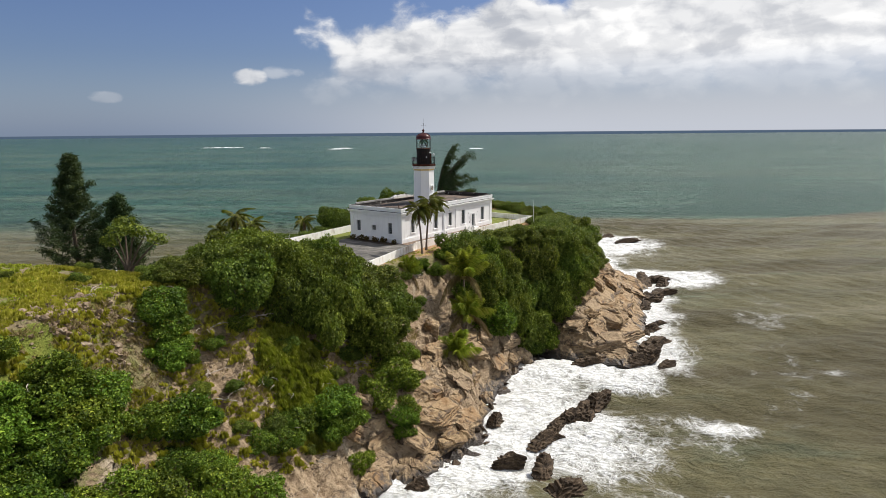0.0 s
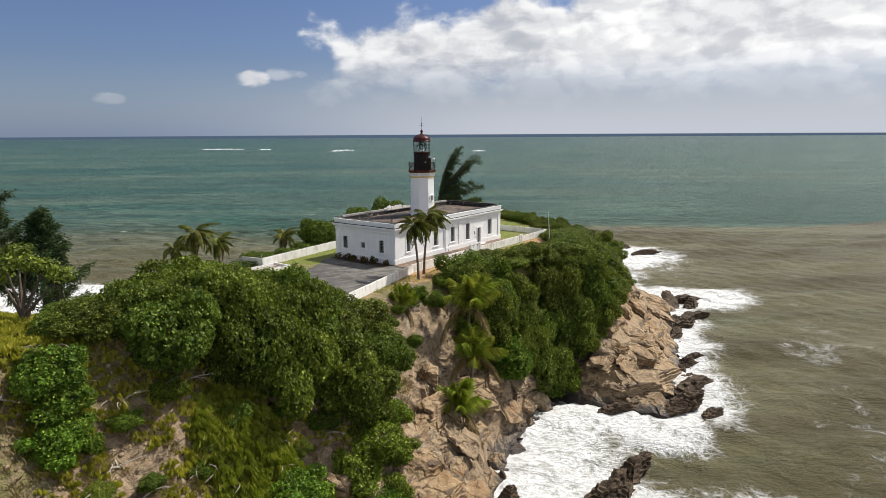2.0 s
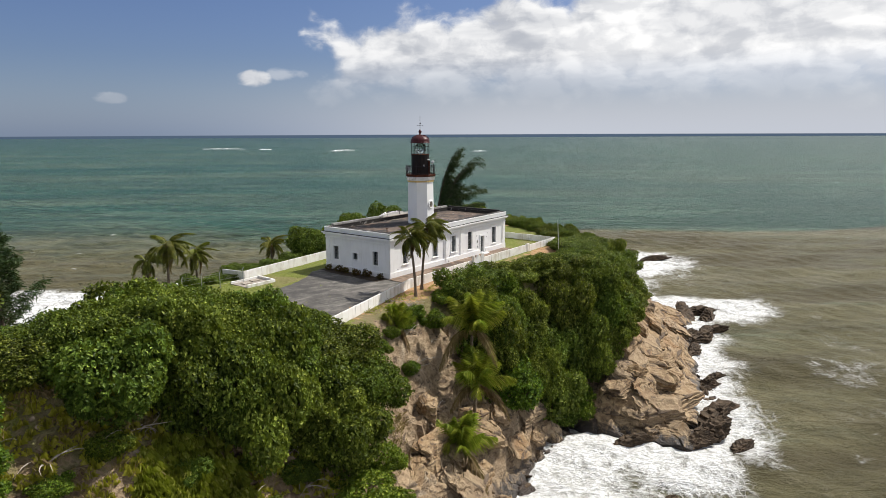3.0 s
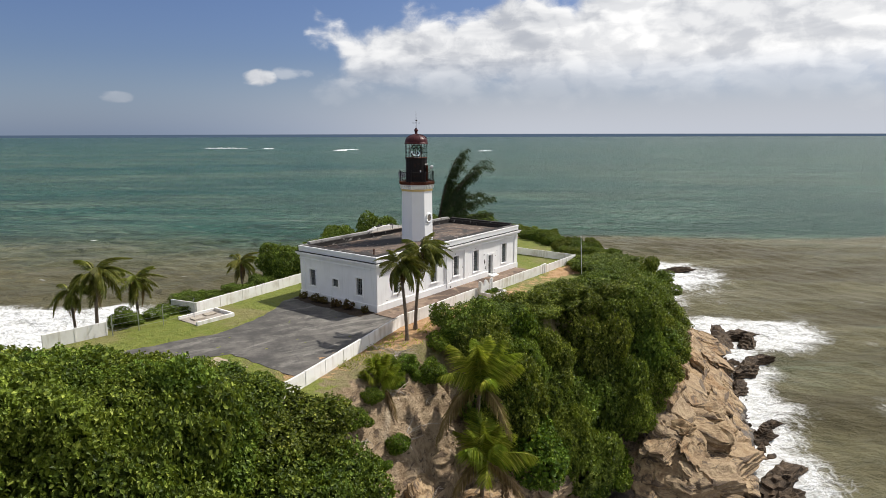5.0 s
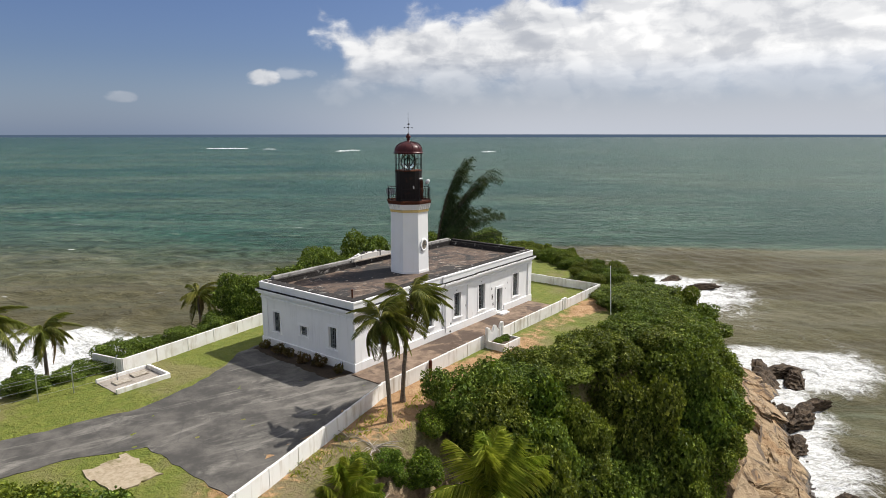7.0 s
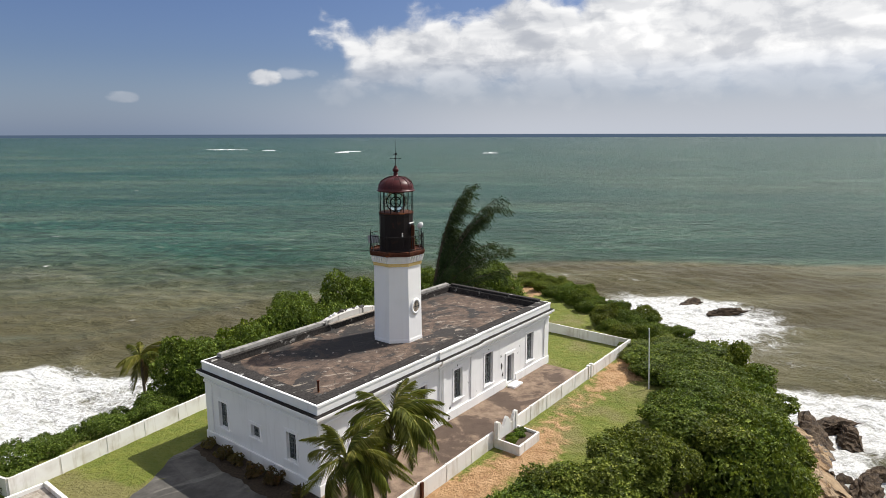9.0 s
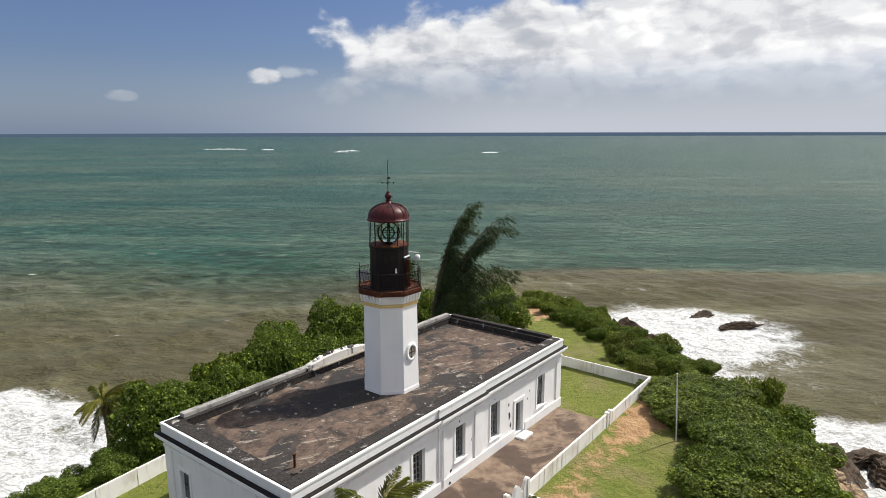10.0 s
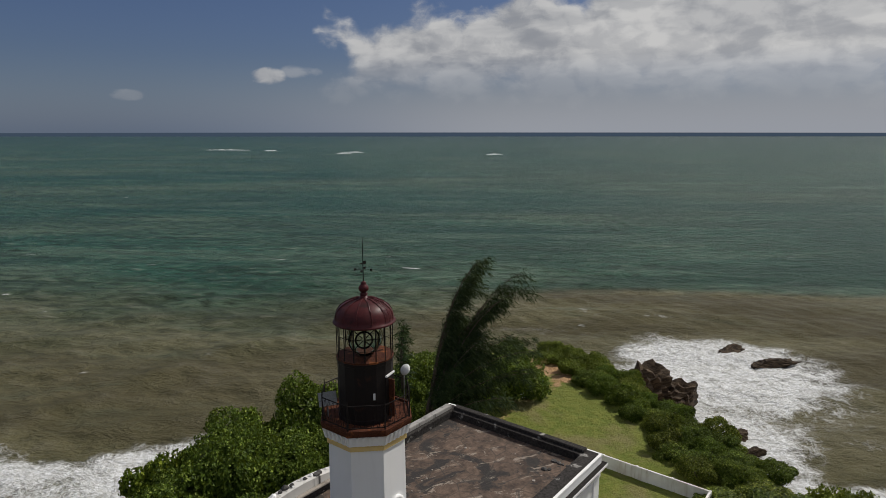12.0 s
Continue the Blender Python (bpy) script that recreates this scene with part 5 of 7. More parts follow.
for x in (-1.25, 1.25):
    boxed("post", (x - 0.14, -0.16, 0.0, x + 0.14, 0.16, 1.95), FENCE_WHITE, bench, "", 0.03)

# cistern frame of low white kerbs with two lids, by the west wall
pit = thing("cistern_pit", "shallow masonry pit with low white kerb and two concrete lids", "cistern", HOUSE @ pose(-14.5, 11.7, -0.1))
boxed("base", (0, 0, -0.1, 4.2, 3.3, 0.10), CONCRETE, pit, "brown stained base", 0.01)
for dims in ((0, -0.2, -0.1, 4.4, 0.05, 0.42), (4.2, 0.051, -0.1, 4.45, 3.4, 0.42), (0, 3.3, -0.1, 4.19, 3.5, 0.36)):
    boxed("kerb", dims, FENCE_WHITE, pit, "", 0.02)
for u, v in ((0.7, 1.4), (2.4, 1.9)):
    boxed("lid", (u, v, 0.102, u + 1.25, v + 0.9, 0.22), PALE_ROCK, pit, "pale concrete lid", 0.02)
old_slab = thing("concrete_slab", "bare weathered concrete slab in the grass", "slab", HOUSE @ pose(-21.2, -2.3, -0.05))
bm = bmesh.new()
rnd = random.Random(9)
edge_pts = [(2.75 * px_ + rnd.uniform(-0.22, 0.22), 3.9 * py_ + rnd.uniform(-0.22, 0.22)) for px_, py_ in [(i / 7, 0) for i in range(7)] + [(1, i / 9) for i in range(9)] + [(1 - i / 7, 1) for i in range(7)] + [(0, 1 - i / 9) for i in range(9)]]
prism(bm, [(px_, py_, -0.1) for px_, py_ in edge_pts], [(px_, py_, 0.07) for px_, py_ in edge_pts])
bmesh.ops.recalc_face_normals(bm, faces=bm.faces)
part("slab", bm, weathered("dusty_broken_concrete", (0.40, 0.33, 0.24), (0.30, 0.24, 0.16), (0.20, 0.17, 0.09), 0.9, 0.92, 0.5, 5.0, 0.54), old_slab)

# flagpole on the lawn, a short white mast by the far point, wire-fence posts along the west brow
x, y = plan(29.4, -10.4)
pole = thing("flagpole", "thin white flagpole standing on the lawn", "pole", pose(x, y, 18.5, 0, -3, 0))
bm = bmesh.new()
tube(bm, [(0, 0, 0), (0, 0, 3.2), (0, 0, 6.0)], [0.06, 0.045, 0.03], 8)
part("shaft", bm, WHITE_PLASTIC, pole)
bm = bmesh.new()
lathe(bm, [(0.03, 5.98), (0.07, 6.02), (0.07, 6.08), (0.02, 6.12)], 8)
part("truck", bm, WHITE_PLASTIC, pole)
bm = bmesh.new()
tube(bm, [(0.05, 0, 0.6), (0.06, 0, 3.0), (0.03, 0, 5.95)], 0.008, 4)
part("halyard", bm, WHITE_PLASTIC, pole)
mast = thing("marker_mast", "short white marker mast near the point", "pole", pose(4.8, 158.5, 18.2))
bm = bmesh.new()
tube(bm, [(0, 0, 0), (0, 0, 3.0)], 0.08, 8)
part("shaft", bm, WHITE_PLASTIC, mast)
boxed("lamp", (-0.16, -0.16, 3.0, 0.16, 0.16, 3.3), WHITE_PLASTIC, mast)
first = None
for u, v in ((-13.2, 14.2), (-16.4, 14.6), (-18.8, 14.9), (-21.2, 15.3)):
    x, y = plan(u, v)
    if first is None:
        first = thing("fence_post", "galvanised steel wire-fence post", "fence post", pose(x, y, 18.8), "wire-fence posts")
        bm = bmesh.new()
        tube(bm, [(0, 0, 0), (0, 0, 2.1), (0.12, 0.1, 2.35)], 0.05, 6)
        part("tube", bm, STEEL, first)
        boxed("foot", (-0.15, -0.15, 0, 0.15, 0.15, 0.12), CONCRETE, first, "concrete footing")
    else:
        copy_thing(first, pose(x, y, 18.8))
bm = bmesh.new()
for z in (19.4, 20.0, 20.6, 20.85):
    tube(bm, [(*plan(-13.2, 14.2), z), (*plan(-16.4, 14.6), z - 0.03), (*plan(-18.8, 14.9), z), (*plan(-21.2, 15.3), z)], 0.012, 4)
tagged(part("fence_wire", bm, STEEL), "thin steel fence wires strung between posts", "wire")
box_m = thing("utility_box", "small white box standing on the turf", "box", pose(7.8, 156.0, 18.2, 0, 0, 30))
boxed("body", (-0.5, -0.4, 0, 0.5, 0.4, 0.7), FENCE_WHITE, box_m, "", 0.04)

# ---- rocks ----
def rock_mesh(name, seed, mat, level=4):
    """An angular boulder: a ball cut by many planes, its beds standing out as steps."""
    r2, bm = random.Random(seed), bmesh.new()
    bmesh.ops.create_icosphere(bm, subdivisions=level, radius=1.0)
    cuts = []
    for _ in range(16):
        d = Vector((r2.gauss(0, 1), r2.gauss(0, 1), r2.gauss(0.2, 0.8))).normalized()
        cuts.append((d, r2.uniform(0.52, 0.86)))
    off = Vector((seed * 7.3, seed * 3.1, seed * 5.7))
    for v in bm.verts:
        p = v.co.copy()
        for d, far_off in cuts:
            over = p.dot(d) - far_off
            if over > 0:
                p -= d * over
        bed = p.dot(Vector((0.75, 0.2, 0.6))) * 4.6 + 0.4 * noise.noise(p * 1.5 + off)
        p *= 1.0 + 0.26 * (bed - math.floor(bed) - 0.5) + 0.15 * noise.fractal(p * 2.6 + off, 0.8, 2.1, 4)
        v.co = p
    me = bpy.data.meshes.new(name)
    bm.to_mesh(me)
    bm.free()
    me.materials.append(mat)
    return me


def slab_mesh(name, seed, mat):
    """A broken bed of rock: a rounded block, sliced at its ends, with thin beds stepping back and open joints."""
    r2, bm = random.Random(seed), bmesh.new()
    bmesh.ops.create_icosphere(bm, subdivisions=5, radius=1.0)
    cuts = [(Vector((r2.gauss(0, 1), r2.gauss(0, 0.8), r2.gauss(0.1, 0.35))).normalized(), r2.uniform(0.62, 0.95)) for _ in range(7)]
    off = Vector((seed * 4.3, seed * 2.1, seed * 6.7))
    joints = [r2.uniform(-0.8, 0.8) for _ in range(3)]
    for v in bm.verts:
        p = v.co.copy()
        p /= (abs(p.x) ** 6 + abs(p.y) ** 6 + abs(p.z) ** 4) ** (1 / 5.5)
        for d, far_off in cuts:
            over = p.dot(d) - far_off
            if over > 0:
                p -= d * over
        bed = p.z * 2.6 + 0.30 * p.x + 0.30 * noise.noise(p * 1.2 + off)
        tooth = bed - math.floor(bed)
        p.x *= 1.0 + 0.10 * tooth
        p.y *= 1.0 + 0.16 * tooth
        for j in joints:
            p.z -= 0.22 * max(0.0, 1 - abs(p.x + 0.4 * p.y - j + 0.10 * noise.noise(p * 2 + off)) / 0.05)
        p += Vector((0.3, 0.3, 0.45)) * (0.42 * noise.fractal(p * 1.4 + off, 0.9, 2.1, 5))
        v.co = p
    me = bpy.data.meshes.new(name)
    bm.to_mesh(me)
    bm.free()
    me.materials.append(mat)
    return me


SLABS = [slab_mesh("rock", 20 + k, SHELF_ROCK) for k in range(6)]


def beds(path, levels, step, sizes, dip, label, group, seed):
    """Slabs laid along a stretch of shore, row above row, dipping to the sea. levels: metres inland of the tide line."""
    r2 = random.Random(seed)
    for back in levels:
        for (x0, y0), (x1, y1) in zip(path, path[1:]):
            run = math.hypot(x1 - x0, y1 - y0)
            t = Vector(((x1 - x0) / run, (y1 - y0) / run, 0))
            inland = Vector((-t.y, t.x, 0))
            for i in range(max(1, round(run / step))):
                f = (i + r2.uniform(0.2, 0.8)) * step / run
                p = Vector((x0, y0, 0)) + t * (run * f) + inland * (back + r2.uniform(-0.7, 0.7))
                z, z2 = height(p.x, p.y), height(p.x + inland.x * 1.5, p.y + inland.y * 1.5)
                tilt = min(dip[1], max(dip[0], math.degrees(math.atan2(z2 - z, 1.5)) * 0.8)) + r2.uniform(-6, 6)
                a, c, e = (r2.uniform(*q) for q in sizes)
                ob = new("rock", r2.choice(SLABS))
                turn = math.degrees(math.atan2(t.y, t.x)) + r2.uniform(-16, 16)
                ob.matrix_world = pose(p.x, p.y, z - 0.25 * e, 0, 0, turn) @ pose(0, 0, 0, tilt, r2.uniform(-9, 9), 0) @ Matrix.Diagonal((a, c, e, 1))
                tagged(ob, label, "rock", group)


beds([(20, 102.8), (27, 100.5), (33, 104), (36.5, 112), (40, 123), (45.5, 139), (49, 150)], (0.8, 3.4, 6.2, 9.0), 4.4, ((2.4, 6.2), (1.5, 3.2), (0.8, 1.9)), (8, 48), "tan worn rock bed sloping to the sea below the eastern cliff", "rock beds of the eastern shelf", 71)
beds([(-8, 61), (-3, 65), (2.3, 71), (5.5, 79), (6.5, 88), (13, 97.5), (16.5, 105)], (0.8, 3.0, 5.2, 7.4), 3.8, ((1.5, 3.8), (1.0, 2.2), (0.6, 1.5)), (14, 62), "tan layered rock standing out of the cliff foot", "rock beds of the near cliff", 72)


ROCKS = [rock_mesh("rock", k, SEA_ROCK) for k in range(5)]
# place, length, width, height and turn of the reef ridge, the surf rocks and the tide-line rocks
SURF = [(21.0, 82.6, 2.6, 1.7, 2.4, 50), (18.9, 80.6, 2.6, 1.6, 2.2, 65), (16.4, 78.0, 2.3, 1.5, 1.9, 35), (14.4, 75.6, 2.2, 1.4, 1.6, 55), (12.0, 72.2, 2.2, 1.3, 1.5, 30), (19.4, 78.6, 2.4, 1.1, 1.3, 60), (13.6, 73.4, 1.7, 1.0, 1.2, 20), (22.4, 84.4, 2.4, 1.2, 1.6, 40), (7.6, 67.8, 2.0, 1.4, 1.5, 10), (11.2, 65.6, 2.2, 1.6, 1.9, 60),
        (12.8, 61.2, 2.9, 2.0, 1.9, 20), (37.6, 107.0, 4.2, 2.4, 2.3, 40), (34.6, 101.6, 3.2, 1.7, 2.2, 25), (36.4, 97.4, 2.4, 1.3, 1.3, 40), (31.4, 98.8, 2.6, 1.4, 1.6, 10), (40.6, 117.4, 1.8, 1.2, 1.2, 10), (43.0, 120.4, 1.9, 1.1, 1.0, 30), (48.4, 139.6, 4.0, 2.0, 2.0, 50), (52.6, 143.6, 3.0, 1.6, 1.5, 20), (-3.2, 62.6, 1.4, 1.1, 1.3, 0), (6.8, 78.0, 1.6, 1.3, 1.8, 50), (24.3, 99.4, 2.6, 1.4, 1.5, 15)]
FAR = [(32.6, 196.6, 5.2, 5.4, 7.2, 30), (38.6, 195.0, 4.4, 4.4, 5.0, 60), (58.1, 221.0, 3.4, 2.0, 1.4, 20), (63.8, 214.7, 4.6, 1.6, 1.2, 0), (38.0, 189.0, 1.6, 1.2, 1.4, 40), (43.6, 183.6, 2.0, 1.4, 1.3, 30),
       (44.0, 178.8, 1.7, 1.2, 1.2, 10), (50.4, 153.4, 5.2, 2.8, 2.3, 70), (55.0, 152.8, 3.6, 2.1, 1.9, 60), (54.4, 157.0, 4.2, 2.2, 1.6, 20), (43.4, 131.2, 2.8, 1.8, 1.6, 60), (47.0, 138.5, 2.4, 1.6, 1.4, 30)]
for i, (x, y, a, c, e, turn) in enumerate(SURF + FAR):
    ob = new("rock", ROCKS[i % 5])
    ob.matrix_world = pose(x, y, 0.10 * e, 14, -8, turn) @ Matrix.Diagonal((a * 1.3, c * 0.95, e * 0.85, 1))
    tagged(ob, "dark wet jagged rock awash in white surf", "rock", "rocks in the surf")
rnd = random.Random(11)
# tide-line blocks and scree on the cliffs, uncountable
def stones(name, mat, label, picks, sizes, seed):
    r2, verts, faces = random.Random(seed), [], []
    shapes = []
    for k in range(4):
        me = rock_mesh("stone_shape", seed * 10 + k, mat, 2)
        shapes.append(([v.co.copy() for v in me.vertices], [list(f.vertices) for f in me.polygons]))
        bpy.data.meshes.remove(me)
    for x, y, z in picks:
        s = r2.uniform(*sizes) * (1.8 if r2.random() < 0.12 else 1.0)
        m = pose(x, y, z + s * 0.1, r2.uniform(-40, 40), r2.uniform(-40, 40), r2.uniform(0, 360)) @ Matrix.Diagonal((s * r2.uniform(0.8, 1.5), s * r2.uniform(0.6, 1.0), s * r2.uniform(0.45, 0.8), 1))
        k, (bv, bf) = len(verts), r2.choice(shapes)
        verts += [m @ v for v in bv]
        faces += [[i + k for i in f] for f in bf]
    return tagged(raw(name, verts, faces, mat), label, "stones", kind="stuff")


def scattered(count, x0, x1, y0, y1, keep, seed):
    """Random plan points in a rectangle with their ground height, kept where keep(x, y, z, s, top) holds."""
    g = np.random.RandomState(seed)
    x, y = g.uniform(x0, x1, count), g.uniform(y0, y1, count)
    z, s, land, top, dc, dp = relief(x, y)
    ok = keep(x, y, z, s, top, dc, dp) & (land | (dc < 3))
    return [(float(a), float(c), float(e)) for a, c, e in zip(x[ok], y[ok], z[ok])]


stones("tide_stones", SEA_ROCK, "dark wet stones heaped along the tide line", scattered(3600, -14, 56, 55, 200, lambda x, y, z, s, t, dc, dp: (dc < 2.2) & (z < 1.8) & (y > 60), 5), (0.2, 0.65), 5)
stones("shelf_stones", SEA_ROCK, "dark wet boulders along the foot of the eastern shelf", scattered(1500, 32, 54, 102, 156, lambda x, y, z, s, t, dc, dp: (dc < 3.2) & (z < 1.5) & (np.sin(x * 0.7) + np.sin(y * 0.5) > 0.2), 15), (0.3, 0.95), 15)
stones("cliff_stones", TAN_ROCK, "tan broken stones on the cliff face", scattered(5200, -34, 52, 48, 160, lambda x, y, z, s, t, dc, dp: ~t & (z > 1.5) & (s < 0.8), 6), (0.08, 0.26), 6)
stones("slope_stones", TAN_ROCK, "pale flat stones scattered over the dry slope", scattered(900, -42, -24, 46, 62, lambda x, y, z, s, t, dc, dp: (dp < 7) & (np.sin(x * 0.5) + np.sin(y * 0.6) > -0.6), 7), (0.08, 0.26), 7)
stones("outcrop_stones", TAN_ROCK, "pale tan broken rock outcrop on the slope", scattered(900, -37, -27, 47, 57, lambda x, y, z, s, t, dc, dp: np.hypot((x + 32) / 4.2, (y - 52.5) / 3.2) < 1, 8), (0.12, 0.34), 8)

# ---- leaves and plants ----
def leaf_cloud(lobes, count, size, seed, fill=0.25, droop=0.3, sides=4, slim=0.75):
    """Leaves as small angled polygons over the lobes (x, y, z, rx, ry, rz) of a crown."""
    g = np.random.RandomState(seed)
    L = np.array(lobes, float)
    w = (L[:, 3] * L[:, 4] + L[:, 4] * L[:, 5] + L[:, 3] * L[:, 5])
    pick = g.choice(len(L), count * 2, p=w / w.sum())
    d = g.normal(size=(count * 2, 3))
    d /= np.linalg.norm(d, axis=1)[:, None]
    rad = np.where(g.rand(count * 2) < fill, g.uniform(0.45, 0.9, count * 2), g.uniform(0.86, 1.10, count * 2))
    pts = L[pick, :3] + d * L[pick, 3:] * rad[:, None]
    # leave out leaves buried in another lobe or under the ground
    buried = np.zeros(len(pts), bool)
    for k in range(len(L)):
        q = ((pts - L[k, :3]) / L[k, 3:])
        buried |= (np.linalg.norm(q, axis=1) < 0.72) & (pick != k)
    ok = np.where(~buried & (pts[:, 2] > 0.05))[0][:count]
    pts, d = pts[ok], d[ok]
    n = d * 0.8 + g.normal(size=d.shape) * 0.55 + np.array([0.0, 0.0, 0.55])
    n /= np.linalg.norm(n, axis=1)[:, None]
    t = np.cross(n, g.normal(size=n.shape))
    t /= np.linalg.norm(t, axis=1)[:, None]
    b2 = np.cross(n, t)
    sc = size * g.uniform(0.6, 1.25, len(pts))
    out = np.empty((len(pts), sides, 3))
    for k in range(sides):
        a = 2 * math.pi * k / sides
        out[:, k] = pts + (t * math.cos(a) + b2 * (slim * math.sin(a)) - n * (droop * math.cos(a) ** 2)) * sc[:, None]
    return out.reshape(-1, 3), np.arange(len(pts) * sides).reshape(-1, sides)


def mesh_of(name, verts, faces, mat, smooth=False):
    me = bpy.data.meshes.new(name)
    me.from_pydata(verts.tolist() if hasattr(verts, "tolist") else verts, [], faces.tolist() if hasattr(faces, "tolist") else faces)
    me.materials.append(mat)
    return me


def lobes_of(seed, k, spread, high):
    r2 = random.Random(seed)
    out = [(0, 0, high * 0.50, spread * 0.72, spread * 0.72, high * 0.44)]
    for i in range(k):
        a = 2 * math.pi * i / k + r2.uniform(-0.4, 0.4)
        q = spread * r2.uniform(0.45, 0.85)
        s = spread * r2.uniform(0.26, 0.46)
        out.append((q * math.cos(a), q * math.sin(a), high * r2.uniform(0.26, 0.80), s, s * r2.uniform(0.8, 1.2), s * r2.uniform(0.6, 0.95)))
    return out


def foliage(lobes, count, size, seed):
    """Dense leaves over lumpy lobes: small ones outside in tufts with clefts between, larger ones behind that close the crown."""
    g = np.random.RandomState(seed)
    L = np.array(lobes, float)
    w = L[:, 3] * L[:, 4] + L[:, 4] * L[:, 5] + L[:, 3] * L[:, 5]
    inner = count // 7
    n = count * 3
    pick = g.choice(len(L), n, p=w / w.sum())
    d = g.normal(size=(n, 3))
    d /= np.linalg.norm(d, axis=1)[:, None]
    off = pick * 3.7
    lump = np.array([noise.noise(Vector((a * 2.6 + o, b_ * 2.6, c * 2.6))) + 0.8 * noise.noise(Vector((a * 6.5, b_ * 6.5 + o, c * 6.5))) for (a, b_, c), o in zip(d, off)])
    rad = 1.0 + 0.24 * lump + g.uniform(-0.05, 0.05, n)
    behind = np.arange(n) % 7 == 0
    rad = np.where(behind, rad - 0.20, rad)
    # twigs that stand out of the outline
    stray = (g.rand(n) < 0.05) & ~behind
    rad = np.where(stray, rad + g.uniform(0.03, 0.13, n), rad)
    pts = L[pick, :3] + d * L[pick, 3:] * rad[:, None]
    buried = np.zeros(n, bool)
    for k in range(len(L)):
        q = np.linalg.norm((pts - L[k, :3]) / L[k, 3:], axis=1)
        buried |= (q < 0.80) & (pick != k)
    ok = ~buried & (pts[:, 2] > -0.25) & (behind | (lump > g.uniform(-0.62, 0.2, n)))
    ok = np.where(ok)[0][:count]
    pts, d, behind = pts[ok], d[ok], behind[ok]
    nrm = d * 0.55 + g.normal(size=d.shape) * 0.62 + np.array([0.0, 0.0, 0.45])
    nrm /= np.linalg.norm(nrm, axis=1)[:, None]
    t = np.cross(nrm, g.normal(size=nrm.shape))
    t /= np.linalg.norm(t, axis=1)[:, None]
    b2 = np.cross(nrm, t)
    sc = size * g.uniform(0.65, 1.25, len(pts)) * np.where(behind, 2.3, 1.0)
    out = np.empty((len(pts), 4, 3))
    for k, (u, v) in enumerate(((1.0, 0.0), (0.05, 0.7), (-1.0, 0.0), (-0.05, -0.7))):
        out[:, k] = pts + (t * u + b2 * v - nrm * (0.28 * abs(u))) * sc[:, None]
    return out.reshape(-1, 3), np.arange(len(pts) * 4).reshape(-1, 4)


def bush_kind(seed, mat, count, leaf, spread=2.6, high=3.4, lobes=9):
    """Crown and stems of a shrub, as two meshes to be shared."""
    lo = lobes_of(seed, lobes, spread, high)
    v, f = foliage(lo, count, leaf, seed)
    crown = mesh_of("crown", v, f, mat)
    bm = bmesh.new()
    for x, y, z, *_ in lo[1:7]:
        tube(bm, [(x * 0.05, y * 0.05, -0.9), (x * 0.3, y * 0.3, z * 0.4), (x * 0.8, y * 0.8, z * 0.9)], [0.10, 0.07, 0.025], 5)
    stems = bpy.data.meshes.new("stem")
    bm.to_mesh(stems)
    bm.free()
    stems.materials.append(BARK)
    return crown, stems


def shrub(kind, x, y, z, size, tall, label, group, turn, name="shrub"):
    t = thing(name, label, "shrub", pose(x, y, z, 0, 0, turn) @ Matrix.Diagonal((size, size, tall, 1)), group)
    for nm, me in (("crown", kind[0]), ("stem", kind[1])):
        ob = new(nm, me)
        ob.parent = t
    return t


GRAPE = [bush_kind(40 + k, LEAF_GRAPE, 8200, 0.088) for k in range(4)]
DARK = [bush_kind(50 + k, LEAF_DARK, 7200, 0.088) for k in range(3)]
FRESH = [bush_kind(60 + k, LEAF_FRESH, 5200, 0.108) for k in range(3)]


def thicket(poly, pitch, kinds, sizes, tall, label, group, seed, sink=0.5, joined=False, crest=None):
    """Shrubs at jittered even spacing inside a plan polygon."""
    r2, poly, far_v, far_f, count = random.Random(seed), np.array(poly, float), [], [], 0
    (x0, y0), (x1, y1) = poly.min(0), poly.max(0)
    y, row = y0, 0
    while y <= y1:
        x = x0 + (row % 2) * pitch / 2
        while x <= x1:
            px_, py_ = x + r2.uniform(-0.3, 0.3) * pitch, y + r2.uniform(-0.3, 0.3) * pitch
            if inside(poly, np.array([px_]), np.array([py_]))[0]:
                s = r2.uniform(*sizes)
                z = height(px_, py_)
                kind, high, turn = r2.choice(kinds), s * r2.uniform(*tall), r2.uniform(0, 6.28)
                if crest is not None:
                    room = (crest(px_, py_) - z + sink) / 3.4
                    if room < 0.36:
                        x += pitch
                        continue
                    high = min(high * r2.uniform(0.85, 1.15), room * r2.uniform(0.66, 0.98))
                if joined:
                    me = kind[0]
                    co = np.empty(len(me.vertices) * 3, np.float32)
                    me.vertices.foreach_get("co", co)
                    co = co.reshape(-1, 3)
                    c, q = math.cos(turn) * s, math.sin(turn) * s
                    far_v.append(np.stack([px_ + c * co[:, 0] - q * co[:, 1], py_ + q * co[:, 0] + c * co[:, 1], z - sink + high * co[:, 2]], 1))
                    far_f.append(np.arange(len(co)).reshape(-1, 4) + count)
                    count += len(co)
                else:
                    shrub(kind, px_, py_, z - sink, s, high, label, group, math.degrees(turn))
            x += pitch
        y, row = y + pitch * 0.87, row + 1
    if joined:
        tagged(new("thicket", mesh_of("thicket", np.concatenate(far_v), np.concatenate(far_f), kinds[-1][0].materials[0])), label, "shrubs", kind="stuff")


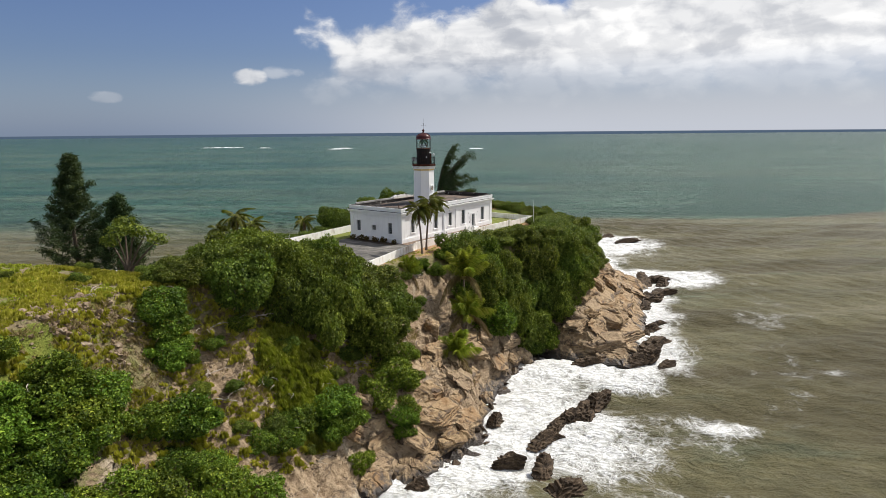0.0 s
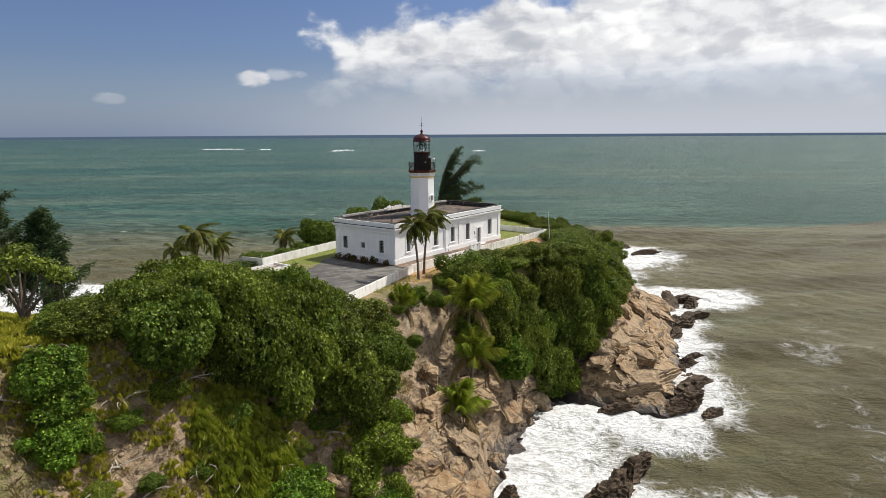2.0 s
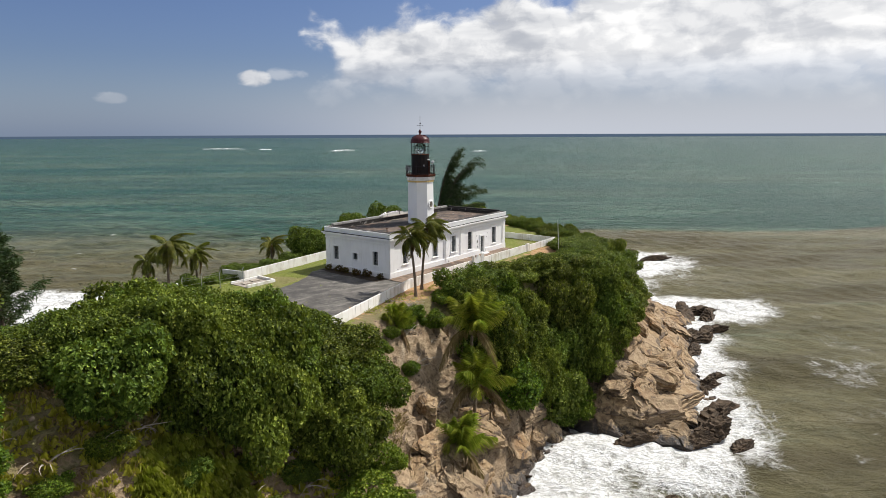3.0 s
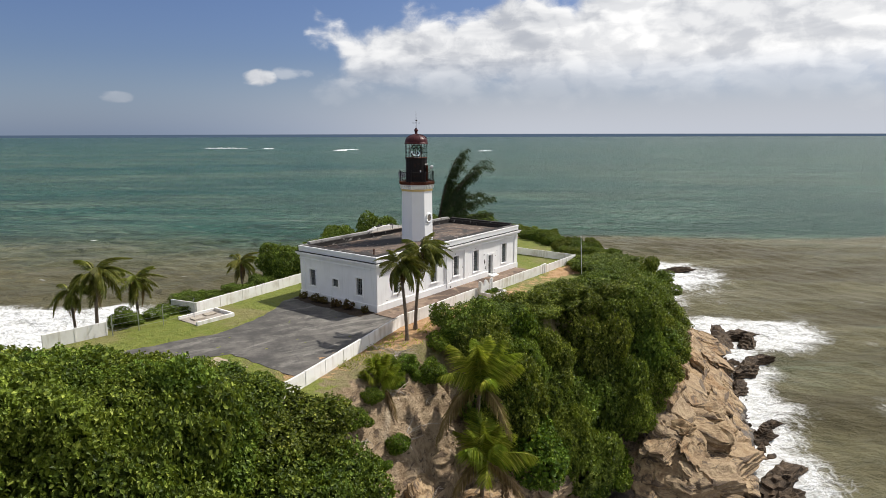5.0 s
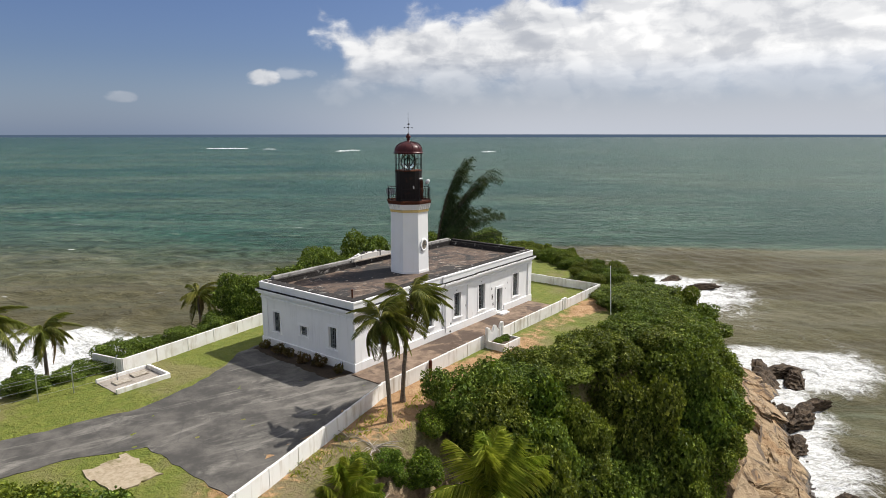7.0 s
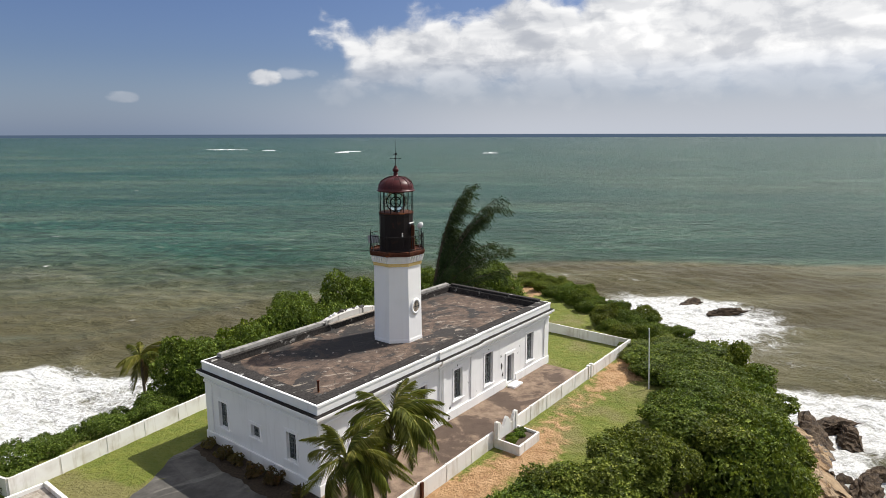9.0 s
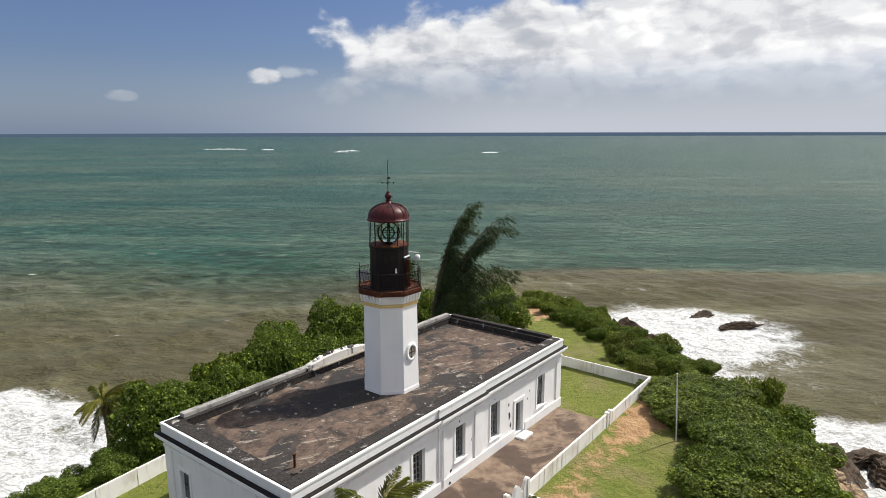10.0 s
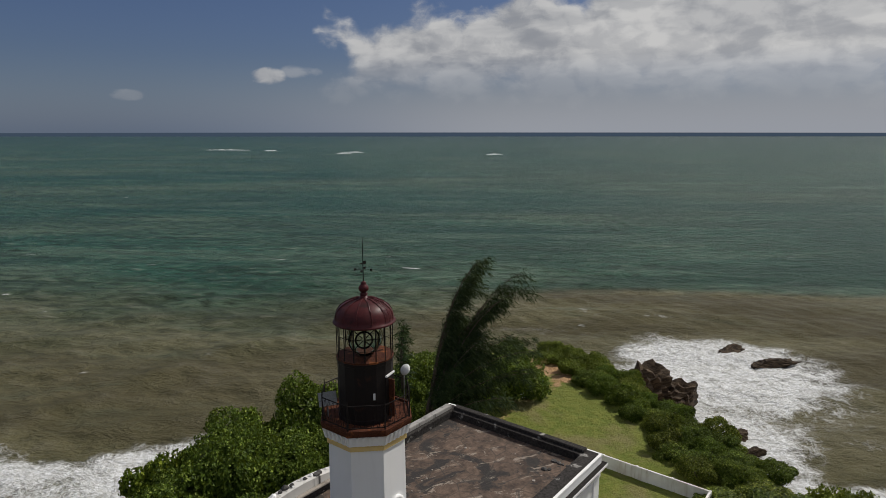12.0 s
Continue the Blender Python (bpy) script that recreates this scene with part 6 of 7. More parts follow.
def front_crest(x, y):
    """Wind-clipped top of the front thicket, falling towards the yard and its eastern end."""
    across = x * (1 + 0.0212 * (80 - y))
    top = float(np.interp(across, [-43, -36, -31.5, -25, -17.4, -13.2, -10, -3.5], [20.2, 22.7, 25.3, 26.3, 26.1, 23.7, 22.4, 19.4]))
    return top - 0.42 * max(0.0, y - 80) + 0.24 * max(0.0, 80 - y)


thicket([(-29, 62), (-31, 70), (-27, 79), (-21, 85.5), (-16.5, 86.5), (-13, 83.5), (-10.5, 84.5), (-7, 84), (-5, 81), (-3.5, 83), (-5.5, 77), (-8.5, 73.0), (-14, 70.4), (-20, 66.8), (-26.5, 60.2)], 3.05, GRAPE, (1.0, 1.5), (1.2, 1.6), "dense glossy sea grape shrub on the brow of the cliff", "shrubs below the yard", 21, 0.5, False, front_crest)
def east_crest(x, y):
    """Wind-clipped top of the eastern thicket, falling away towards the sea."""
    across = x * 78 / (y - 50)
    top = float(np.interp(across, [6.5, 14.0, 19.0, 22.6, 27.0, 29.6, 31.2, 33.4], [18.2, 19.6, 20.0, 20.6, 20.0, 17.6, 12.6, 9.0]))
    return top - 0.15 * (y - 128) if y < 116 else top + 0.9 - 0.09 * (y - 128)


thicket([(1, 103.3), (8, 108.3), (13, 111.8), (17.5, 115.5), (19.6, 121), (19.8, 130), (19.5, 138), (27, 138), (26.5, 128), (23.5, 118.5), (18, 112), (11, 107), (4, 103), (1.5, 101)], 2.7, GRAPE + DARK, (0.85, 1.2), (0.8, 1.1), "dense green shrub on the eastern brow", "shrubs on the eastern brow", 22, 0.35, False, east_crest)
thicket([(2, 101), (4, 103), (11, 107), (18, 112), (23.5, 118.5), (27.5, 128), (29, 138), (31.5, 141), (32.5, 136), (30.5, 125), (27, 114.5), (23.4, 109.8), (19, 105.5), (13, 101), (9, 96.5), (5.5, 95)], 2.5, GRAPE + DARK + FRESH[:2], (1.05, 1.5), (1.2, 1.7), "dark green shrub clinging to the eastern cliff", "shrubs on the cliff", 23, 0.5, False, east_crest)
thicket([(19.8, 138), (18.4, 145), (17.4, 151), (14.8, 160), (17, 163), (19.4, 161), (22.5, 152), (25.2, 146), (28, 139)], 2.1, GRAPE + DARK, (0.45, 0.72), (0.8, 1.2), "low green shrub along the far eastern brow", "shrubs along the far brow", 28)
thicket([(-44, 28), (-36, 43), (-28, 48.5), (-22, 53.5), (-18, 53.5), (-15, 50), (-16, 38), (-24, 26)], 2.9, FRESH, (0.8, 1.2), (0.8, 1.1), "leafy green shrub on the lower slope", "shrubs on the lower slope", 24)
thicket([(12, 168), (14.8, 161), (18.6, 161), (19.5, 165), (16, 172), (11, 173)], 2.4, DARK + GRAPE, (0.55, 0.8), (0.75, 1.0), "low dark wind-clipped shrub near the point", "shrubs near the point", 25, 0.5, True)
thicket([plan(2, 20), plan(14, 20.5), plan(34, 20), plan(46, 15), plan(50, 19), plan(38, 26), plan(20, 27), plan(2, 25)], 2.8, GRAPE + DARK, (0.7, 1.45), (0.9, 1.4), "green shrub along the western brow", "shrubs along the western brow", 26, 0.5, True)
thicket([plan(-22, 18), plan(-12, 17.5), plan(3, 19.5), plan(3, 24), plan(-12, 23), plan(-24, 22)], 2.4, DARK, (0.5, 0.75), (0.6, 0.9), "low green shrub below the western wall", "shrubs below the western wall", 27, 0.5, True)
for x, y, s, kind in ((-4.2, 93.2, 0.38, 1), (-5.6, 90.0, 0.42, 0), (-2.6, 96.0, 0.34, 2), (-6.6, 87.4, 0.5, 1), (-3.4, 89.0, 0.45, 2), (-3.4, 95.6, 0.5, 1), (-4.6, 94.2, 0.4, 2), (-5.0, 86.0, 0.5, 0), (-26.7, 58.0, 0.85, 1), (-25.7, 57.2, 0.7, 0), (-16.4, 57.6, 0.75, 2), (-11.4, 65.0, 1.05, 1), (-12.4, 63.4, 0.8, 0), (-5.0, 76.0, 0.75, 2), (-4.6, 73.4, 0.8, 0), (-4.7, 70.4, 0.7, 1), (-4.6, 68.0, 0.55, 2), (-9.2, 63.6, 0.6, 0), (-18.0, 56.0, 0.6, 1), (-6.3, 72.5, 1.15, 0), (-8.0, 69.5, 1.0, 1), (-5.0, 69.0, 0.8, 2), (-12.6, 65.0, 1.1, 0), (-15.0, 62.0, 0.9, 1), (-27.5, 58.5, 1.0, 2), (-26.0, 56.0, 0.8, 0), (-1.0, 97.0, 0.6, 1), (-0.5, 100.5, 0.55, 2)):
    shrub(FRESH[kind], x, y, height(x, y) - 0.4, s, s, "bright green shrub rooted in the cliff", "single shrubs on the cliff", x * 40)
for x, y, s in ((-40, 68, 0.4), (-50, 74, 0.5), (-43, 60, 0.3), (-36.5, 74, 0.6), (-53, 68, 0.5), (-36, 60, 0.4), (-39, 79, 0.7), (-36, 82, 0.8)):
    shrub(GRAPE[int(-x) % 4], x, y, height(x, y) - 0.3, s, s * 0.9, "rounded green shrub on the inland ridge", "shrubs on the inland ridge", x * 31)
thicket([(-27, 57), (-22, 63), (-17, 70), (-11, 74), (-6, 79), (-4, 76), (-9, 69), (-14, 60), (-19, 53)], 3.0, FRESH + GRAPE, (0.30, 0.62), (0.8, 1.1), "small scrubby shrub on the dry slope", "scrub on the dry slope", 29, 0.25)
for x, y, s in ((6, 104.2, 0.8), (8.6, 105.4, 0.85), (11.2, 107.0, 0.9), (13.8, 108.9, 0.9), (16.2, 110.8, 0.9), (18.6, 112.9, 0.9), (20.8, 115.2, 0.85), (22.8, 117.8, 0.8), (12.7, 107.6, 0.95), (14.3, 106.6, 1.0), (11.3, 106.4, 0.9)):
    shrub(GRAPE[int(y) % 4], x, y, height(x, y) - 0.4, s, s * 0.42, "dense green shrub on the eastern brow", "shrubs on the eastern brow", x * 50)
shrub(FRESH[0], -21, 138, height(-21, 138) - 0.3, 1.3, 2.0, "tall bright green shrub on the western brow", "single shrubs on the cliff", 20)
RED = bush_kind(66, LEAF_RED, 260, 0.34)
for u, v, s in ((-0.9, 11.2, 0.19), (-1.0, 8.9, 0.24), (-0.9, 7.6, 0.20), (-1.1, 5.2, 0.22), (-0.9, 3.4, 0.24), (-1.0, 1.0, 0.18)):
    x, y = plan(u, v)
    shrub(RED, x, y, YARD - 0.05, s * 1.05, s * 1.3, "small reddish shrub against the house front", "shrubs at the house front", u * 100 + v * 30)
x, y = plan(13.6, -6.3)
for k in range(4):
    x, y = plan(12.6 + 0.55 * k, -6.35 + 0.3 * (k % 2))
    shrub(FRESH[k % 3], x, y, 19.40, 0.17, 0.13, "low green plant growing in the planter", "plants in the planter", k * 77, "planter_plant")

# ---- coconut palms ----
def frond_mesh(seed, length, mat, sag=0.9, wind=0.5, leaflets=58):
    """A feather frond along +x: arched rib with drooping leaflets on both sides, blown to +y."""
    r2, verts, faces = random.Random(seed), [], []
    k = 15

    def rib(t):
        return Vector((length * (t - 0.22 * t * t), wind * t * t * length * 0.35, length * (0.42 * t - sag * t * t)))
    for i in range(k):
        a, c = rib(i / k), rib((i + 1) / k)
        w = 0.055 * (1 - i / k) + 0.012
        n = len(verts)
        verts += [a + Vector((0, w, 0)), a - Vector((0, w, 0)), c - Vector((0, w * 0.9, 0)), c + Vector((0, w * 0.9, 0))]
        faces.append((n, n + 1, n + 2, n + 3))
    for i in range(leaflets):
        t = 0.12 + 0.88 * i / leaflets
        p, d = rib(t), (rib(min(1, t + 0.03)) - rib(t - 0.03)).normalized()
        ln = length * 0.27 * math.sin(math.pi * min(1, 0.18 + 0.80 * t)) ** 0.7 * r2.uniform(0.8, 1.15)
        for side in (-1, 1):
            out_d = (Vector((0, side, 0)) + d * 0.75 + Vector((0, wind * 0.9, -0.35 - 1.1 * r2.random()))).normalized()
            w = Vector((0.014, 0, 0.0)) + d * 0.012
            mid, tip = p + out_d * ln * 0.55, p + out_d * ln + Vector((0, 0.08 * wind, -ln * 0.30))
            n = len(verts)
            verts += [p - w * 0.6, p + w * 0.6, mid + w, tip, mid - w]
            faces.append((n, n + 1, n + 2, n + 3, n + 4))
    return mesh_of("frond", verts, faces, mat)


FRONDS = [frond_mesh(70 + k, 3.1, FROND, 0.55 + 0.22 * k, 0.3 + 0.15 * k) for k in range(4)]
YOUNG = [frond_mesh(90 + k, 3.1, BRIGHT_FROND, 0.26 + 0.14 * k, 0.15 + 0.12 * k) for k in range(3)]
DRY = [frond_mesh(80, 2.6, DRY_FROND, 1.25, 0.2)]


bm = bmesh.new()
bmesh.ops.create_icosphere(bm, subdivisions=1, radius=0.13)
NUT = bpy.data.meshes.new("coconut")
bm.to_mesh(NUT)
bm.free()
NUT.materials.append(DRY_FROND)


def palm(x, y, z, high, lean, lean_to, label, group, size=1.0, count=19, seed=1, wind=200.0, young=False, squeeze=0.66):
    r2 = random.Random(seed)
    t = thing("coconut_palm", label, "palm tree", pose(x, y, z), group)
    bend = Vector((math.cos(radians(lean_to)), math.sin(radians(lean_to)), 0)) * lean
    pts = [bend * (s ** 1.6) + Vector((0, 0, high * s)) for s in [i / 9 for i in range(10)]]
    bm = bmesh.new()
    tube(bm, [(0, 0, -0.6), *pts], [0.30 * size ** 0.5, 0.26 * size ** 0.5] + [(0.17 - 0.006 * i) * size ** 0.3 for i in range(9)], 8)
    part("trunk", bm, PALM_BARK, t, smooth=True)
    for k in range(count):
        a, up = k * 137.5 + r2.uniform(-18, 18), (84 - 74 * (k / count) if young else 58 - 108 * (k / count)) + r2.uniform(-9, 9)
        # the trade wind swings the crown to leeward
        d = (a - wind + 180) % 360 - 180
        a = wind + d * (squeeze if abs(d) < 130 else 0.9)
        dry = k >= count - 2
        f = new("frond", DRY[0] if dry else r2.choice(YOUNG if young else FRONDS))
        f.parent = t
        s = size * r2.uniform(0.85, 1.1)
        f.matrix_basis = Matrix.Translation(pts[-1] + Vector((0, 0, 0.05))) @ pose(0, 0, 0, 0, -up, a) @ Matrix.Diagonal((s, s * (1 if r2.random() < 0.5 else -1), s, 1))
        if dry:
            tagged(f, "dry brown hanging frond")
    for k in range(5):
        a = k * 1.26
        nut = new("coconut", NUT)
        nut.parent = t
        nut.matrix_basis = Matrix.Translation(pts[-1] + Vector((0.2 * math.cos(a), 0.2 * math.sin(a), -0.12))) @ Matrix.Diagonal((size, size, size * 1.2, 1))
    return t


palm(-3.4, 99.8, 18.8, 7.2, 1.0, 130, "wind-blown coconut palm leaning beside the boundary wall", "palms by the wall", 0.98, 30, 1, 5, False, 0.48)
palm(-2.8, 103.2, 18.8, 7.9, 0.9, 40, "tall wind-blown coconut palm beside the boundary wall", "palms by the wall", 1.05, 32, 2, 5, False, 0.48)
for x, y, z, h, s, k in ((-34.6, 102.5, 0, 24.6, 1.15, 3), (-33.0, 107.6, 0, 22.6, 0.95, 4), (-37.6, 104.0, 0, 22.4, 0.95, 5)):
    z = height(x, y) - 0.3
    palm(x, y, z, h - z, 0.6, 30 * k, "coconut palm above the surf at the yard entrance", "palms above the western shore", s, 18, k, 10)
palm(-29.0, 130.0, height(-29, 130) - 0.3, 20.2 - height(-29, 130), 0.5, 150, "coconut palm behind the western wall", "palms above the western shore", 1.05, 20, 6, 60)
palm(-28.2, 119.5, height(-28.2, 119.5) - 0.3, 2.2, 0.3, 100, "young coconut palm behind the western wall", "palms above the western shore", 0.7, 13, 7, 170)
for x, y, h, s, k in ((3.0, 94.2, 16.4, 1.3, 8), (3.4, 91.6, 10.8, 1.2, 9), (1.2, 84.6, 6.8, 1.2, 10), (-5.6, 92.6, 17.2, 0.8, 11)):
    z = min(height(x, y), h - 1.2) - 0.3
    palm(x, y, z, h - z, 0.4, 300, "young coconut palm growing out of the cliff", "palms on the cliff", s * 1.5, 19, k, 300, True)

# ---- casuarinas ----
def needles(branches, count, length, seed, blow, wide=0.034):
    """Fine hanging branchlets along the limbs, as thin tapered strips."""
    r2, verts, faces = random.Random(seed), [], []
    for pts in branches:
        for _ in range(count):
            t = r2.uniform(0.22, 1.0) * (len(pts) - 1)
            i = min(int(t), len(pts) - 2)
            p = pts[i].lerp(pts[i + 1], t - i) + Vector((r2.gauss(0, 0.2), r2.gauss(0, 0.2), r2.gauss(0, 0.2)))
            ln = length * r2.uniform(0.5, 1.2)
            d = (blow * r2.uniform(0.6, 1.3) + Vector((r2.gauss(0, 0.55), r2.gauss(0, 0.55), r2.gauss(-0.15, 0.4)))).normalized()
            w = d.cross(Vector((r2.gauss(0, 1), r2.gauss(0, 1), r2.gauss(0, 1)))).normalized() * wide
            n = len(verts)
            verts += [p - w * 0.5, p + d * ln * 0.5 + w + Vector((0, 0, -0.02)), p + d * ln + Vector((0, 0, -0.18 * ln)), p + d * ln * 0.5 - w]
            faces.append((n, n + 1, n + 2, n + 3))
    return verts, faces


def limb(t, pts, radii):
    bm = bmesh.new()
    tube(bm, pts, radii, 4)
    part("limb", bm, BARK, t)


def curve(root, mid, tip, k=7):
    return [root * (1 - s) ** 2 + mid * (2 * s * (1 - s)) + tip * (s * s) for s in [i / k for i in range(k + 1)]]


def ridge_casuarina(x, y, z, high, label, seed, limbs, reach, per):
    """Upright conical tree with short upswept limbs."""
    r2 = random.Random(seed)
    blow = Vector((0.25, 0.1, 0.15))
    t = thing("casuarina_tree", label, "tree", pose(x, y, z), "casuarinas on the ridge")
    trunk = [Vector((0.5 * s + 0.2 * math.sin(5 * s + seed), 0, high * s)) for s in [i / 10 for i in range(11)]]
    bm = bmesh.new()
    tube(bm, [trunk[0] - Vector((0, 0, 2.5)), *trunk], [0.34] + [0.30 * (1 - i / 11) + 0.02 for i in range(11)], 7)
    part("trunk", bm, BARK, t, smooth=True)
    branches = [trunk[7:]]
    for k in range(limbs):
        f = 0.05 + 0.93 * (k + 0.5) / limbs
        i = min(int(f * 10), 9)
        root = trunk[i].lerp(trunk[i + 1], f * 10 - i)
        a = k * 2.399 + r2.uniform(-0.4, 0.4)
        ln = reach * (1.0 - 0.97 * f) * r2.uniform(0.55, 1.25) + 0.25
        out_d = Vector((math.cos(a), math.sin(a), 0))
        pts = curve(root, root + out_d * ln * 0.6 + Vector((0, 0, 0.1 * ln)), root + out_d * ln + Vector((0.1 * ln, 0, 0.45 * ln)))
        branches.append(pts)
        limb(t, pts[::2] + [pts[-1]], [0.06, 0.045, 0.03, 0.02, 0.01])
    v, f = needles(branches, per, 0.62, seed + 1, blow, 0.05)
    ob = new("crown", mesh_of("crown", [tuple(q) for q in v], f, NEEDLE))
    ob.parent = t


def bent_casuarina(x, y, z, tips, label, seed, per, spread):
    """Wind-bent tree: plumes rise from the foot and arch over to leeward. tips: reach to leeward and height of each plume."""
    r2 = random.Random(seed)
    t = thing("casuarina_tree", label, "tree", pose(x, y, z), "casuarinas behind the house")
    bm = bmesh.new()
    tube(bm, [(0, 0, -1), (-0.2, 0, 1.5), (0.1, 0, 4.0), (0.9, 0, 7.5)], [0.42, 0.36, 0.26, 0.12], 7)
    part("trunk", bm, BARK, t, smooth=True)
    branches = []
    for dx, dz in tips:
        for k in range(2):
            low = min(dz * 0.35, 4.5) * r2.uniform(0.3, 1.0)
            root = Vector((0.1, 0, low))
            side = r2.uniform(-1, 1) * spread
            tip = Vector((dx + r2.gauss(0, 0.3), side, dz + r2.gauss(0, 0.3)))
            rise = Vector((dx * 0.34, side * 0.5, low + (dz - low) * 0.80 + 0.18 * max(0.0, dx - 4.5)))
            pts = curve(root, rise, tip)
            branches.append(pts)
            limb(t, pts, [0.12, 0.10, 0.085, 0.07, 0.055, 0.04, 0.025, 0.012])
            for j in (3, 4, 5, 6):
                p, d = pts[j], (pts[j + 1] - pts[j - 1]).normalized()
                sub_tip = p + d * r2.uniform(0.8, 1.7) + Vector((r2.uniform(0.3, 1.1), r2.uniform(-0.8, 0.8), r2.uniform(-1.5, 0.1)))
                branches.append(curve(p, p + d * 0.7, sub_tip, 4))
    v, f = needles(branches, per, 0.72, seed + 1, Vector((0.7, 0.1, -0.3)), 0.03)
    ob = new("crown", mesh_of("crown", [tuple(q) for q in v], f, NEEDLE))
    ob.parent = t


bent_casuarina(-1.6, 146.5, 18.2, [(4.4, 17.6), (3.9, 16.2), (3.4, 14.6), (8.7, 15.6), (7.2, 14.6), (6.0, 13.4), (9.3, 9.4), (7.6, 10.4), (8.8, 6.6), (6.8, 5.2), (2.4, 12.6), (1.6, 10.4), (3.0, 10.8), (4.2, 11.6), (3.6, 9.0), (2.0, 7.6), (5.2, 8.2), (4.6, 6.6), (1.0, 6.0), (2.6, 5.0), (4.8, 3.8), (0.4, 3.8), (5.0, 10.0)], "tall dark casuarina bent over by the wind behind the house", 5, 110, 2.0)
ridge_casuarina(-52.0, 87.0, 19.0, 16.8, "tall dark conical casuarina on the ridge above the western shore", 8, 84, 6.4, 330)
ridge_casuarina(-46.5, 88.0, 17.5, 12.5, "smaller dark casuarina on the ridge above the western shore", 9, 62, 5.8, 300)
ridge_casuarina(-41.5, 82.0, 18.6, 6.4, "slight young casuarina on the ridge above the western shore", 12, 20, 1.7, 60)
ridge_casuarina(-4.4, 149.0, 18.2, 10.6, "slim young casuarina behind the tower", 7, 26, 1.5, 60)

# crooked sea grape tree on the ridge, with an open crown
tree = thing("sea_grape_tree", "crooked sea grape tree with an open crown on the ridge", "tree", pose(-34.3, 66.6, 22.6))
bm = bmesh.new()
crowns = []
for a, ln, up in ((0.2, 2.2, 5.4), (1.8, 1.3, 6.6), (2.9, 1.8, 4.6), (4.2, 1.2, 5.8), (5.4, 2.6, 6.0), (0.0, 3.6, 4.8)):
    tip = Vector((ln * math.cos(a), ln * math.sin(a) * 0.6, up))
    tube(bm, [(0, 0, -0.5), (0.15 * tip.x, 0.1 * tip.y, up * 0.35), (0.6 * tip.x, 0.6 * tip.y, up * 0.7), tip], [0.22, 0.15, 0.09, 0.03], 6)
    crowns.append((tip.x, tip.y, tip.z, 1.1, 1.0, 0.7))
part("trunk", bm, BARK, tree)
v, f = leaf_cloud(crowns, 1100, 0.17, 91, 0.5)
ob = new("crown", mesh_of("crown", v, f, LEAF_GRAPE))
ob.parent = tree

# ---- grass and dead wood ----
def tufts(name, mat, label, picks, blades, tall, seed, spread=0.35):
    g = np.random.RandomState(seed)
    base = np.repeat(np.array(picks), blades, 0)
    n = len(base)
    base[:, :2] += g.normal(size=(n, 2)) * spread
    base[:, 2] -= 0.08
    a, ln = g.uniform(0, 2 * math.pi, n), tall * g.uniform(0.5, 1.3, n)
    out = g.uniform(0.15, 0.75, n)
    d = np.stack([np.cos(a) * out, np.sin(a) * out, np.ones(n)], 1)
    w = np.stack([-np.sin(a), np.cos(a), np.zeros(n)], 1) * 0.022
    mid = base + d * (ln * 0.55)[:, None]
    tip = base + d * ln[:, None] + np.stack([np.cos(a), np.sin(a), -0.9 * np.ones(n)], 1) * (ln * out * 0.35)[:, None]
    v = np.stack([base - w, base + w, mid + w * 0.8, tip, mid - w * 0.8], 1).reshape(-1, 3)
    f = np.arange(n * 5).reshape(-1, 5)
    return tagged(new(name, mesh_of(name, v, f, mat)), label, "grass", kind="stuff")


def clumps(name, mat, label, picks, blades, tall, reach, seed):
    """Arching tussocks, each a fountain of long blades."""
    g = np.random.RandomState(seed)
    core = np.array(picks)
    big = np.repeat(g.uniform(0.55, 1.25, len(core)), blades)
    base = np.repeat(core, blades, 0)
    n = len(base)
    a = g.uniform(0, 2 * math.pi, n)
    way = np.stack([np.cos(a), np.sin(a), np.zeros(n)], 1)
    up = np.array([0.0, 0.0, 1.0])
    out = g.uniform(0.1, 1.0, n) ** 0.7
    base = base + way * (g.rand(n) * 0.45 * reach * big)[:, None] - up * 0.1
    h, r = tall * big * g.uniform(0.45, 1.25, n), reach * big * out
    mid = base + way * (r * 0.45)[:, None] + up * (h * (1.0 - 0.25 * out))[:, None]
    tip = base + way * r[:, None] + up * (h * (1.05 - 0.85 * out))[:, None]
    w = np.stack([-np.sin(a), np.cos(a), np.zeros(n)], 1) * 0.014
    v = np.stack([base - w, base + w, mid + w * 0.8, tip, mid - w * 0.8], 1).reshape(-1, 3)
    return tagged(new(name, mesh_of(name, v, np.arange(n * 5).reshape(-1, 5), mat)), label, "grass", kind="stuff")


clumps("wild_grass", GRASS_BLADE, "long green wild grass in tussocks on the slope", scattered(6200, -42, -6, 44, 78, lambda x, y, z, s, t, dc, dp: ((dp < 14) | t) & (s > 0.3) & (np.sin(x * 0.55 + 1) * np.sin(y * 0.62) > -0.55), 31), 46, 0.50, 0.42, 31)
swell_up = [(x, y, z + 1.5 * max(0.0, 1 - ((x + 15.8) / 4.2) ** 2 - ((y - 64.6) / 3.9) ** 2)) for x, y, z in scattered(3200, -22, -11.0, 59.5, 70.0, lambda x, y, z, s, t, dc, dp: np.hypot((x + 15.8) / 4.2, (y - 64.6) / 3.9) < 1, 32)]
clumps("grass_mound", GRASS_BLADE, "thick mound of bright wild grass", swell_up, 50, 0.62, 0.52, 32)
tufts("dry_grass", DRY_GRASS, "dry yellow grass on the slope", scattered(3400, -44, -2, 46, 100, lambda x, y, z, s, t, dc, dp: ~t & (dp < 9) & (y < 76 + 8 * np.sin(x)), 33), 22, 0.6, 33)
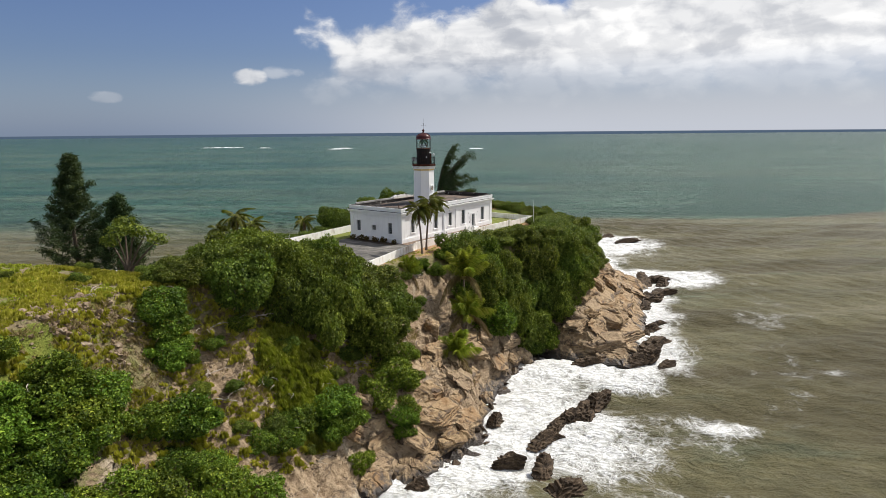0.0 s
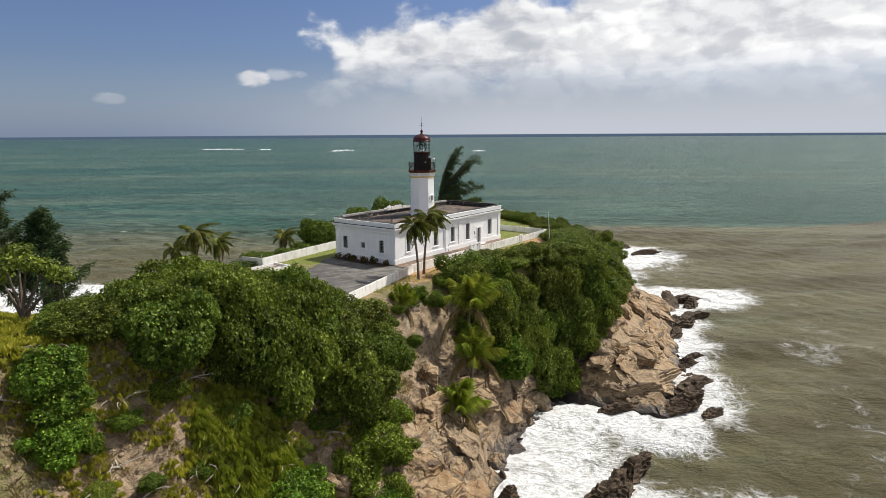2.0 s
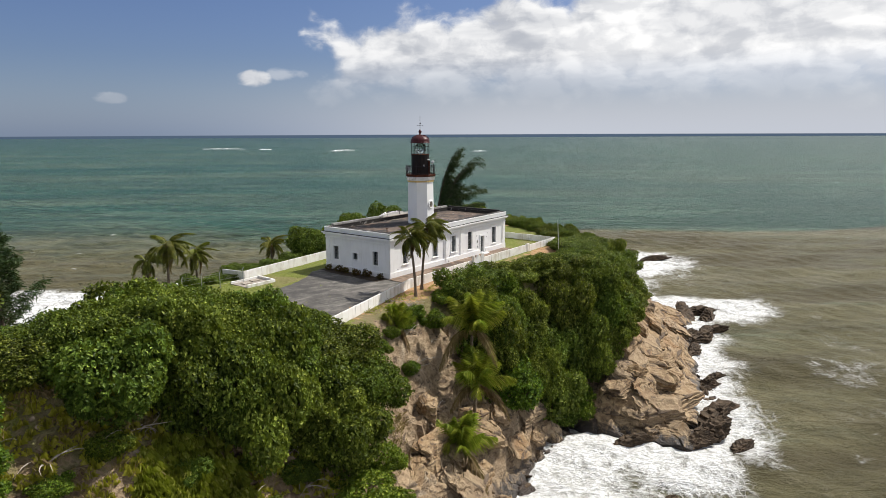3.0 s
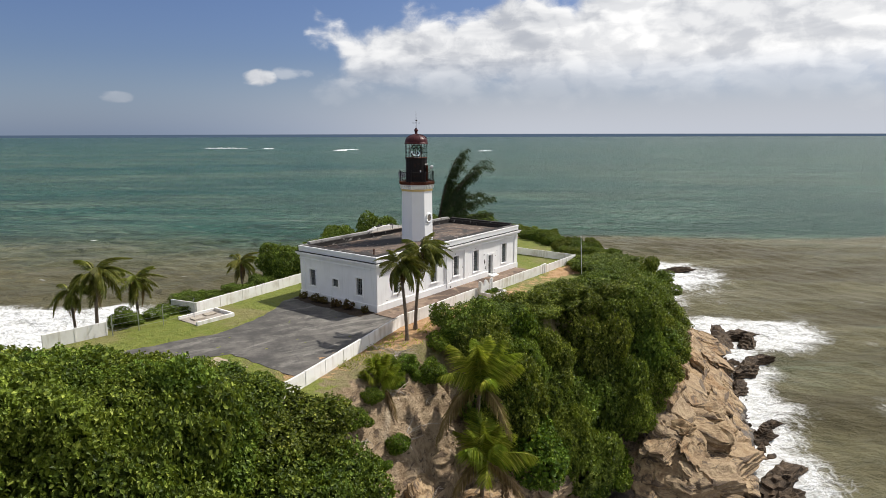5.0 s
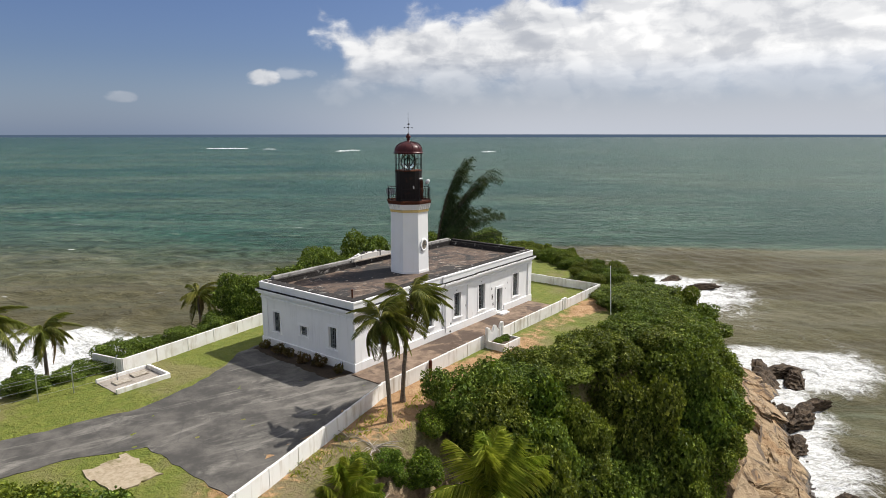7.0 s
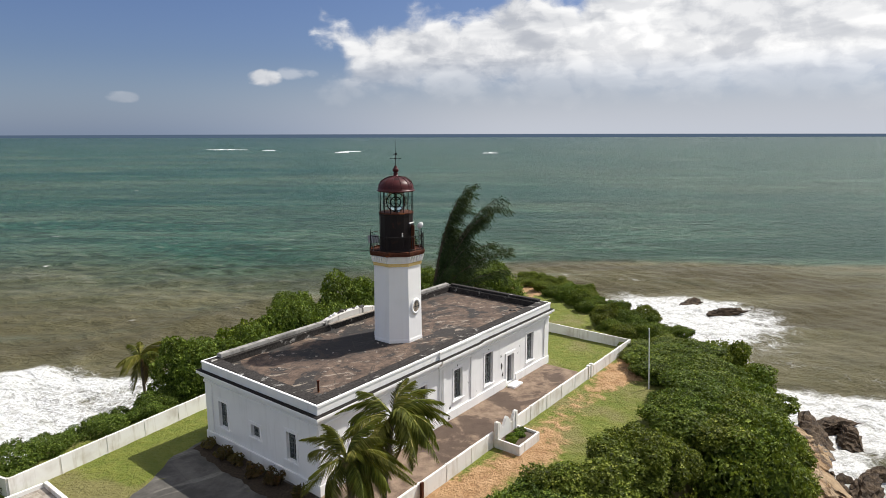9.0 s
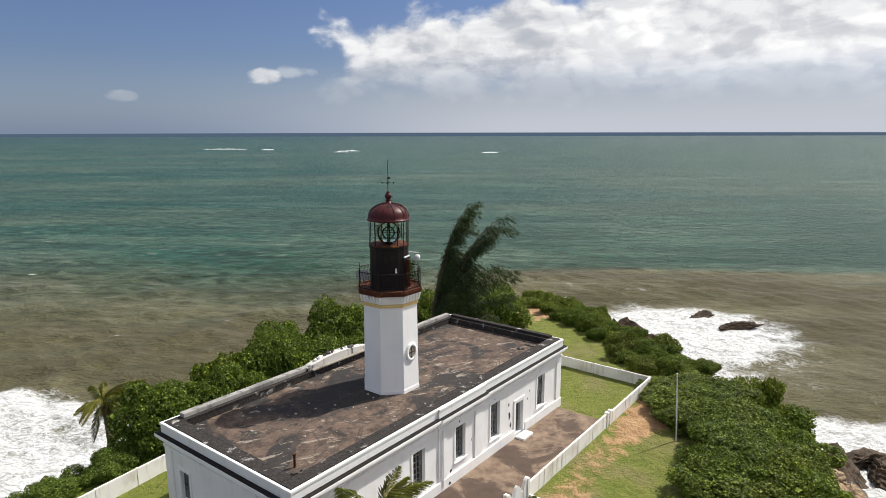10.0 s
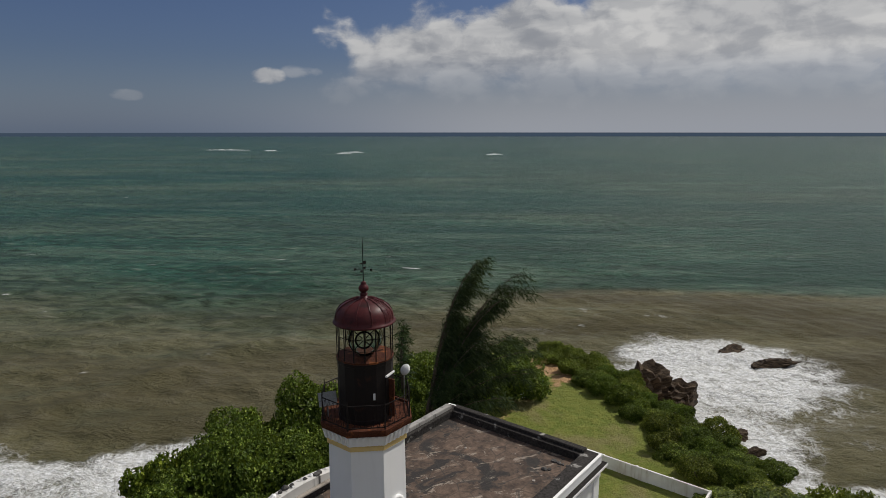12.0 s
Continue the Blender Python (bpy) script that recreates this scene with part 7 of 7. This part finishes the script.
tufts("brow_grass", GRASS_BLADE, "green grass along the brow outside the wall", scattered(600, -12, 26, 92, 132, lambda x, y, z, s, t, dc, dp: t & (dp < 3.0), 34), 18, 0.4, 34)
clumps("ridge_grass", GRASS_BLADE, "long green grass on the inland ridge", scattered(3000, -62, -30, 20, 84, lambda x, y, z, s, t, dc, dp: t & (np.sin(x * 0.4) + np.sin(y * 0.45 + 1) > -0.9), 35), 46, 0.36, 0.40, 35)


def deadwood(x, y, z, size, seed):
    r2 = random.Random(seed)
    t = thing("dead_branch", "bleached dead branch lying on the slope", "branch", pose(x, y, z, 0, 0, r2.uniform(0, 360)), "dead branches")
    for k in range(6):
        bm = bmesh.new()
        a, up = r2.uniform(0, 6.28), r2.uniform(0.15, 1.0)
        p0 = Vector((r2.uniform(-0.3, 0.3), r2.uniform(-0.3, 0.3), -0.1)) * size
        pts = [p0]
        for j in range(4):
            a += r2.uniform(-0.5, 0.5)
            pts.append(pts[-1] + Vector((math.cos(a), math.sin(a), up * (0.9 - 0.4 * j))) * size * 0.45)
        tube(bm, pts, [0.05 * size, 0.042 * size, 0.032 * size, 0.022 * size, 0.01], 4)
        part("twig", bm, DEADWOOD, t)


for k, (x, y, s) in enumerate(((-27.9, 60.4, 1.3), (-20.9, 65.0, 1.3), (-19.0, 62.0, 1.2), (-23.0, 58.0, 1.2), (-29.0, 56.0, 1.1), (-4.4, 92.0, 1.2), (-3.0, 90.0, 1.2), (-31.0, 45.0, 1.6), (-14.0, 66.0, 1.0), (-24.0, 61.0, 1.2), (-5.5, 78.0, 1.0), (-17.0, 60.0, 1.2), (-21.0, 57.0, 1.3), (-25.5, 64.0, 1.2), (-22.5, 66.0, 1.1), (-12.0, 63.0, 1.1), (-33.0, 56.0, 1.2), (-4.0, 96.0, 1.1), (-9.0, 77.0, 1.0))):
    deadwood(x, y, height(x, y), s, 100 + k)
rnd = random.Random(77)
for k in range(26):
    x, y = rnd.uniform(-30, -9), rnd.uniform(54, 72)
    deadwood(x, y, height(x, y), rnd.uniform(0.6, 1.2), 200 + k)
for k in range(10):
    x, y = rnd.uniform(-6, 0), rnd.uniform(86, 98)
    deadwood(x, y, height(x, y), rnd.uniform(0.6, 1.1), 240 + k)

# ---- reef breakers far out ----
for x, y, ln, seed in ((-545, 1577, 110, 1), (-428, 1528, 34, 2), (-224, 1438, 46, 3), (-232, 1375, 30, 4), (71, 1323, 34, 5)):
    r2, bm = random.Random(seed), bmesh.new()
    k = 18
    rows = []
    for i in range(k + 1):
        t = i / k
        e = math.sin(math.pi * t) ** 0.6 * r2.uniform(0.5, 1.1)
        cx, cy = (t - 0.5) * ln, 4 * math.sin(3 * t + seed)
        rows.append([bm.verts.new((cx, cy + q * 4 * e, 0.7 * h * e)) for q, h in ((-1, -0.2), (-0.5, 1.2), (0, 2.4), (0.5, 1.0), (1, -0.2))])
    for a, c in zip(rows, rows[1:]):
        for j in range(4):
            bm.faces.new((a[j], c[j], c[j + 1], a[j + 1]))
    ob = part("breaker", bm, weathered("breaker_foam", (0.85, 0.85, 0.85), (0.7, 0.72, 0.72), (0.5, 0.55, 0.53), 0.1, 0.9, 0.2, 0.6) if seed == 1 else bpy.data.materials["breaker_foam"], smooth=True)
    ob.matrix_world = pose(x, y, 0)
    tagged(ob, "long white breaker on a distant reef", "wave", "breakers on the reef")
